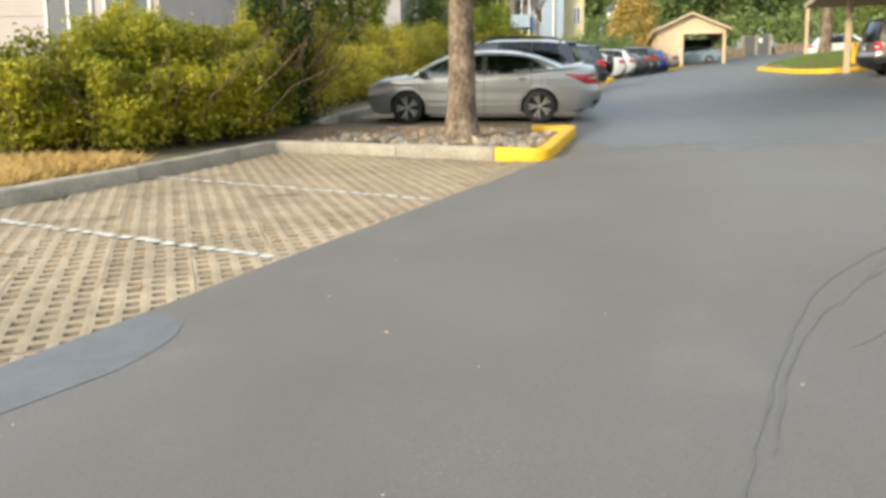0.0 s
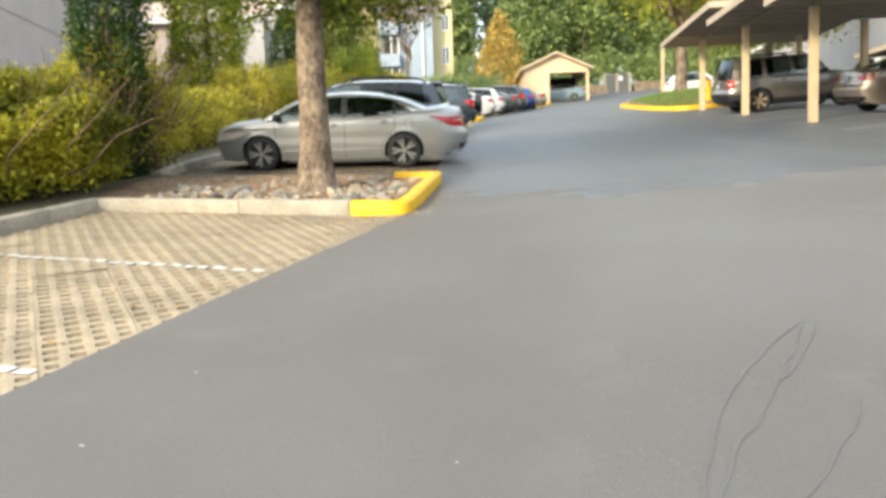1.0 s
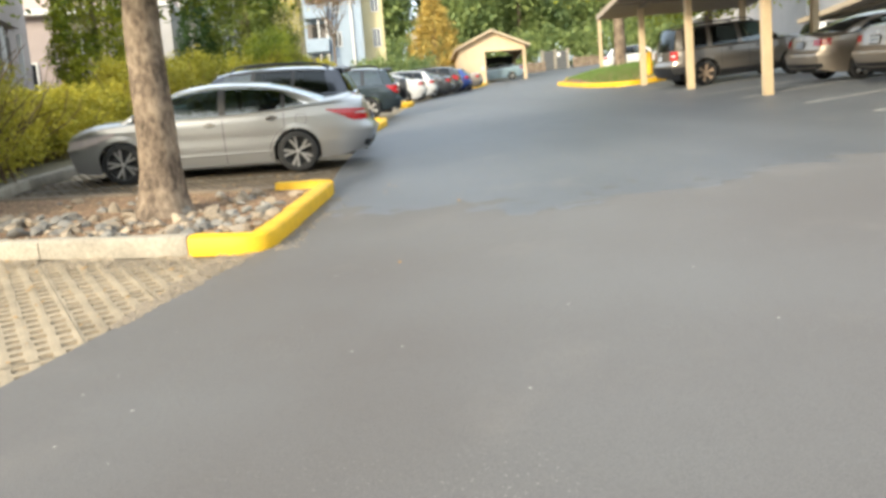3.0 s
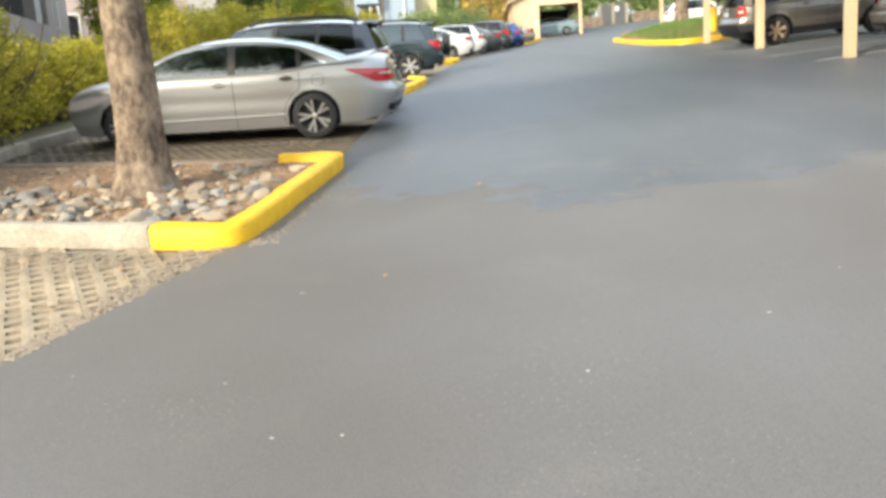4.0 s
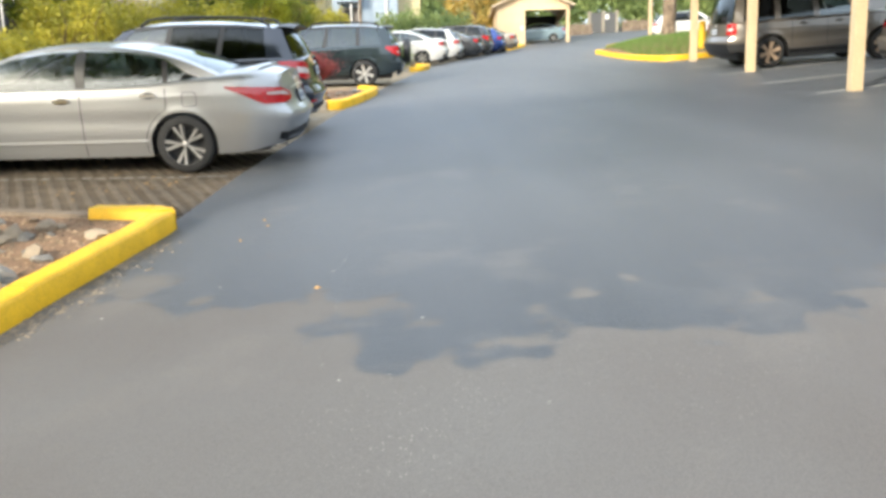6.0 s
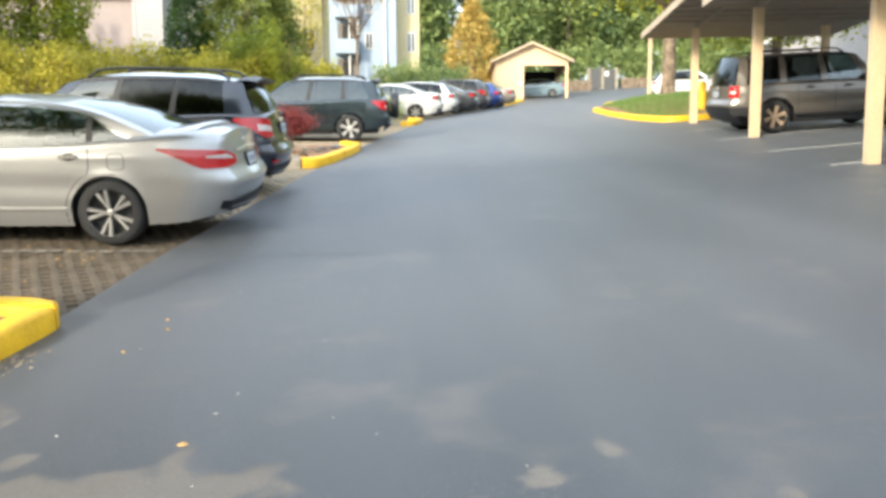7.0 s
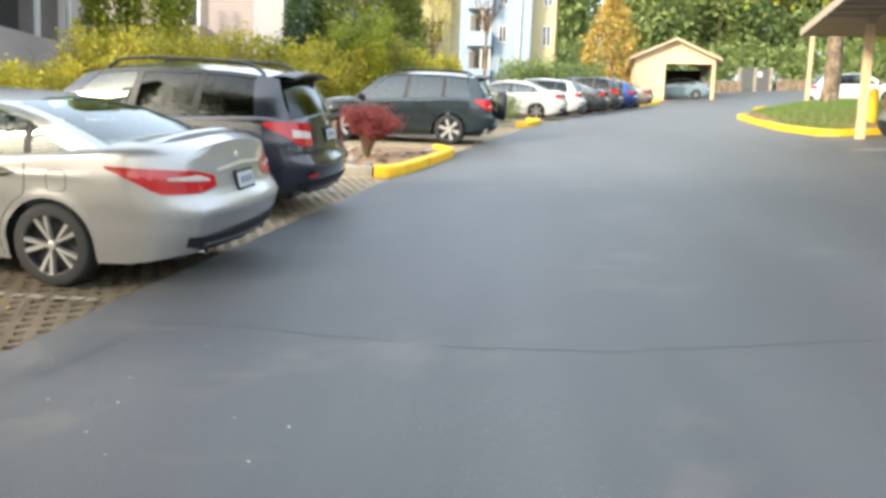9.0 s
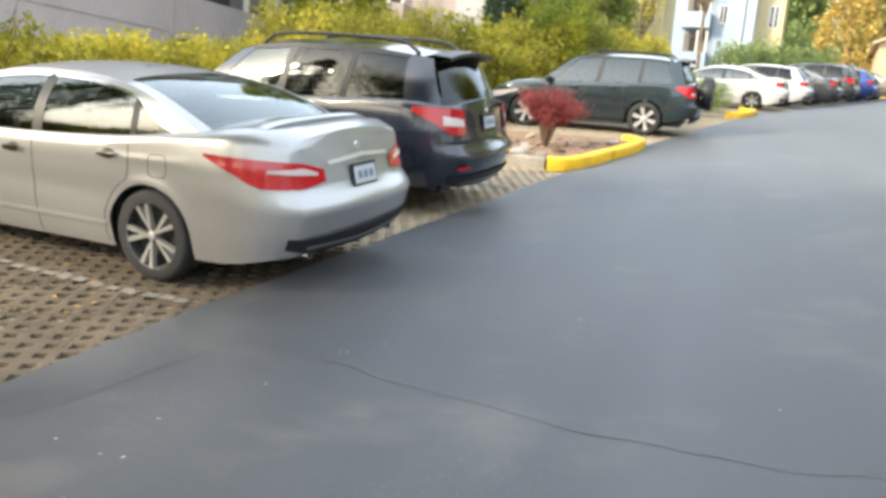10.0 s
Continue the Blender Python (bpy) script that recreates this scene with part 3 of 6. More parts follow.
tagged(new("lawn_island", mesh_of("lawn_island", *mound_mesh(), M_SOIL, True)), "soil under the lawn of the island", "soil", kind="structure")
bed("verge", [(-12, -8), (-8.2, -1.0), (-5.6, 4.6), (-4.62, 6.79), (-4.0, 8.3), (-3.62, 9.18), (-3.1, 10.9), (-3.0, 11.2), (-3.2, 12.2), (-3.15, 13.4), (-2.97, 14.6), (-3.05, 16), (-2.6, 19),
              (-1.9, 22.4), (-0.9, 26), (0.3, 30), (2.0, 36.2), (4.5, 44), (8, 54), (8, 66), (-40, 66), (-40, -8)], 0.11, M_GROUND,
    "leaf-littered earth under the hedge", "soil")


# open lattice pavers of the stalls: webs set diagonally to the stall lines
PCELL, PWEB, PN = 0.145, 0.058, 4
PAX, PAY = Vector((0.93, 0.37)).normalized(), Vector((-0.37, 0.93)).normalized()


def paver_geometry(seed):
    rng = np.random.default_rng(seed)
    vs, fs = [], []
    g = 0.0012
    for i in range(PN):
        for j in range(PN):
            x0, y0 = i * PCELL, j * PCELL
            x1, y1 = x0 + PCELL, y0 + PCELL
            if i == 0:
                x0 += g
            if j == 0:
                y0 += g
            if i == PN - 1:
                x1 -= g
            if j == PN - 1:
                y1 -= g
            w = PWEB / 2 * rng.uniform(0.85, 1.3)
            k = len(vs)
            cx, cy = i * PCELL, j * PCELL
            inn = [(cx + w, cy + w), (cx + PCELL - w, cy + w), (cx + PCELL - w, cy + PCELL - w), (cx + w, cy + PCELL - w)]
            vs += [(x, y, 0) for x, y in ((x0, y0), (x1, y0), (x1, y1), (x0, y1))]
            vs += [(x, y, -0.003) for x, y in inn]
            vs += [(x + (cx + PCELL / 2 - x) * 0.12, y + (cy + PCELL / 2 - y) * 0.12, -0.06) for x, y in inn]
            for q in range(4):
                r = (q + 1) % 4
                fs.append((k + q, k + r, k + 4 + r, k + 4 + q))
                fs.append((k + 4 + q, k + 4 + r, k + 8 + r, k + 8 + q))
    return vs, fs


PAVERS = [mesh_of("paver", *paver_geometry(s), M_PAVER) for s in range(4)]
PAVERS_STAINED_SHADED = [mesh_of("paver", *paver_geometry(s), M_PAVER2) for s in range(4)]


def inside(p, poly):
    x, y, hit = p[0], p[1], False
    for (x1, y1), (x2, y2) in zip(poly, poly[1:] + poly[:1]):
        if (y1 > y) != (y2 > y) and x < (x2 - x1) * (y - y1) / (y2 - y1) + x1:
            hit = not hit
    return hit


STALL_A = [(-9.0, -2.6), (-5.65, 4.6), (-4.65, 6.8), (-3.65, 9.2), (-2.95, 11.15), (0.6, 9.95), (1.1, 9.7), (0.1, 7.0), (-0.9, 4.7), (-2.0, 2.3), (-4.4, -2.6)]
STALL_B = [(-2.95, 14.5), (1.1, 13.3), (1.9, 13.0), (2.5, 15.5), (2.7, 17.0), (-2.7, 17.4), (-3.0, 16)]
STALL_B2 = [(-2.7, 17.4), (2.7, 17.0), (3.5, 22.7), (-1.8, 23.2), (-2.6, 19)]
STALL_C = [(-0.9, 26.8), (3.9, 27.0), (4.6, 28.0), (6.4, 36.0), (2.2, 36.2), (0.4, 30)]
STALL_D = [(2.3, 36.6), (6.5, 38.8), (11.4, 50), (14.0, 57), (9.0, 57), (4.6, 44)]


def pave(polys, joined, meshes):
    rng = np.random.default_rng(9)
    size = PCELL * PN
    vs, fs = [], []
    for poly in polys:
        for i in range(-60, 140):
            for j in range(-60, 140):
                o = PAX * (i * size) + PAY * (j * size)
                mid = o + (PAX + PAY) * size / 2
                if not inside((mid.x, mid.y), poly):
                    continue
                m = Matrix.Translation((o.x, o.y, -0.009 + rng.normal() * 0.002)) @ Matrix.Rotation(math.atan2(PAX.y, PAX.x), 4, "Z") @ Euler((rng.normal() * 0.004, rng.normal() * 0.004, 0)).to_matrix().to_4x4()
                me = meshes[int(rng.integers(4))]
                if joined:
                    k = len(vs)
                    vs += [m @ v.co for v in me.vertices]
                    fs += [tuple(k + q for q in p.vertices) for p in me.polygons]
                else:
                    ob = new("paver", me)
                    ob.parent = infill
                    ob.matrix_basis = m
    return vs, fs


# stall lines painted on the webs, broken over the openings
def broken_line(a, b, seed, width=0.085, paint=M_WHITELINE):
    rng = np.random.default_rng(seed)
    a, b = Vector(a), Vector(b)
    d = (b - a).normalized()
    s = Vector((-d.y, d.x))
    l = (b - a).length
    vs, fs, x = [], [], 0.0
    while x < l:
        w = rng.uniform(0.09, 0.14)
        off = rng.normal() * 0.01
        k = len(vs)
        for e, f in ((0, -0.5), (w, -0.5 + rng.normal() * 0.15), (w, 0.5), (0, 0.5 + rng.normal() * 0.15)):
            q = a + d * (x + e) + s * (off + f * width)
            vs.append(at(q.x, q.y, 0.001))
        fs.append((k, k + 1, k + 2, k + 3))
        x += w + rng.uniform(0.01, 0.075)
    ob = new("stall_line", mesh_of("stall_line", vs, fs, paint))
    return tagged(ob, "flaking white stall line painted on open pavers", "line", kind="structure")


for k, (a, b) in enumerate((((-0.3, 7.05), (-3.75, 8.65)), ((-1.3, 4.78), (-4.6, 6.3)), ((-2.4, 2.4), (-5.7, 3.95)), ((1.88, 15.38), (-2.7, 15.85)), ((2.32, 18.0), (-2.4, 18.5)), ((2.75, 20.9), (-2.0, 21.4)))):
    broken_line(a, b, k, 0.085, M_WHITELINE if k < 3 else M_WORNLINE)


# ---- cars ----
def smooth_interp(x, pts):
    """A soft curve through a few (x, value) points."""
    xs, ys = [p[0] for p in pts], [p[1] for p in pts]
    if x <= xs[0]:
        return ys[0]
    if x >= xs[-1]:
        return ys[-1]
    k = max(i for i in range(len(xs)) if xs[i] <= x)
    k = min(k, len(xs) - 2)

    def slope(i):
        if i == 0 or i == len(xs) - 1:
            j = 0 if i == 0 else i - 1
            return (ys[j + 1] - ys[j]) / (xs[j + 1] - xs[j])
        a = (ys[i] - ys[i - 1]) / (xs[i] - xs[i - 1])
        b = (ys[i + 1] - ys[i]) / (xs[i + 1] - xs[i])
        return 0 if a * b <= 0 else 2 * a * b / (a + b)
    h = xs[k + 1] - xs[k]
    t = (x - xs[k]) / h
    return ((1 + 2 * t) * (1 - t) ** 2 * ys[k] + t * (1 - t) ** 2 * h * slope(k) + t * t * (3 - 2 * t) * ys[k + 1] + t * t * (t - 1) * h * slope(k + 1))


SEDAN = dict(wb=2.776, ro=1.15, fo=0.85, hw=0.915, r=0.335, ra=0.385, track=0.79,
             low=[(-1.15, 0.30), (-0.6, 0.22), (0.4, 0.20), (2.4, 0.20), (3.3, 0.2), (3.706, 0.24)],
             top=[(-1.15, 1.06), (-0.9, 1.11), (-0.3, 1.08), (0.3, 1.02), (1.2, 0.98), (2.6, 0.96), (3.2, 0.93), (3.48, 0.86), (3.626, 0.76)],
             crown=0.06, lean_r=0.22, lean_f=0.14,
             roof=[(0.35, 1.40), (0.9, 1.475), (1.3, 1.49), (1.75, 1.465), (2.0, 1.42)],
             roofw=[(0.35, 0.56), (1.0, 0.60), (2.0, 0.58)],
             cols=[(-0.42, 0.42, "p"), (-0.10, 0.62, "q"), (0.46, 0.88, "b"), (0.52, 0.90, "g"), (1.26, 1.22, "b"), (1.36, 1.30, "g"), (2.38, 1.78, "p"), (2.68, 2.0, "")],
             edge=[(-0.50, 1.06), (-0.2, 1.20), (0.1, 1.31), (0.4, 1.378), (0.8, 1.425), (1.2, 1.437), (1.6, 1.415), (1.9, 1.36), (2.2, 1.25), (2.5, 1.10), (2.74, 0.955)],
             doors=(-0.22, 0.15, 0.19, 1.09, 1.19, 2.56), glass=("car", "car"))
SMALLSEDAN = dict(SEDAN, wb=2.6, ro=0.95, fo=0.88, hw=0.87, r=0.31, ra=0.36, track=0.75,
                  low=[(-0.95, 0.30), (-0.5, 0.2), (2.3, 0.2), (3.48, 0.24)],
                  top=[(-0.95, 1.0), (-0.7, 1.06), (0.3, 1.0), (2.4, 0.93), (3.0, 0.85), (3.35, 0.72), (3.48, 0.6)],
                  roof=[(0.25, 1.37), (0.8, 1.45), (1.2, 1.46), (1.6, 1.44), (1.85, 1.40)], roofw=[(0.25, 0.54), (1.85, 0.56)],
                  cols=[(-0.4, 0.32, "p"), (-0.05, 0.5, "q"), (0.42, 0.76, "b"), (0.5, 0.80, "g"), (1.15, 1.10, "b"), (1.24, 1.17, "g"), (2.2, 1.62, "p"), (2.5, 1.85, "")],
                  edge=[(-0.48, 0.99), (-0.2, 1.13), (0.1, 1.25), (0.35, 1.32), (0.75, 1.385), (1.1, 1.405), (1.45, 1.39), (1.75, 1.33), (2.05, 1.21), (2.3, 1.07), (2.55, 0.91)],
                  doors=(-0.2, 0.14, 0.18, 1.0, 1.09, 2.36))
WAGON = dict(wb=2.64, ro=0.98, fo=0.95, hw=0.90, r=0.345, ra=0.40, track=0.78,
             low=[(-0.98, 0.36), (-0.6, 0.30), (0.4, 0.26), (2.4, 0.26), (3.2, 0.26), (3.59, 0.32)],
             top=[(-0.98, 1.06), (-0.5, 1.10), (0.5, 1.07), (2.3, 1.02), (2.9, 0.98), (3.35, 0.86), (3.59, 0.66)],
             crown=0.07, lean_r=0.16, lean_f=0.22,
             roof=[(-0.62, 1.57), (0.1, 1.64), (0.9, 1.66), (1.5, 1.63), (1.78, 1.57)],
             roofw=[(-0.62, 0.58), (0.5, 0.62), (1.78, 0.60)],
             cols=[(-0.86, -0.60, "p"), (-0.62, -0.38, "g"), (0.22, 0.18, "b"), (0.32, 0.25, "g"), (1.08, 1.0, "b"), (1.18, 1.08, "g"), (2.14, 1.56, "p"), (2.42, 1.78, "")],
             glass=("privacy", "car"))
ESTATE = dict(WAGON, hw=0.905, r=0.35, ra=0.41,
              top=[(-0.98, 1.12), (-0.5, 1.17), (0.5, 1.14), (2.3, 1.07), (2.9, 1.02), (3.35, 0.90), (3.59, 0.70)],
              roof=[(-0.62, 1.63), (0.1, 1.70), (0.9, 1.715), (1.5, 1.68), (1.78, 1.62)],
              cols=[(-0.86, -0.60, "p"), (-0.44, -0.34, "g"), (0.30, 0.22, "b"), (0.38, 0.29, "g"), (1.10, 1.0, "b"), (1.20, 1.08, "g"), (2.14, 1.56, "p"), (2.42, 1.78, "")])
RAV = dict(WAGON, glass=("car", "car"), wb=2.66, ro=1.0, fo=1.0, hw=0.905, r=0.36, ra=0.42,
           low=[(-1.0, 0.42), (-0.5, 0.32), (2.4, 0.32), (3.66, 0.36)],
           top=[(-1.0, 1.10), (-0.4, 1.12), (1.0, 1.08), (2.35, 1.03), (2.95, 0.98), (3.45, 0.84), (3.66, 0.66)],
           roof=[(-0.66, 1.60), (0.1, 1.67), (0.9, 1.68), (1.45, 1.65), (1.72, 1.58)], roofw=[(-0.66, 0.6), (1.72, 0.6)],
           cols=[(-0.86, -0.62, "p"), (-0.56, -0.36, "g"), (0.12, 0.12, "b"), (0.22, 0.19, "g"), (1.04, 0.95, "b"), (1.14, 1.03, "g"), (2.1, 1.5, "p"), (2.4, 1.72, "")])
BOXY = dict(WAGON, wb=2.635, ro=0.86, fo=0.9, hw=0.88, r=0.345, ra=0.43, lean_r=0.10, lean_f=0.08,
            low=[(-0.86, 0.45), (-0.5, 0.36), (2.4, 0.34), (3.535, 0.4)],
            top=[(-0.86, 1.04), (0.5, 1.07), (2.2, 1.06), (2.6, 1.05), (3.3, 0.98), (3.45, 0.9), (3.535, 0.7)],
            roof=[(-0.72, 1.62), (0.2, 1.66), (1.2, 1.66), (1.75, 1.63), (1.85, 1.60)], roofw=[(-0.72, 0.62), (1.85, 0.62)],
            cols=[(-0.82, -0.70, "p"), (-0.62, -0.52, "g"), (0.12, 0.14, "p"), (0.26, 0.26, "g"), (1.02, 0.98, "p"), (1.16, 1.10, "g"), (1.96, 1.66, "p"), (2.2, 1.85, "")])
HATCH = dict(WAGON, wb=2.6, ro=0.85, fo=0.9, hw=0.87, r=0.31, ra=0.36, low=[(-0.85, 0.32), (-0.4, 0.22), (2.4, 0.22), (3.5, 0.26)],
             top=[(-0.85, 0.98), (0.3, 1.0), (2.2, 0.95), (2.9, 0.88), (3.3, 0.76), (3.5, 0.6)],
             roof=[(-0.4, 1.42), (0.3, 1.5), (1.0, 1.52), (1.6, 1.46), (1.75, 1.42)], roofw=[(-0.4, 0.56), (1.75, 0.57)],
             cols=[(-0.78, -0.38, "p"), (-0.4, -0.2, "g"), (0.2, 0.16, "b"), (0.3, 0.23, "g"), (1.06, 0.96, "b"), (1.16, 1.04, "g"), (2.1, 1.52, "p"), (2.4, 1.75, "")])


def wheel_meshes(r, style):
    w = 0.11
    tyre = lathe([(r * 0.70, -w), (r * 0.90, -w * 1.02), (r * 0.975, -w * 0.85), (r, -w * 0.55), (r, w * 0.55), (r * 0.975, w * 0.85), (r * 0.90, w * 1.02),
                  (r * 0.70, w)], 36)
    barrel = lathe([(r * 0.71, w * 0.9), (r * 0.67, w * 0.80), (r * 0.64, w * 0.2), (0.0, w * 0.1)], 30)
    bm = bmesh.new()
    spokes = 5 if style == "split" else 6
    for k in range(spokes):
        for side in ((-1, 1) if style == "split" else (0,)):
            a0 = 2 * math.pi * k / spokes
            a1 = a0 + side * 0.20
            wid0, wid1 = (0.013, 0.025) if style == "split" else (0.030, 0.052)
            p0, p1 = Vector((math.cos(a0), 0, math.sin(a0))) * r * 0.12, Vector((math.cos(a1), 0, math.sin(a1))) * r * 0.71
            s = Vector((-math.sin(a1), 0, math.cos(a1)))
            quad = []
            for p, wd, y in ((p0, wid0, w * 0.85), (p1, wid1, w * 0.93)):
                quad.append([p - s * wd + Vector((0, y - 0.03, 0)), p - s * wd * 0.7 + Vector((0, y, 0)), p + s * wd * 0.7 + Vector((0, y, 0)), p + s * wd + Vector((0, y - 0.03, 0))])
            va = [bm.verts.new(q) for q in quad[0]]
            vb = [bm.verts.new(q) for q in quad[1]]
            for i in range(3):
                bm.faces.new((va[i], va[i + 1], vb[i + 1], vb[i]))
    lip, lf = lathe([(r * 0.735, w * 0.92), (r * 0.725, w * 1.0), (r * 0.705, w * 0.98), (r * 0.70, w * 0.85)], 30)
    hub, hf = lathe([(r * 0.12, w * 0.6), (r * 0.11, w * 0.92), (r * 0.07, w * 0.96), (0.0, w * 0.96)], 14)
    for vs, fs in ((lip, lf), (hub, hf)):
        vv = [bm.verts.new(p) for p in vs]
        for f in fs:
            try:
                bm.faces.new([vv[i] for i in f])
            except ValueError:
                pass
    return tyre, barrel, bm


WHEELS = {}


def add_wheel(car_ob, x, y, r, style, rim_mat):
    key = (r, style, rim_mat.name)
    if key not in WHEELS:
        tyre, barrel, rim = wheel_meshes(r, style)
        rm = bpy.data.meshes.new("rim")
        bmesh.ops.remove_doubles(rim, verts=rim.verts, dist=0.0005)
        rim.normal_update()
        rim.to_mesh(rm)
        rim.free()
        rm.materials.append(rim_mat)
        WHEELS[key] = (mesh_of("wheel", *barrel, M_WHEELDARK, True), mesh_of("tyre", *tyre, M_RUBBER, True, 50), rm)
    a, b, c = WHEELS[key]
    wh = part("wheel", a, None, car_ob)
    wh.location = (x, y, r)
    wh.rotation_euler = (0, random.uniform(0, 6), 0 if y > 0 else math.pi)
    part("tyre", b, None, wh)
    part("rim", c, None, wh, "alloy rim with radial spokes")


def build_car(name, label, category, spec, paint, m, group="parked cars", rim="plain", rim_mat=None, light="sedan", rails=False, detail=True,
              spare=False, chrome=False, spoiler=False, trim=None, sill_line=False):
    S = spec
    wb, x0, x1, hw = S["wb"], -S["ro"], S["wb"] + S["fo"], S["hw"]
    car_ob = thing(name, m, label, category, group)
    rim_mat = rim_mat or M_ALLOY
    r, ra = S["r"], S["ra"]

    def half(x):
        """Half width of the plan at x: full in the middle, rounded at the ends."""
        q = 1.0
        if x < x0 + 0.55:
            t = (x0 + 0.55 - x) / 0.55
            q = 1 - 0.20 * t ** 2.6
        if x > x1 - 0.8:
            t = (x - (x1 - 0.8)) / 0.8
            q = min(q, 1 - 0.24 * t ** 2.6)
        return hw * q

    def side(x, z):
        """Half width at a height: tucked under, full at the waist, drawn in to the shoulder."""
        t = smooth_interp(z, [(0.18, 0.925), (0.30, 0.965), (0.50, 0.995), (0.66, 1.0), (0.80, 0.992), (0.95, 0.975), (1.12, 0.945)])
        t -= S.get("hollow", 0.012) * math.exp(-((z - 0.60 - 0.05 * x / wb) / 0.09) ** 2) * (1.0 if 0.1 < x < wb - 0.1 else 0.3)
        t += 0.004 * math.exp(-((z - 0.84 - 0.04 * (1 - x / wb)) / 0.025) ** 2)
        for xh in (0.0, wb):  # lips round the wheel arches
            q = math.hypot(x - xh, z - r)
            if q < ra + 0.2:
                t += 0.007 * math.exp(-((q - ra) / 0.045) ** 2)
        return half(x) * t

    def low(x):
        z = smooth_interp(x, S["low"])
        for xh in (0.0, wb):
            if abs(x - xh) < ra:
                z = max(z, r + math.sqrt(ra * ra - (x - xh) ** 2) * 0.97)
        return z

    def top(x):
        return smooth_interp(x, S["top"])

    def bend(p):
        """Leans the rear and front faces; all parts of the shell pass through it."""
        x, y, z = p
        up = max(z - 0.62, 0.0)
        dn = max(0.62 - z, 0.0)
        tr = max(0.0, 1 - (x - x0) / 0.9)
        tf = max(0.0, 1 - (x1 - x) / 0.9)
        x = x + tr * (S["lean_r"] * up + 0.25 * dn) - tf * (S["lean_f"] * up + 0.18 * dn)
        q = min(1.0, (y / (0.8 * hw)) ** 2)
        bulge = S.get("bumper", 0.06) * smooth_interp(z, [(0.30, 0.0), (0.38, 0.7), (0.46, 1.0), (0.62, 1.0), (0.69, 0.55), (0.74, 0.0)])
        x -= max(0.0, 1 - (x - x0) / 0.45) ** 2 * (0.10 * (1 - q) + bulge)
        x += max(0.0, 1 - (x1 - x) / 0.5) ** 2 * (0.16 * (1 - q) + 0.04 * smooth_interp(z, [(0.3, 0), (0.42, 1), (0.58, 1), (0.66, 0)]))
        return (x, y, z)

    # stations
    xs = set(np.round(np.linspace(x0, x1, 44), 4))
    for xh in (0.0, wb):
        xs = {x for x in xs if abs(x - xh) > ra + 0.015}
        xs |= {round(xh + ra * math.sin(a), 4) for a in np.linspace(-math.pi / 2, math.pi / 2, 19)}
        xs |= {round(xh - ra - 0.004, 4), round(xh + ra + 0.004, 4)}
    xs |= {round(x0 + d, 4) for d in (0.02, 0.05, 0.1)} | {round(x1 - d, 4) for d in (0.02, 0.05, 0.1)}
    xs = sorted(xs)
    NS, NT = 18, 6
    xb0, xb1 = S["cols"][0][0], S["cols"][-1][0]
    verts, faces = [], []
    ring = 2 * (NS + NT) + 1
    for x in xs:
        zb, zt = low(x), top(x)
        sh = zt - 0.035
        half_ring = []
        for k in range(NS + 1):
            z = zb + (sh - zb) * k / NS
            half_ring.append((side(x, z), z))
        ws = side(x, sh)
        for k in range(1, NT + 1):
            t = k / NT
            y = (ws - 0.045) * (1 - t) ** 1.0 if k > 1 else ws - 0.03
            z = zt + S["crown"] * (1 - (y / ws) ** 2) * (0.6 if xb0 < x < xb1 else 1.0)
            half_ring.append((y, z))
        full = [(y, z) for y, z in half_ring] + [(-y, z) for y, z in half_ring[-2::-1]]
        verts += [bend((x, y, z)) for y, z in full]
    n = 2 * (NS + NT) + 1
    for i in range(len(xs) - 1):
        xm = (xs[i] + xs[i + 1]) / 2
        for j in range(n - 1):
            inner = NS + 1 <= j < n - 2 - NS
            if inner and xb0 + 0.30 < xm < xb1 - 0.05:
                continue
            faces.append((i * n + j, (i + 1) * n + j, (i + 1) * n + j + 1, i * n + j + 1))
    for st, sx in ((0, xs[0]), (len(xs) - 1, xs[-1])):  # the end faces, convex
        NC = 14
        rows = []
        for k in range(NS + 1):
            l, r_ = st * n + k, st * n + n - 1 - k
            z = low(sx) + (top(sx) - 0.035 - low(sx)) * k / NS
            row = [l]
            for c in range(1, NC):
                row.append(len(verts))
                verts.append(bend((sx, side(sx, z) * (1 - 2 * c / NC), z)))
            row.append(r_)
            rows.append(row)
        for a_, b_ in zip(rows[:-1], rows[1:]):
            for c in range(NC):
                f = (a_[c], b_[c], b_[c + 1], a_[c + 1])
                faces.append(f if st == 0 else f[::-1])
        f = tuple(rows[-1]) + tuple(st * n + k for k in range(n - 2 - NS, NS, -1))
        faces.append(f[::-1] if st == 0 else f)
    part("body", (verts, faces), paint, car_ob, "", True, 58)

    # underside and inside
    bm = box(x0 + 0.25, -hw * 0.62, 0.2, x1 - 0.25, hw * 0.62, 0.5, 0.03)
    box(ra + 0.02, -hw * 0.9, 0.2, wb - ra - 0.02, hw * 0.9, 0.5, 0.02, bm)
    box(x0 + 0.2, -hw * 0.75, 0.34, -ra - 0.03, hw * 0.75, 0.5, 0.02, bm)
    part("underbody", bm, M_BLACKTRIM, car_ob)
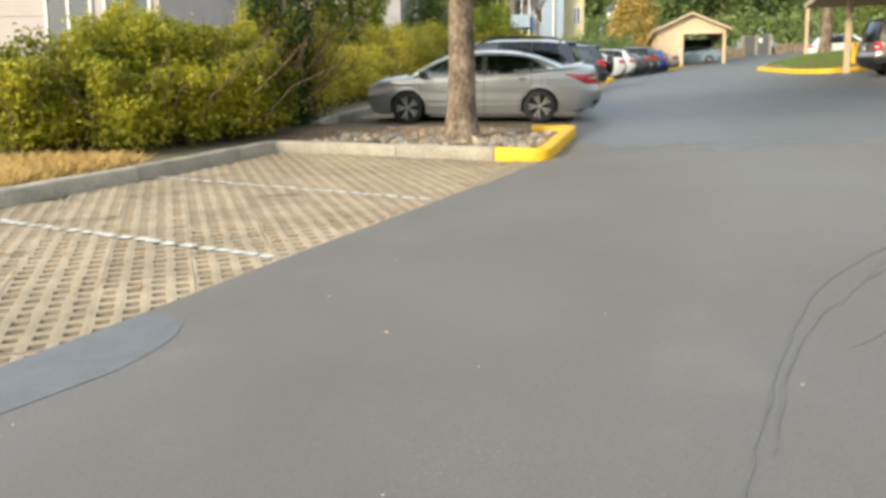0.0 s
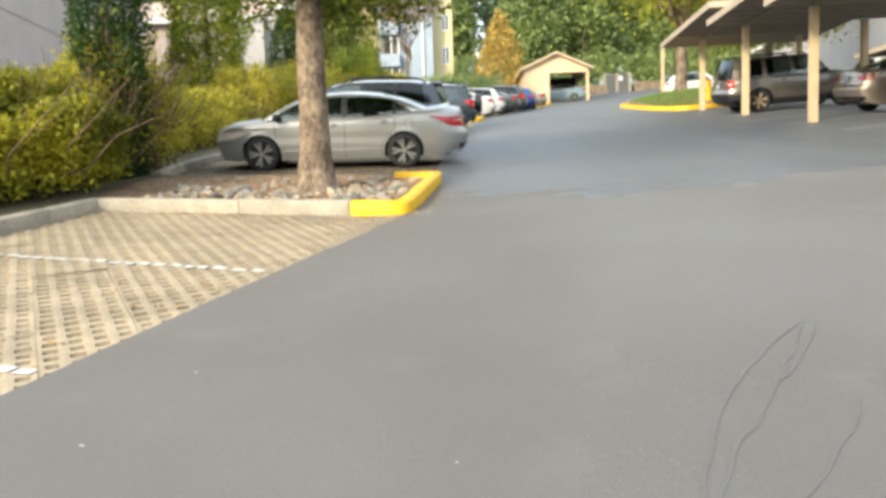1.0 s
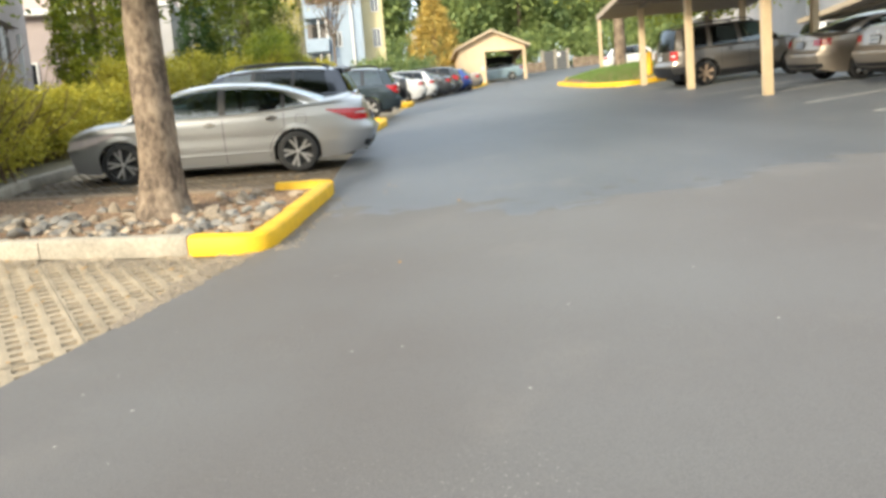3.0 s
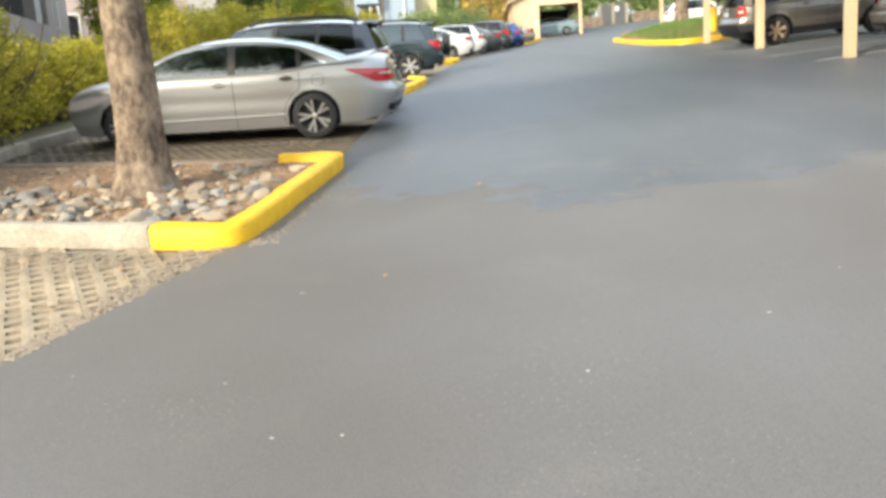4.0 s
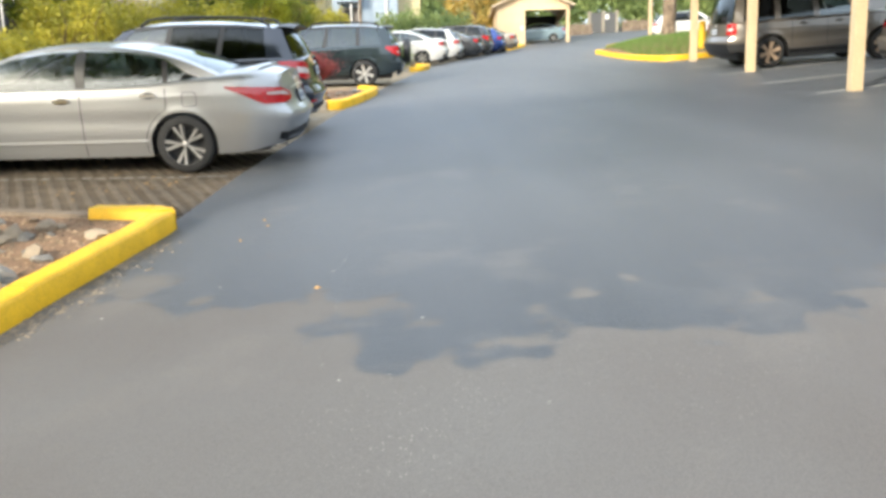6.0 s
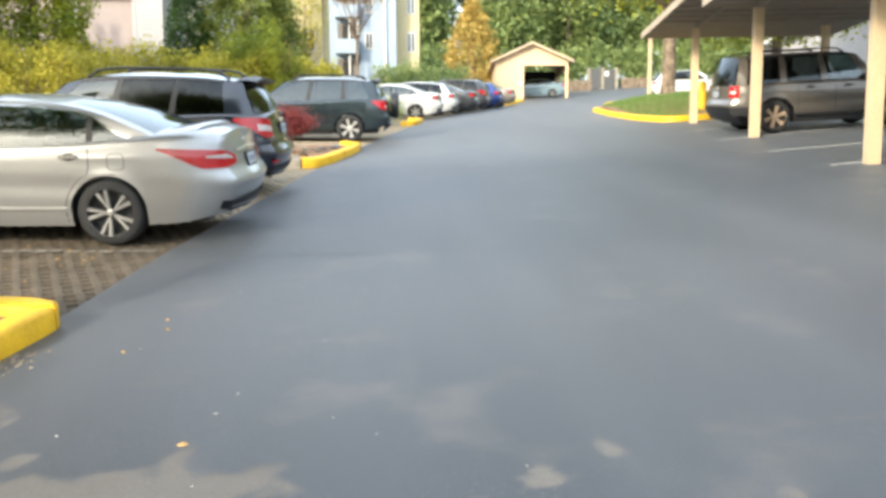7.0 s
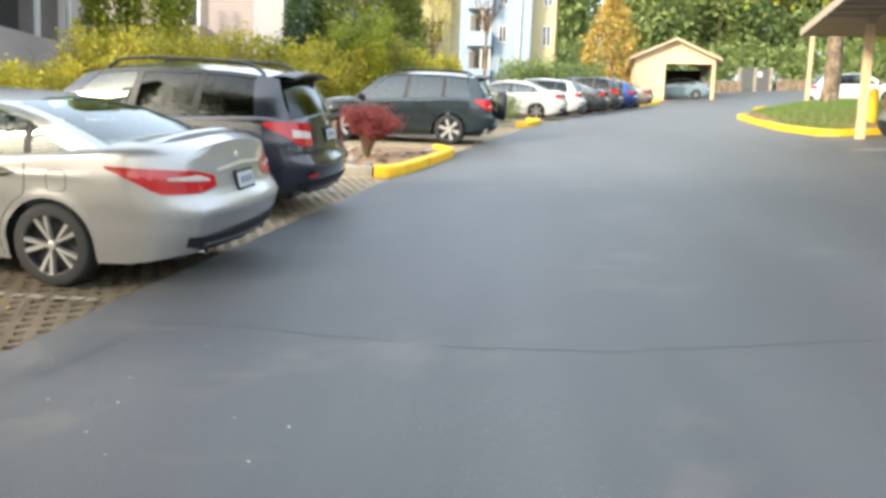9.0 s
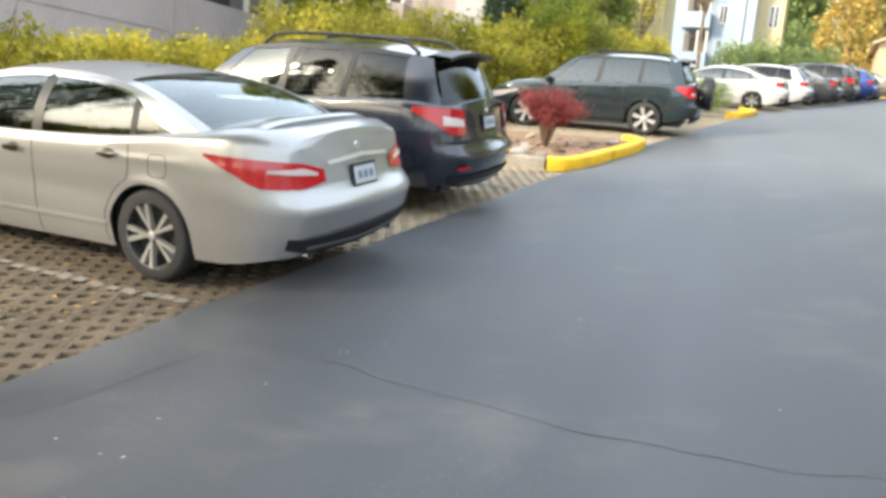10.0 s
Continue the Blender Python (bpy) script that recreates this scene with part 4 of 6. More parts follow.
    if detail:
        bm = bmesh.new()
        for sx in (0.75, 1.75):
            for sy in (-0.37, 0.37):
                box(sx, sy - 0.24, 0.45, sx + 0.5, sy + 0.24, 0.66, 0.05, bm)
                box(sx - 0.16, sy - 0.24, 0.6, sx + 0.02, sy + 0.24, 1.08, 0.05, bm)
                box(sx - 0.2, sy - 0.12, 1.12, sx - 0.1, sy + 0.12, 1.28, 0.04, bm)
        box(xb1 - 0.6, -hw * 0.8, 0.7, xb1 - 0.1, hw * 0.8, 0.98, 0.08, bm)
        part("seats", bm, M_INTERIOR, car_ob)

    # the cabin: pillars, side windows, roof, front and rear glass
    def rail(x):
        return Vector((x, smooth_interp(x, S["roofw"]), smooth_interp(x, S["roof"]) - 0.035))

    def belt(x):
        z = top(x) - 0.02
        return Vector(bend((x, side(x, z) - 0.035, z)))

    def pane_point(a, b, s, t, push=0.0):
        xb, xr = a[0] + (b[0] - a[0]) * s, a[1] + (b[1] - a[1]) * s
        p, q = belt(xb), rail(xr)
        v = p.lerp(q, t)
        v.y += 0.035 * math.sin(math.pi * t) + push
        return v

    cols = S["cols"]
    ra0, ra1 = cols[0][1], cols[-1][1]

    def arched_cabin():
        """A cabin under one arched roof line: window bands in the flanks, glass and roof in one sweep."""
        E, (q0, q1, r0, r1, f0, f1) = S["edge"], S["doors"]

        def brim(x):
            return smooth_interp(x, E)

        def flank(x, z):
            p = belt(x)
            h = z - p.z
            return p.y - 0.50 * h + 0.05 * math.sin(math.pi * min(max(h / 0.46, 0.0), 1.0))

        def sheet(xa, xb, lo, hi, push, sgn, lean=0.0, n_=16, m_=6):
            vs = []
            for i in range(n_ + 1):
                x = xa + (xb - xa) * i / n_
                zl, zh = lo(x), hi(x)
                for j in range(m_ + 1):
                    z = zl + max(zh - zl, 0.0) * j / m_
                    xx = x - lean * (z - zl)
                    vs.append((xx, (flank(xx, z) + push) * sgn, z))
            return vs, grid_faces(n_ + 1, m_ + 1, sgn > 0)

        def sill(x):
            return top(x) - 0.012

        def head(x):
            return brim(x) - 0.045

        def quarter_head(x):
            f = min(max((x - q0) / (q1 - q0), 0.0), 1.0)
            return sill(x) + (head(x) - sill(x)) * (0.18 + 0.82 * f ** 0.75)
        xe0, xe1 = E[0][0], E[-1][0]
        line = M_CHROME if chrome else M_BLACKTRIM
        for sgn in (1, -1):
            # painted frame: behind, above and ahead of the windows, then the black post between the doors
            part("pillar", sheet(xe0, q0 + 0.02, lambda x: top(x) - 0.06, brim, 0.0, sgn), paint, car_ob, "", True)
            part("pillar", sheet(q0 - 0.01, q1 + 0.01, quarter_head, brim, 0.0, sgn), paint, car_ob, "", True)
            part("roof_frame", sheet(q1, xe1, head, brim, 0.0, sgn, 0.0, 30, 2), paint, car_ob, "", True)
            part("pillar", sheet(q1 - 0.01, r0 + 0.01, sill, head, -0.004, sgn, 0.0, 3), M_BLACKTRIM, car_ob, "", True)
            part("pillar", sheet(r1 - 0.005, f0 + 0.005, sill, head, -0.003, sgn, 0.0, 3), M_BLACKTRIM, car_ob, "black door post", True)
            for nm, xa, xb, hi in (("quarter_window", q0, q1, quarter_head), ("side_window", r0, r1, head), ("side_window", f0, f1, head)):
                w = part(nm, sheet(xa, xb, sill, hi, -0.007, sgn), M_GLASS, car_ob, "tinted side window", True)
                w.visible_shadow = False
                part("window_trim", sheet(xa - 0.02, xb + 0.02, lambda x: sill(x) - 0.016, lambda x: sill(x) + 0.008, 0.005, sgn, 0.0, 16, 1), line, w, "", True)
                part("window_trim", sheet(xa - 0.02, xb + 0.02, lambda x: hi(x) - 0.010, lambda x: hi(x) + 0.008, 0.004, sgn, 0.0, 16, 1), line, w, "", True)
        cols_e = [-1, -0.97, -0.93, -0.88, -0.75, -0.55, -0.3, 0, 0.3, 0.55, 0.75, 0.88, 0.93, 0.97, 1]
        stations = sorted(set([round(v, 4) for v in np.linspace(xe0, xe1, 40)] + [ra0 - 0.02, ra1 + 0.0]))

        def over(x, e):
            y = flank(x, brim(x)) * e
            k = 1 - abs(e) ** 2.6
            tr, tf = max(0.0, 1 - (x - xe0) / 0.9), max(0.0, 1 - (xe1 - x) / 0.9)
            return (x - 0.12 * tr * k + 0.16 * tf * k, y, brim(x) + (0.052 - 0.03 * max(tr, tf)) * k)
        grids = {"roof": [], "rear_window": [], "windscreen": []}
        n_ = len(cols_e)
        vs = [over(x, e) for x in stations for e in cols_e]
        for i in range(len(stations) - 1):
            xm = (stations[i] + stations[i + 1]) / 2
            for j in range(n_ - 1):
                inside = abs(cols_e[j] + cols_e[j + 1]) / 2 < 0.9
                key = "rear_window" if inside and xe0 + 0.06 < xm < ra0 - 0.02 else ("windscreen" if inside and xm > ra1 else "roof")
                grids[key].append((i * n_ + j, i * n_ + j + 1, (i + 1) * n_ + j + 1, (i + 1) * n_ + j))
        for key, fs in grids.items():
            used = sorted({i for f in fs for i in f})
            at_ = {i: k for k, i in enumerate(used)}
            g = part(key, ([vs[i] for i in used], [tuple(at_[i] for i in f)[::-1] for f in fs]), paint if key == "roof" else M_GLASS, car_ob, "", True)
            if key != "roof":
                g.visible_shadow = False

    if "edge" in S:
        arched_cabin()
    else:
        for sgn in (1, -1):
            for a, b in zip(cols[:-1], cols[1:]):
                kind = a[2]

                def surf(s0, s1, t0, t1, push, ns=4, ntt=5):
                    vs = []
                    for i in range(ns + 1):
                        for j in range(ntt + 1):
                            v = pane_point(a, b, s0 + (s1 - s0) * i / ns, t0 + (t1 - t0) * j / ntt, push)
                            vs.append((v.x, v.y * sgn, v.z))
                    return vs, grid_faces(ns + 1, ntt + 1, sgn > 0)
                if kind == "q":
                    part("pillar", surf(-0.02, 1.02, -0.03, 1.0, 0.0), paint, car_ob, "", True)
                    for inset, gm, nm, push in ((0.0, M_CHROME if chrome else M_BLACKTRIM, "window_trim", 0.003), (0.035, M_GLASS, "quarter_window", 0.006)):
                        vs = []
                        for i in range(7):
                            s = 0.03 + inset + (0.97 - 0.03 - 2 * inset) * i / 6
                            for j in range(5):
                                t0_, t1_ = 0.02 + inset, max(0.03 + inset, 0.12 + 0.84 * s ** 0.8 - 1.6 * inset)
                                v = pane_point(a, b, s, t0_ + (t1_ - t0_) * j / 4, push)
                                vs.append((v.x, v.y * sgn, v.z))
                        part(nm, (vs, grid_faces(7, 5, sgn > 0)), gm, car_ob, "", True)
                elif kind in "pb":
                    part("pillar", surf(-0.02, 1.02, -0.03, 1.0, 0.0), paint if kind == "p" else M_BLACKTRIM, car_ob, "", True)
                else:
                    gm = M_PRIVACY if (S["glass"][0] == "privacy" and a[0] < 1.0) else M_GLASS
                    w = part("side_window", surf(0.0, 1.0, 0.0, 0.95, -0.006, 6, 6), gm, car_ob, "tinted side window", True)
                    w.visible_shadow = False
                    for q in ((-0.02, 1.02, -0.035, 0.03), (-0.02, 1.02, 0.91, 1.0)):
                        bright = chrome or (sill_line and q[2] < 0)
                        part("window_trim", surf(*q, 0.004, 5, 1), M_BRIGHT if bright else M_BLACKTRIM, w, "", True)
        vs = []
        nx, ny = 14, 10
        for i in range(nx + 1):
            x = ra0 + (ra1 - ra0) * i / nx
            q = rail(x)
            for j in range(ny + 1):
                y = q.y * (1 - 2 * j / ny) * 1.01
                vs.append((x, y, q.z + 0.055 * (1 - abs(y / q.y / 1.01) ** 2.2)))
        part("roof", (vs, grid_faces(nx + 1, ny + 1, True)), paint, car_ob, "", True)
        for end, nm, gm in ((0, "rear_window", M_PRIVACY if S["glass"][0] == "privacy" else M_GLASS), (1, "windscreen", M_GLASS)):
            xbe, xre = (xb1, ra1) if end else (xb0, ra0)
            p, q = belt(xbe), rail(xre)
            sg = 1 if end else -1
            vs, n1, n2 = [], 8, 10
            for i in range(n1 + 1):
                t = i / n1
                for j in range(n2 + 1):
                    e = 1 - 2 * j / n2
                    base = p.lerp(q, t)
                    y = base.y * e
                    bow = (1 - e * e)
                    z = base.z + bow * (0.055 * t + 0.02 * (1 - t))
                    x = base.x + sg * bow * (0.16 * (1 - t) + 0.03 * t) + sg * 0.03 * math.sin(math.pi * t)
                    vs.append((x, y, z))
            g = part(nm, (vs, grid_faces(n1 + 1, n2 + 1, not end)), gm, car_ob, "", True)
            g.visible_shadow = False

    # wheels
    for x in (0.0, wb):
        for y in (S["track"], -S["track"]):
            add_wheel(car_ob, x, y, r, rim, rim_mat)

    # lamps wrap round the corners of the shell
    def wrap(name_, arc, lo, hi, material, owner, push=0.012, label_="", end=0, nz=5):
        """A patch on the shell from the middle of an end round to the side; arc runs from the end's face (0..1) to the side (1..2)."""
        for sgn in (1, -1):
            vs, na = [], 14
            for i in range(na + 1):
                a = arc[0] + (arc[1] - arc[0]) * i / na
                f = i / na
                zl, zh = smooth_interp(f, lo), smooth_interp(f, hi)
                for j in range(nz + 1):
                    z = zl + (zh - zl) * j / nz
                    if end == 0:
                        if a < 1:
                            y, x = side(x0, z) * a, x0
                            nx_, ny_ = -1, 0
                        else:
                            x = x0 + (a - 1)
                            y = side(x, z)
                            t_ = max(0, 1 - (a - 1) / 0.35)
                            nx_, ny_ = -t_, 1 - t_ * 0.5
                    else:
                        if a < 1:
                            y, x = side(x1, z) * a, x1
                            nx_, ny_ = 1, 0
                        else:
                            x = x1 - (a - 1)
                            y = side(x, z)
                            t_ = max(0, 1 - (a - 1) / 0.35)
                            nx_, ny_ = t_, 1 - t_ * 0.5
                    q = bend((x + nx_ * push, y + ny_ * push, z))
                    vs.append((q[0], q[1] * sgn, q[2]))
            part(name_, (vs, grid_faces(na + 1, nz + 1, (sgn > 0) == (end == 0))), material, owner, label_, True)

    if light == "sedan":
        wrap("tail_light", (0.62, 1.62), [(0, 0.80), (0.3, 0.77), (0.55, 0.77), (0.75, 0.86), (1, 0.955)], [(0, 0.88), (0.3, 0.935), (0.6, 0.96), (1, 0.975)], M_REDLENS, car_ob,
             label_="red wraparound tail light")
        wrap("reversing_light", (0.72, 1.14), [(0, 0.845), (1, 0.875)], [(0, 0.865), (0.5, 0.905), (1, 0.895)], M_CLEARLENS, car_ob, 0.017)
    elif light == "wagon":
        wrap("tail_light", (0.74, 1.36), [(0, 0.84), (0.45, 0.83), (1, 1.03)], [(0, 1.05), (0.6, 1.085), (1, 1.08)], M_REDLENS, car_ob, label_="red wraparound tail light")
        wrap("reversing_light", (0.80, 1.04), [(0, 0.90), (1, 0.90)], [(0, 0.94), (1, 0.95)], M_CLEARLENS, car_ob, 0.017)
    elif light == "high":
        wrap("tail_light", (0.76, 1.42), [(0, 0.86), (0.35, 0.85), (0.6, 0.95), (1, 1.08)], [(0, 1.09), (0.6, 1.125), (1, 1.12)], M_REDLENS, car_ob, label_="red wraparound tail light")
        wrap("reversing_light", (0.80, 1.10), [(0, 0.93), (1, 0.95)], [(0, 1.0), (1, 1.04)], M_CLEARLENS, car_ob, 0.017)
        wrap("bumper_reflector", (0.80, 1.02), [(0, 0.50), (1, 0.50)], [(0, 0.54), (1, 0.54)], M_REDLENS, car_ob, 0.03)
    elif light == "tall":
        wrap("tail_light", (0.80, 1.10), [(0, 0.79), (1, 0.79)], [(0, 1.03), (1, 1.03)], M_REDLENS, car_ob, label_="square red tail light")
        wrap("reversing_light", (0.86, 1.04), [(0, 0.87), (1, 0.87)], [(0, 0.93), (1, 0.93)], M_CLEARLENS, car_ob, 0.017)
    else:
        wrap("tail_light", (0.70, 1.20), [(0, 0.84), (1, 0.82)], [(0, 0.96), (1, 0.97)], M_REDLENS, car_ob, label_="red tail light")
    wrap("headlight", (0.55, 1.80), [(0, 0.58), (0.5, 0.62), (1, 0.80)], [(0, 0.69), (0.5, 0.76), (1, 0.845)], M_CLEARLENS, car_ob, end=1)
    if detail:
        # dark lower bumper insert, plate, seams, handles, mirrors
        wrap("bumper_insert", (0.0, 1.06), [(0, 0.28), (0.8, 0.31), (1, 0.36)], [(0, 0.43), (0.8, 0.43), (1, 0.44)], M_BLACKTRIM, car_ob, 0.012)
        if trim == "full":
            wrap("bumper_cover", (0.0, 1.40), [(0, 0.40), (1, 0.40)], [(0, 0.60), (1, 0.58)], M_BLACKTRIM, car_ob, 0.02)
        else:
            wrap("bumper_strip", (0.0, 0.9), [(0, 0.325), (1, 0.35)], [(0, 0.352), (1, 0.372)], paint, car_ob, 0.022)
            for sgn in (1, -1):
                vs, fs = lathe([(0.032, 0), (0.036, -0.08), (0.03, -0.08), (0.026, 0)], 14)
                ex = part("exhaust_tip", ([(y_ + x0 + 0.02 + 0.1, x_ + sgn * 0.55, z_ + 0.30) for x_, y_, z_ in vs], fs), M_CHROME, car_ob, "", True)
        pz = 0.80 if light == "sedan" else (0.95 if light in ("wagon", "high") else 0.86)
        tilt = Matrix.Translation((bend((x0, 0, pz))[0] - 0.012, 0, pz)) @ Matrix.Rotation(math.atan(S["lean_r"] * 0.9), 4, "Y")
        bm = box(-0.008, -0.165, -0.085, 0.006, 0.165, 0.085, 0.004)
        bmesh.ops.transform(bm, matrix=tilt, verts=bm.verts)
        fr = part("plate_frame", bm, M_BLACKTRIM, car_ob)
        bm = box(-0.012, -0.145, -0.062, -0.006, 0.145, 0.062)
        bmesh.ops.transform(bm, matrix=tilt, verts=bm.verts)
        part("licence_plate", bm, M_PLATE, fr, "pale plate with plain bars")
        bm = bmesh.new()
        for k in (-0.075, 0.0, 0.075):
            box(-0.0145, k - 0.025, -0.03, -0.0135, k + 0.025, 0.025, 0, bm)
        bmesh.ops.transform(bm, matrix=tilt, verts=bm.verts)
        part("plate_bars", bm, M_PLATEBAR, fr)
        zb_ = 1.0 if light not in ("wagon", "high") else 1.07
        vs, fs = lathe([(0.0, 0.008), (0.03, 0.008), (0.036, 0.0)], 18)
        bx = bend((x0, 0, zb_))[0] - 0.002
        part("badge", ([(bx - y_, x_, zb_ + z_ * 0.8) for x_, y_, z_ in vs], fs), M_BRIGHT, car_ob, "plain round badge")
        if chrome:
            wrap("chrome_strip", (0.0, 0.56), [(0, 0.925), (1, 0.905)], [(0, 0.958), (1, 0.93)], M_BRIGHT, car_ob, 0.02)
        for sgn in (1, -1):
            for xx, xt in ((S["doors"][1] + 0.02 if "edge" in S else 0.50, 0.06), (S["doors"][4] - 0.05 if "edge" in S else 1.31, 0.0), (2.50, -0.04)):
                vs = []
                nz = 12
                for k in range(nz + 1):
                    zlow = 0.24 if xt > 0 else low(xx) + 0.02
                    z = zlow + (top(xx) - 0.06 - zlow) * k / nz
                    xq = xx + xt * (1 - k / nz) if xt <= 0 else max(xx, math.sqrt(max(0.0, (ra + 0.05) ** 2 - (z - r) ** 2)))
                    for d in (-0.0045, 0.0045):
                        q = bend((xq + d, side(xq, z) + 0.0025, z))
                        vs.append((q[0], q[1] * sgn, q[2]))
                part("door_seam", (vs, grid_faces(nz + 1, 2)), M_BLACKTRIM, car_ob)
            for xx in (((0.26, 1.24) if "edge" in S else (0.66, 1.48))):
                z = top(xx) - 0.13
                bm = box(xx, -0.012, z - 0.02, xx + 0.2, 0.036, z + 0.02, 0.014)
                for v in bm.verts:
                    v.co.y = (v.co.y + side(xx, z)) * sgn
                if sgn < 0:
                    bmesh.ops.reverse_faces(bm, faces=bm.faces)
                part("door_handle", bm, M_CHROME if chrome else paint, car_ob, "", True)
                # dark patch laid on the door, the shade of a handle cup in its colour
                cup = []
                for k in range(7):
                    for j in range(4):
                        xk, zk = xx + 0.03 + 0.14 * k / 6, z + (j / 3 - 0.5) * 0.075 * math.sin(math.pi * (0.15 + 0.7 * k / 6))
                        cup.append((xk, (side(xk, zk) + 0.003) * sgn, zk))
                part("handle_cup_shade", (cup, grid_faces(7, 4, sgn > 0)), M_DARKALLOY, car_ob, "", True)
            bp_ = belt(cols[-2][0] + 0.06)
            bm = bmesh.new()
            bmesh.ops.create_uvsphere(bm, u_segments=14, v_segments=9, radius=1.0)
            for v in bm.verts:
                xx, yy, zz = v.co
                v.co = (bp_.x - 0.03 + xx * 0.06 + 0.04 * (yy + 1) * 0.3, (bp_.y + 0.13 + math.copysign(abs(yy) ** 0.6, yy) * 0.12), bp_.z + 0.08 + math.copysign(abs(zz) ** 0.6, zz) * 0.075)
                v.co.y *= sgn
            if sgn < 0:
                bmesh.ops.reverse_faces(bm, faces=bm.faces)
            part("wing_mirror", bm, M_BLACKTRIM, car_ob, "dark wing mirror", True)
            # waist crease and sill moulding
            vs = []
            for k in range(13):
                x = 0.42 + (wb - 0.85) * k / 12
                for z, o in ((0.35, 0.002), (0.36, 0.009), (0.378, 0.009), (0.40, 0.002)):
                    vs.append((x, (side(x, z) + o) * sgn, z))
            part("sill_moulding", (vs, grid_faces(13, 4, sgn < 0)), paint if trim != "full" else M_BLACKTRIM, car_ob, "", True)
        # fuel flap outline
        vs, fs = [], []
        for k in range(24):
            a = 2 * math.pi * k / 24
            for q in (0.085, 0.079):
                ca, sa = math.cos(a), math.sin(a)
                x = -0.10 - 0.0 + q * math.copysign(abs(ca) ** 0.45, ca)
                z = 0.845 + q * math.copysign(abs(sa) ** 0.45, sa) * 0.95
                vs.append((x, side(x, z) + 0.0025, z))
        for k in range(24):
            j = (k + 1) % 24
            fs.append((2 * k, 2 * j, 2 * j + 1, 2 * k + 1))
        part("fuel_flap_seam", (vs, fs), M_DARKALLOY, car_ob)
    if spoiler:
        vs = []
        if light == "sedan":
            for j in range(13):
                e = 1 - 2 * j / 12
                y = e * hw * 0.70
                xk = x0 + 0.26 + 0.06 * e * e
                for dx, dz in ((0.20, -0.004), (0.08, 0.018), (-0.06, 0.034), (-0.085, 0.022), (-0.06, -0.03)):
                    x = xk + dx
                    q = bend((x, y, top(x) + S["crown"] * (1 - (y / side(x, top(x))) ** 2)))
                    vs.append((q[0], y, q[2] + dz * (1 - 0.9 * e ** 6)))
            part("spoiler", (vs, grid_faces(13, 5, False)), paint, car_ob, "", True)
        else:
            q = rail(ra0)
            for j in range(13):
                e = 1 - 2 * j / 12
                y = e * q.y * 0.98
                zc = q.z + 0.05 * (1 - e * e)
                for dx, dz in ((0.12, 0.012), (-0.02, 0.03), (-0.20, 0.01), (-0.20, -0.025), (0.02, -0.05)):
                    vs.append((ra0 + dx, y, zc + dz))
            part("spoiler", (vs, grid_faces(13, 5, False)), M_BLACKTRIM, car_ob, "", True)
    if rails:
        for sgn in (1, -1):
            pts, rad = [], []
            a, b = ra0 + 0.18, ra1 - 0.25
            for k in range(15):
                x = a + (b - a) * k / 14
                q = rail(x)
                lift = 0.085 * min(1, math.sin(math.pi * k / 14) * 4) - 0.01
                pts.append((x, (q.y - 0.06) * sgn, q.z + 0.03 + lift))
                rad.append(0.02)
            part("roof_rail", tube(pts, rad, 8), M_BLACKTRIM, car_ob, "black roof rail", True)
    if spare:
        xw = bend((x0, 0, 0.95))[0] - 0.16
        vs, fs = lathe([(0.0, 0.12), (0.27, 0.12), (0.335, 0.10), (0.355, 0.04), (0.355, -0.06), (0.33, -0.1)], 30)
        part("spare_wheel", ([(xw - y_, x_ - 0.05, z_ + 0.93) for x_, y_, z_ in vs], fs), M_BLACKTRIM, car_ob, "covered spare wheel on the tailgate", True)
    return car_ob


YAW = 173.2


def hub_place(u, v, yaw, spec):
    """The pose of a car whose left rear hub stands over (u, v)."""
    a = radians(yaw)
    return on_ground(u + math.sin(a) * (spec["track"] + 0.1), v - math.cos(a) * (spec["track"] + 0.1), yaw)


build_car("sedan", "silver four-door sedan parked nose to the hedge on pavers", "car", SEDAN, M_SILVER, hub_place(1.41, 15.67, YAW, SEDAN), rim="split", rim_mat=M_RIM,
          chrome=True, spoiler=True)
build_car("suv", "black-blue compact suv with roof rails parked on pavers", "car", ESTATE, M_NAVY, on_ground(1.80, 19.58, YAW), light="high", rails=True, spoiler=True, sill_line=True)
build_car("suv", "dark green-grey suv with a spare wheel on its tailgate", "car", RAV, M_TEAL, hub_place(3.78, 28.75, 176, RAV), light="wagon", rails=True, spare=True, rim_mat=M_BRIGHT,
          spoiler=True)
build_car("sedan", "white sedan in the row of parked cars", "car", SMALLSEDAN, M_WHITE, hub_place(6.5, 40.5, 168, SMALLSEDAN), light="small")
build_car("hatchback", "white hatchback in the row of parked cars", "car", HATCH, M_WHITE, hub_place(7.6, 43.3, 165, HATCH), light="small")
build_car("sedan", "charcoal sedan in the row of parked cars", "car", SMALLSEDAN, M_CHARCOAL, hub_place(8.9, 46.0, 163, SMALLSEDAN), light="small")
build_car("suv", "dark grey suv in the row of parked cars", "car", WAGON, M_CHARCOAL, hub_place(9.9, 48.8, 162, WAGON), light="wagon")
build_car("hatchback", "blue hatchback in the row of parked cars", "car", HATCH, M_BLUE, hub_place(11.2, 51.4, 160, HATCH), light="small")
build_car("sedan", "beige sedan at the end of the parked row", "car", SMALLSEDAN, M_TAN, hub_place(12.4, 54.0, 160, SMALLSEDAN), light="small")
build_car("suv", "boxy grey-beige suv under the carport", "car", BOXY, M_JEEP, on_ground(12.9, 24.5, -4), light="tall", rails=True, trim="full", rim_mat=M_STEELRIM)
